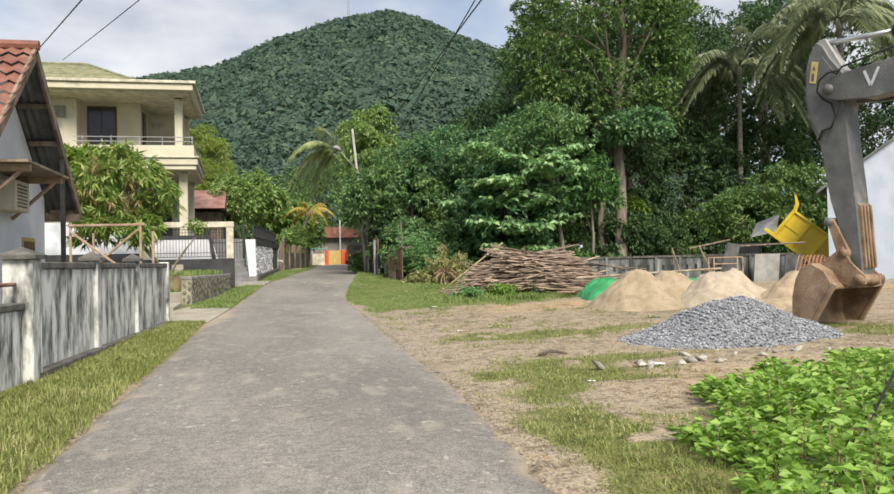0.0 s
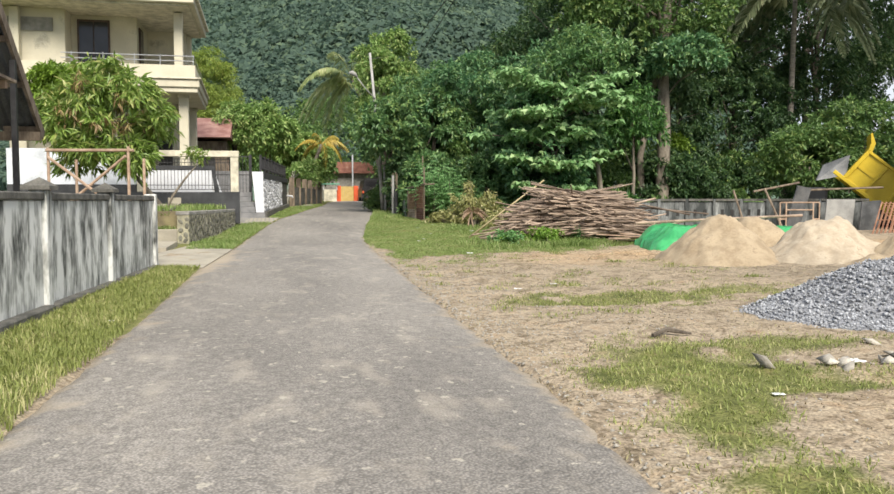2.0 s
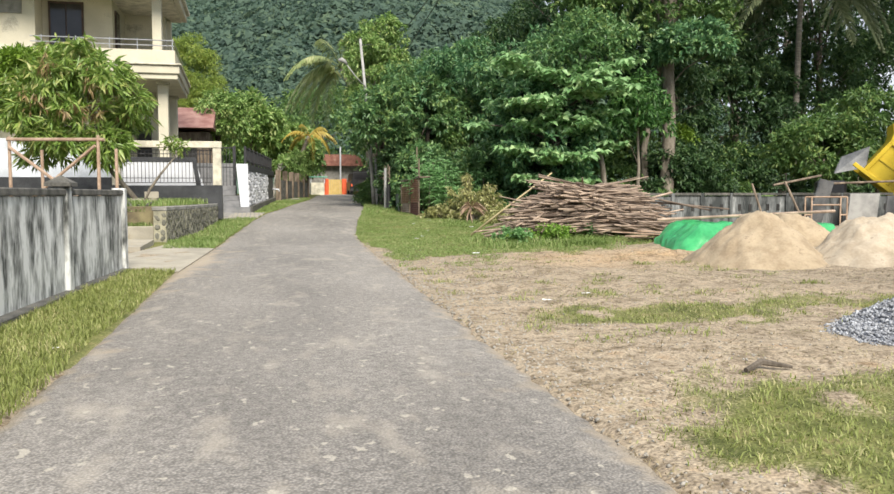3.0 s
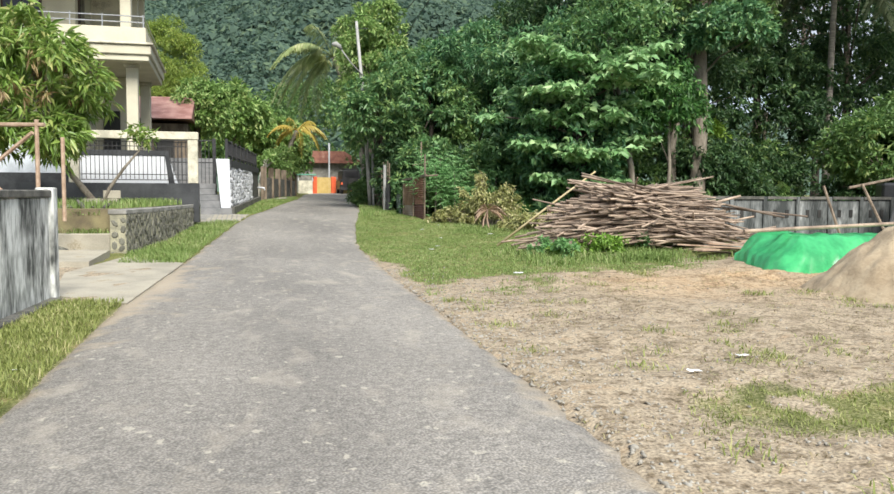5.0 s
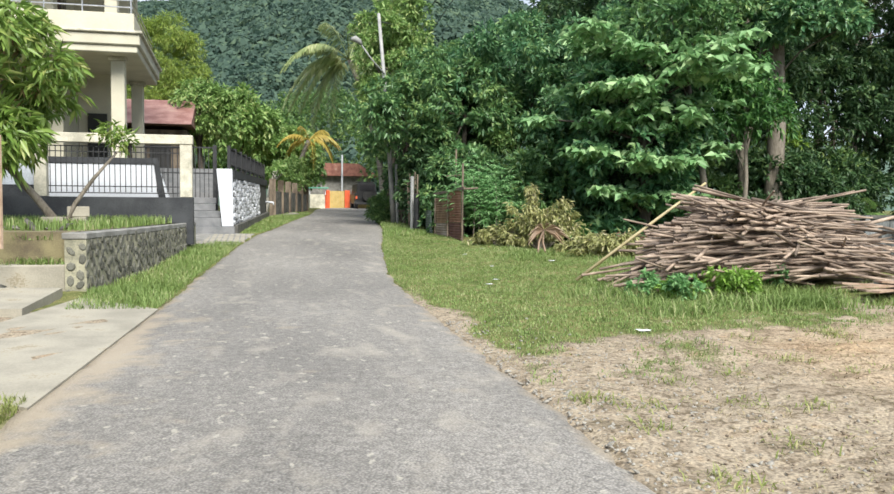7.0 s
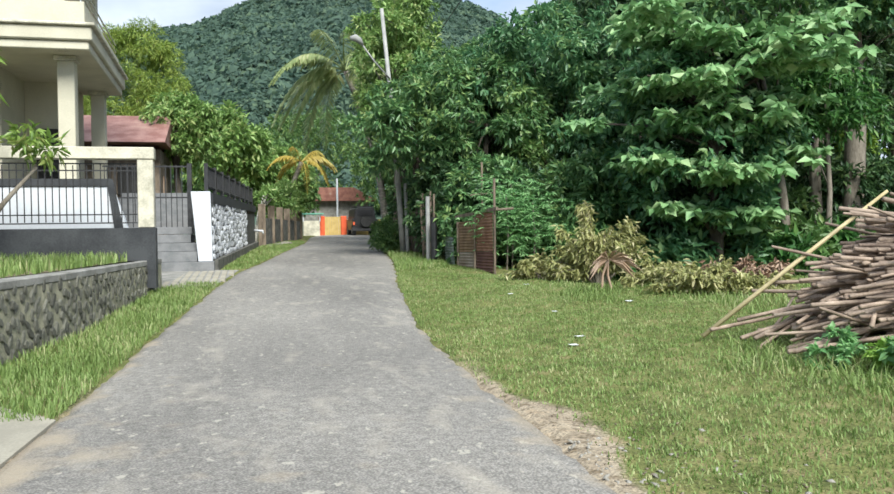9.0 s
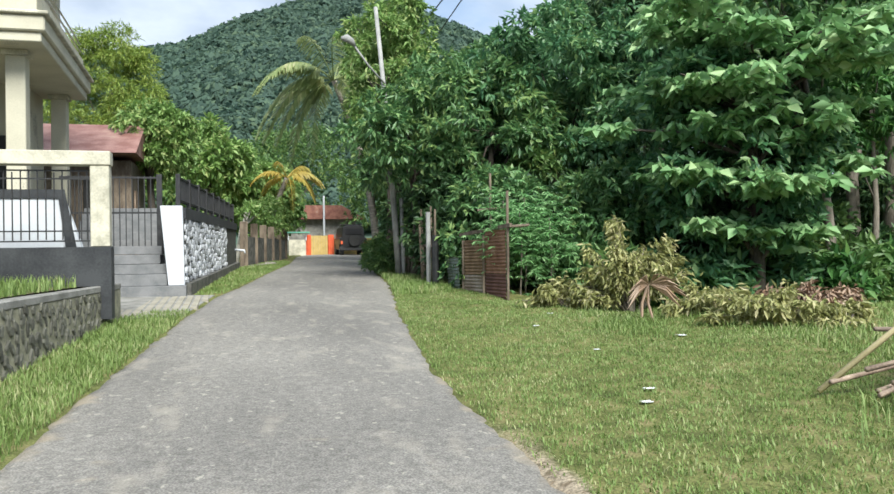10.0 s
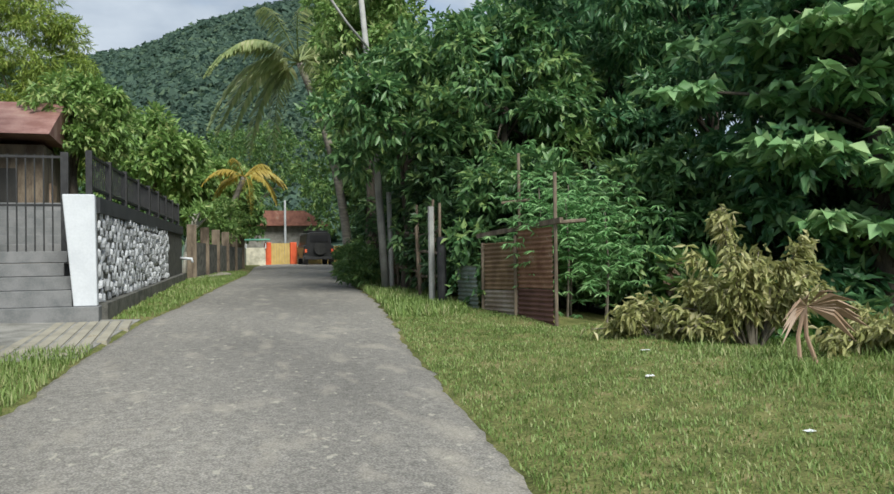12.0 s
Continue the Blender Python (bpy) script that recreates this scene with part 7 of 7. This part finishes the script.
grass("grass_tufts", np.concatenate([c_ + rng.normal(size=(46, 3)) * np.array([0.11, 0.11, 0]) for c_ in tuft_c]), 0.075, "single grass tufts on bare sandy soil", 1.3, width=0.005, blade=L_DRYGRASS)
tuft_c = scatter(60, 6.2, 9.5, 23.5, 27.0, lambda x, y: x < 9.5)
grass("tall_grass", np.concatenate([c_ + rng.normal(size=(80, 3)) * np.array([0.2, 0.2, 0]) for c_ in tuft_c]), 0.2, "tall green grass at the foot of the bamboo heap", 1.0, width=0.006)
tuft_c = scatter(40, 7.0, 10.5, 31.5, 34.5, lambda x, y: True)
grass("tall_grass", np.concatenate([c_ + rng.normal(size=(60, 3)) * np.array([0.15, 0.15, 0]) for c_ in tuft_c]), 0.14, "longer green grass around the cut brush", 0.9, width=0.006)
grass("tall_grass", scatter(16000, 8.8, 15.0, 28.0, 37.0, lambda x, y: not (8 < x < 12.4 and y < 28.3)), 0.15, "rough long grass before the wood", 0.7, width=0.007)
tuft_c = scatter(60, 8.5, 14.0, 23.4, 25.4, lambda x, y: True)
grass("tall_grass", np.concatenate([c_ + rng.normal(size=(40, 3)) * np.array([0.15, 0.1, 0]) for c_ in tuft_c]), 0.13, "green grass before the planks", 0.8, width=0.006)

L_STRAW = leaf_mat("dry_straw", (0.2, 0.16, 0.09), (0.34, 0.28, 0.16), (0.3, 0.32, 0.12), through_light=0.2)
grass("dry_straw", scatter(17000, 2.8, 11.0, 5.0, 22.5, lambda x, y: bare(x, y) > 0.45 and fbm(x, y, 1.1) > -0.05), 0.035, "dead straw and trampled stalks on sandy soil", 1.8, width=0.004, blade=L_STRAW)
# leafy weeds at the foot of the bamboo heap
wd = random.Random(21)
for i in range(7):
    x, y = wd.uniform(6.7, 9.4), wd.uniform(24.8, 26.0)
    w = wd.uniform(0.12, 0.24)
    tree("weed_bush", (x, y, height(x, y)), "small leafy green weed growing beside the poles", [(0, 0, 0), (0, 0, w * 0.6), (0.02, 0, w)], 0.012, (0, 0, w), (w * 1.2, w, w * 0.8), 9, 0.12, 40, 0.1, 0.05, L_WEED if i % 3 else L_CASSAVA, None, 3, low=-0.8, group="weeds by the poles")

# loose stones, litter and grit
peb = scatter(4600, 2.6, 9.5, 5.0, 24.0, lambda x, y: bare(x, y) > 0.7 and side_of_road(x, y) < rng.exponential(1.1))
tagged(chips(peb + np.array([0, 0, 0.008]), 0.016, M_ROCK, "pebbles"), "loose pale grit along the road edge", "pebbles", "", "stuff")
rub_ = scatter(260, 2.8, 7.0, 13.0, 24.0, lambda x, y: 0.0 < side_of_road(x, y) < 0.1 + rng.exponential(0.45))
tagged(chips(rub_ + np.array([0, 0, 0.004]), 0.034, M_ROCK, "rubble", squash=0.4), "broken pale rubble along the crumbling road edge", "rubble", "", "stuff")
for i in range(26):
    x, y = 6.4 + random.gauss(0, 0.42), 9.35 + random.gauss(0, 0.16)
    if i > 17:
        x, y = 7.7 + random.gauss(0, 0.5), 9.75 + random.gauss(0, 0.16)
    c_ = chips(np.array([[0, 0, 0.02]]), random.uniform(0.05, 0.12), M_ROCK, "rock", squash=0.45)
    c_.location = (x, y, height(x, y))
    tagged(c_, "pale broken stone lying on the yard", "rock", "broken stones")
for x, y, s_ in ((5.7, 9.3, 0.14), (4.6, 15.2, 0.09), (5.3, 15.6, 0.08), (4.55, 8.6, 0.07), (5.25, 27.9, 0.09), (5.5, 28.3, 0.1), (6.2, 31.0, 0.07), (7.8, 31.6, 0.12), (6.9, 34.4, 0.08), (5.6, 22.6, 0.12), (6.1, 33.0, 0.08), (-0.8, 13.3, 0.05), (-0.75, 16.5, 0.05)):
    n_, s_ = 5, s_ * 0.65
    rows = [[((i / n_ - 0.5) * 2 * s_, (j / n_ - 0.5) * 1.3 * s_, 0.02 + 0.35 * s_ * abs(noise.noise((i * 0.9 + x, j * 0.9 + y, 2)))) for i in range(n_ + 1)] for j in range(n_ + 1)]
    p = root("litter", (x, y, height(x, y)), "crumpled scrap of white plastic litter", "litter", "litter")
    part("scrap", Geo().strip(rows), M_PAPER, p, at_world=False)
deb = np.array([(x, y, height(x, y) + 0.006) for x, y in zip(rng.normal(4.9, 0.55, 260), rng.normal(18.2, 0.4, 260)) if x > 3.6])
tagged(chips(deb, 0.013, M_TIMBER, "debris", squash=0.4), "dark woody debris trodden into sandy soil", "debris", "", "stuff")
deb = np.array([(x, y, height(x, y) + 0.006) for x, y in zip(rng.normal(4.1, 0.35, 260), rng.normal(22.5, 1.0, 260)) if x > 3.5])
tagged(chips(deb, 0.013, M_TIMBER, "debris", squash=0.4), "dark leaf litter along the road edge", "debris", "", "stuff")
for x, y, z, r_ in ((-2.67, 31.0, 1.13, 4), (-2.25, 31.1, 1.13, -8), (-2.22, 31.1, 1.335, 12), (-4.4, 30.2, 1.13, 30)):
    b_ = root("concrete_block", (x, y, z), "pale concrete building block lying on the terrace", "block", "concrete blocks")
    b_.rotation_euler = (0, 0, radians(r_))
    part("block", Geo().box(-0.2, 0.2, -0.1, 0.1, 0, 0.2), M_SLAB, b_, bevel=0.01, at_world=False)
stick_ = solid("dead_branch", Geo().tube([(4.75, 11.0, height(4.75, 11.0) + 0.03), (4.95, 11.1, height(4.95, 11.1) + 0.06), (5.2, 11.05, height(5.2, 11.05) + 0.03)], [0.02, 0.03, 0.012], 6), M_BARK_DARK, "short dark dead branch on bare sand", "branch", "object")

# ---- stones of the walls, last ----
def stone_mesh(seed, material):
    r_ = random.Random(seed)
    v = [(math.cos(a) * r_.uniform(0.8, 1.05), 0.0, math.sin(a) * r_.uniform(0.8, 1.05)) for a in np.linspace(0, 6.283, 8)[:-1]]
    n = len(v)
    inner = [(x * 0.72, 1.0, z * 0.72) for x, y, z in v]
    return to_mesh("stone", Geo().add(v + inner, [(i, (i + 1) % n, n + (i + 1) % n, n + i) for i in range(n)] + [tuple(range(n, 2 * n))]), material, smooth=False)


srng = random.Random(8)
rub = [stone_mesh(s_, M_STONE) for s_ in range(6)]


def lay_stones(parent, meshes, m, length, z_lo, z_hi, w, h_, limit, lean=0.0, tall=1.0):
    base, made, z = base_of(parent), 0, 0.0
    cols = int(length / w)
    for i in range(cols):
        d = (i + 0.5) * w
        lo, hi = z_lo(d), z_hi(d)
        n = max(1, int((hi - lo) / h_))
        for j in range(n):
            if made >= limit:
                return
            zz = lo + (hi - lo) * (j + 0.5 + 0.5 * ((i % 2) - 0.5)) / n
            if not lo + 0.02 < zz < hi - 0.02:
                continue
            ob_ = new("stone", meshes[srng.randrange(len(meshes))])
            ob_.parent = parent
            q = m @ pose(lean * (zz - lo) * -1, d + srng.uniform(-0.05, 0.05), zz + srng.uniform(-0.04, 0.04), 0, 0, -90) @ pose(0, 0, 0, 0, srng.uniform(-55, 55), 0) @ Matrix.Diagonal((w * 0.5 * srng.uniform(0.6, 1.1), srng.uniform(0.012, 0.03) if parent is rw else srng.uniform(0.025, 0.06), h_ * 0.52 * srng.uniform(0.6, 1.1) * tall, 1))
            ob_.matrix_basis = Matrix.Translation(-base) @ q
            made += 1


for (xa, ya), (xb, yb) in zip(TL[:-1], TL[1:]):
    ln = math.hypot(xb - xa, yb - ya)
    lay_stones(rw, rub, pose(xa + 0.02, ya, 0, 0, 0, -math.degrees(math.atan2(xb - xa, yb - ya))), ln, lambda d: 0.15 + (0.05 if yb < 31 else 0.03 * d), lambda d: 1.02, 0.125, 0.2, 150, tall=1.15)
lay_stones(rw, rub, pose(TL[0][0] - 0.3, TL[0][1], 0, 0, 0, -90), 0.3, lambda d: 0.1, lambda d: 1.0, 0.15, 0.2, 20)
wst = [stone_mesh(s_ + 50, M_WSTONE) for s_ in range(6)]
lay_stones(sww, wst, STONEW @ pose(-0.03, 0, 0), slen * 0.72, lambda d: 0.97 + 0.32 * d / slen, lambda d: 2.42 + 0.1 * d / slen, 0.2, 0.24, 300)
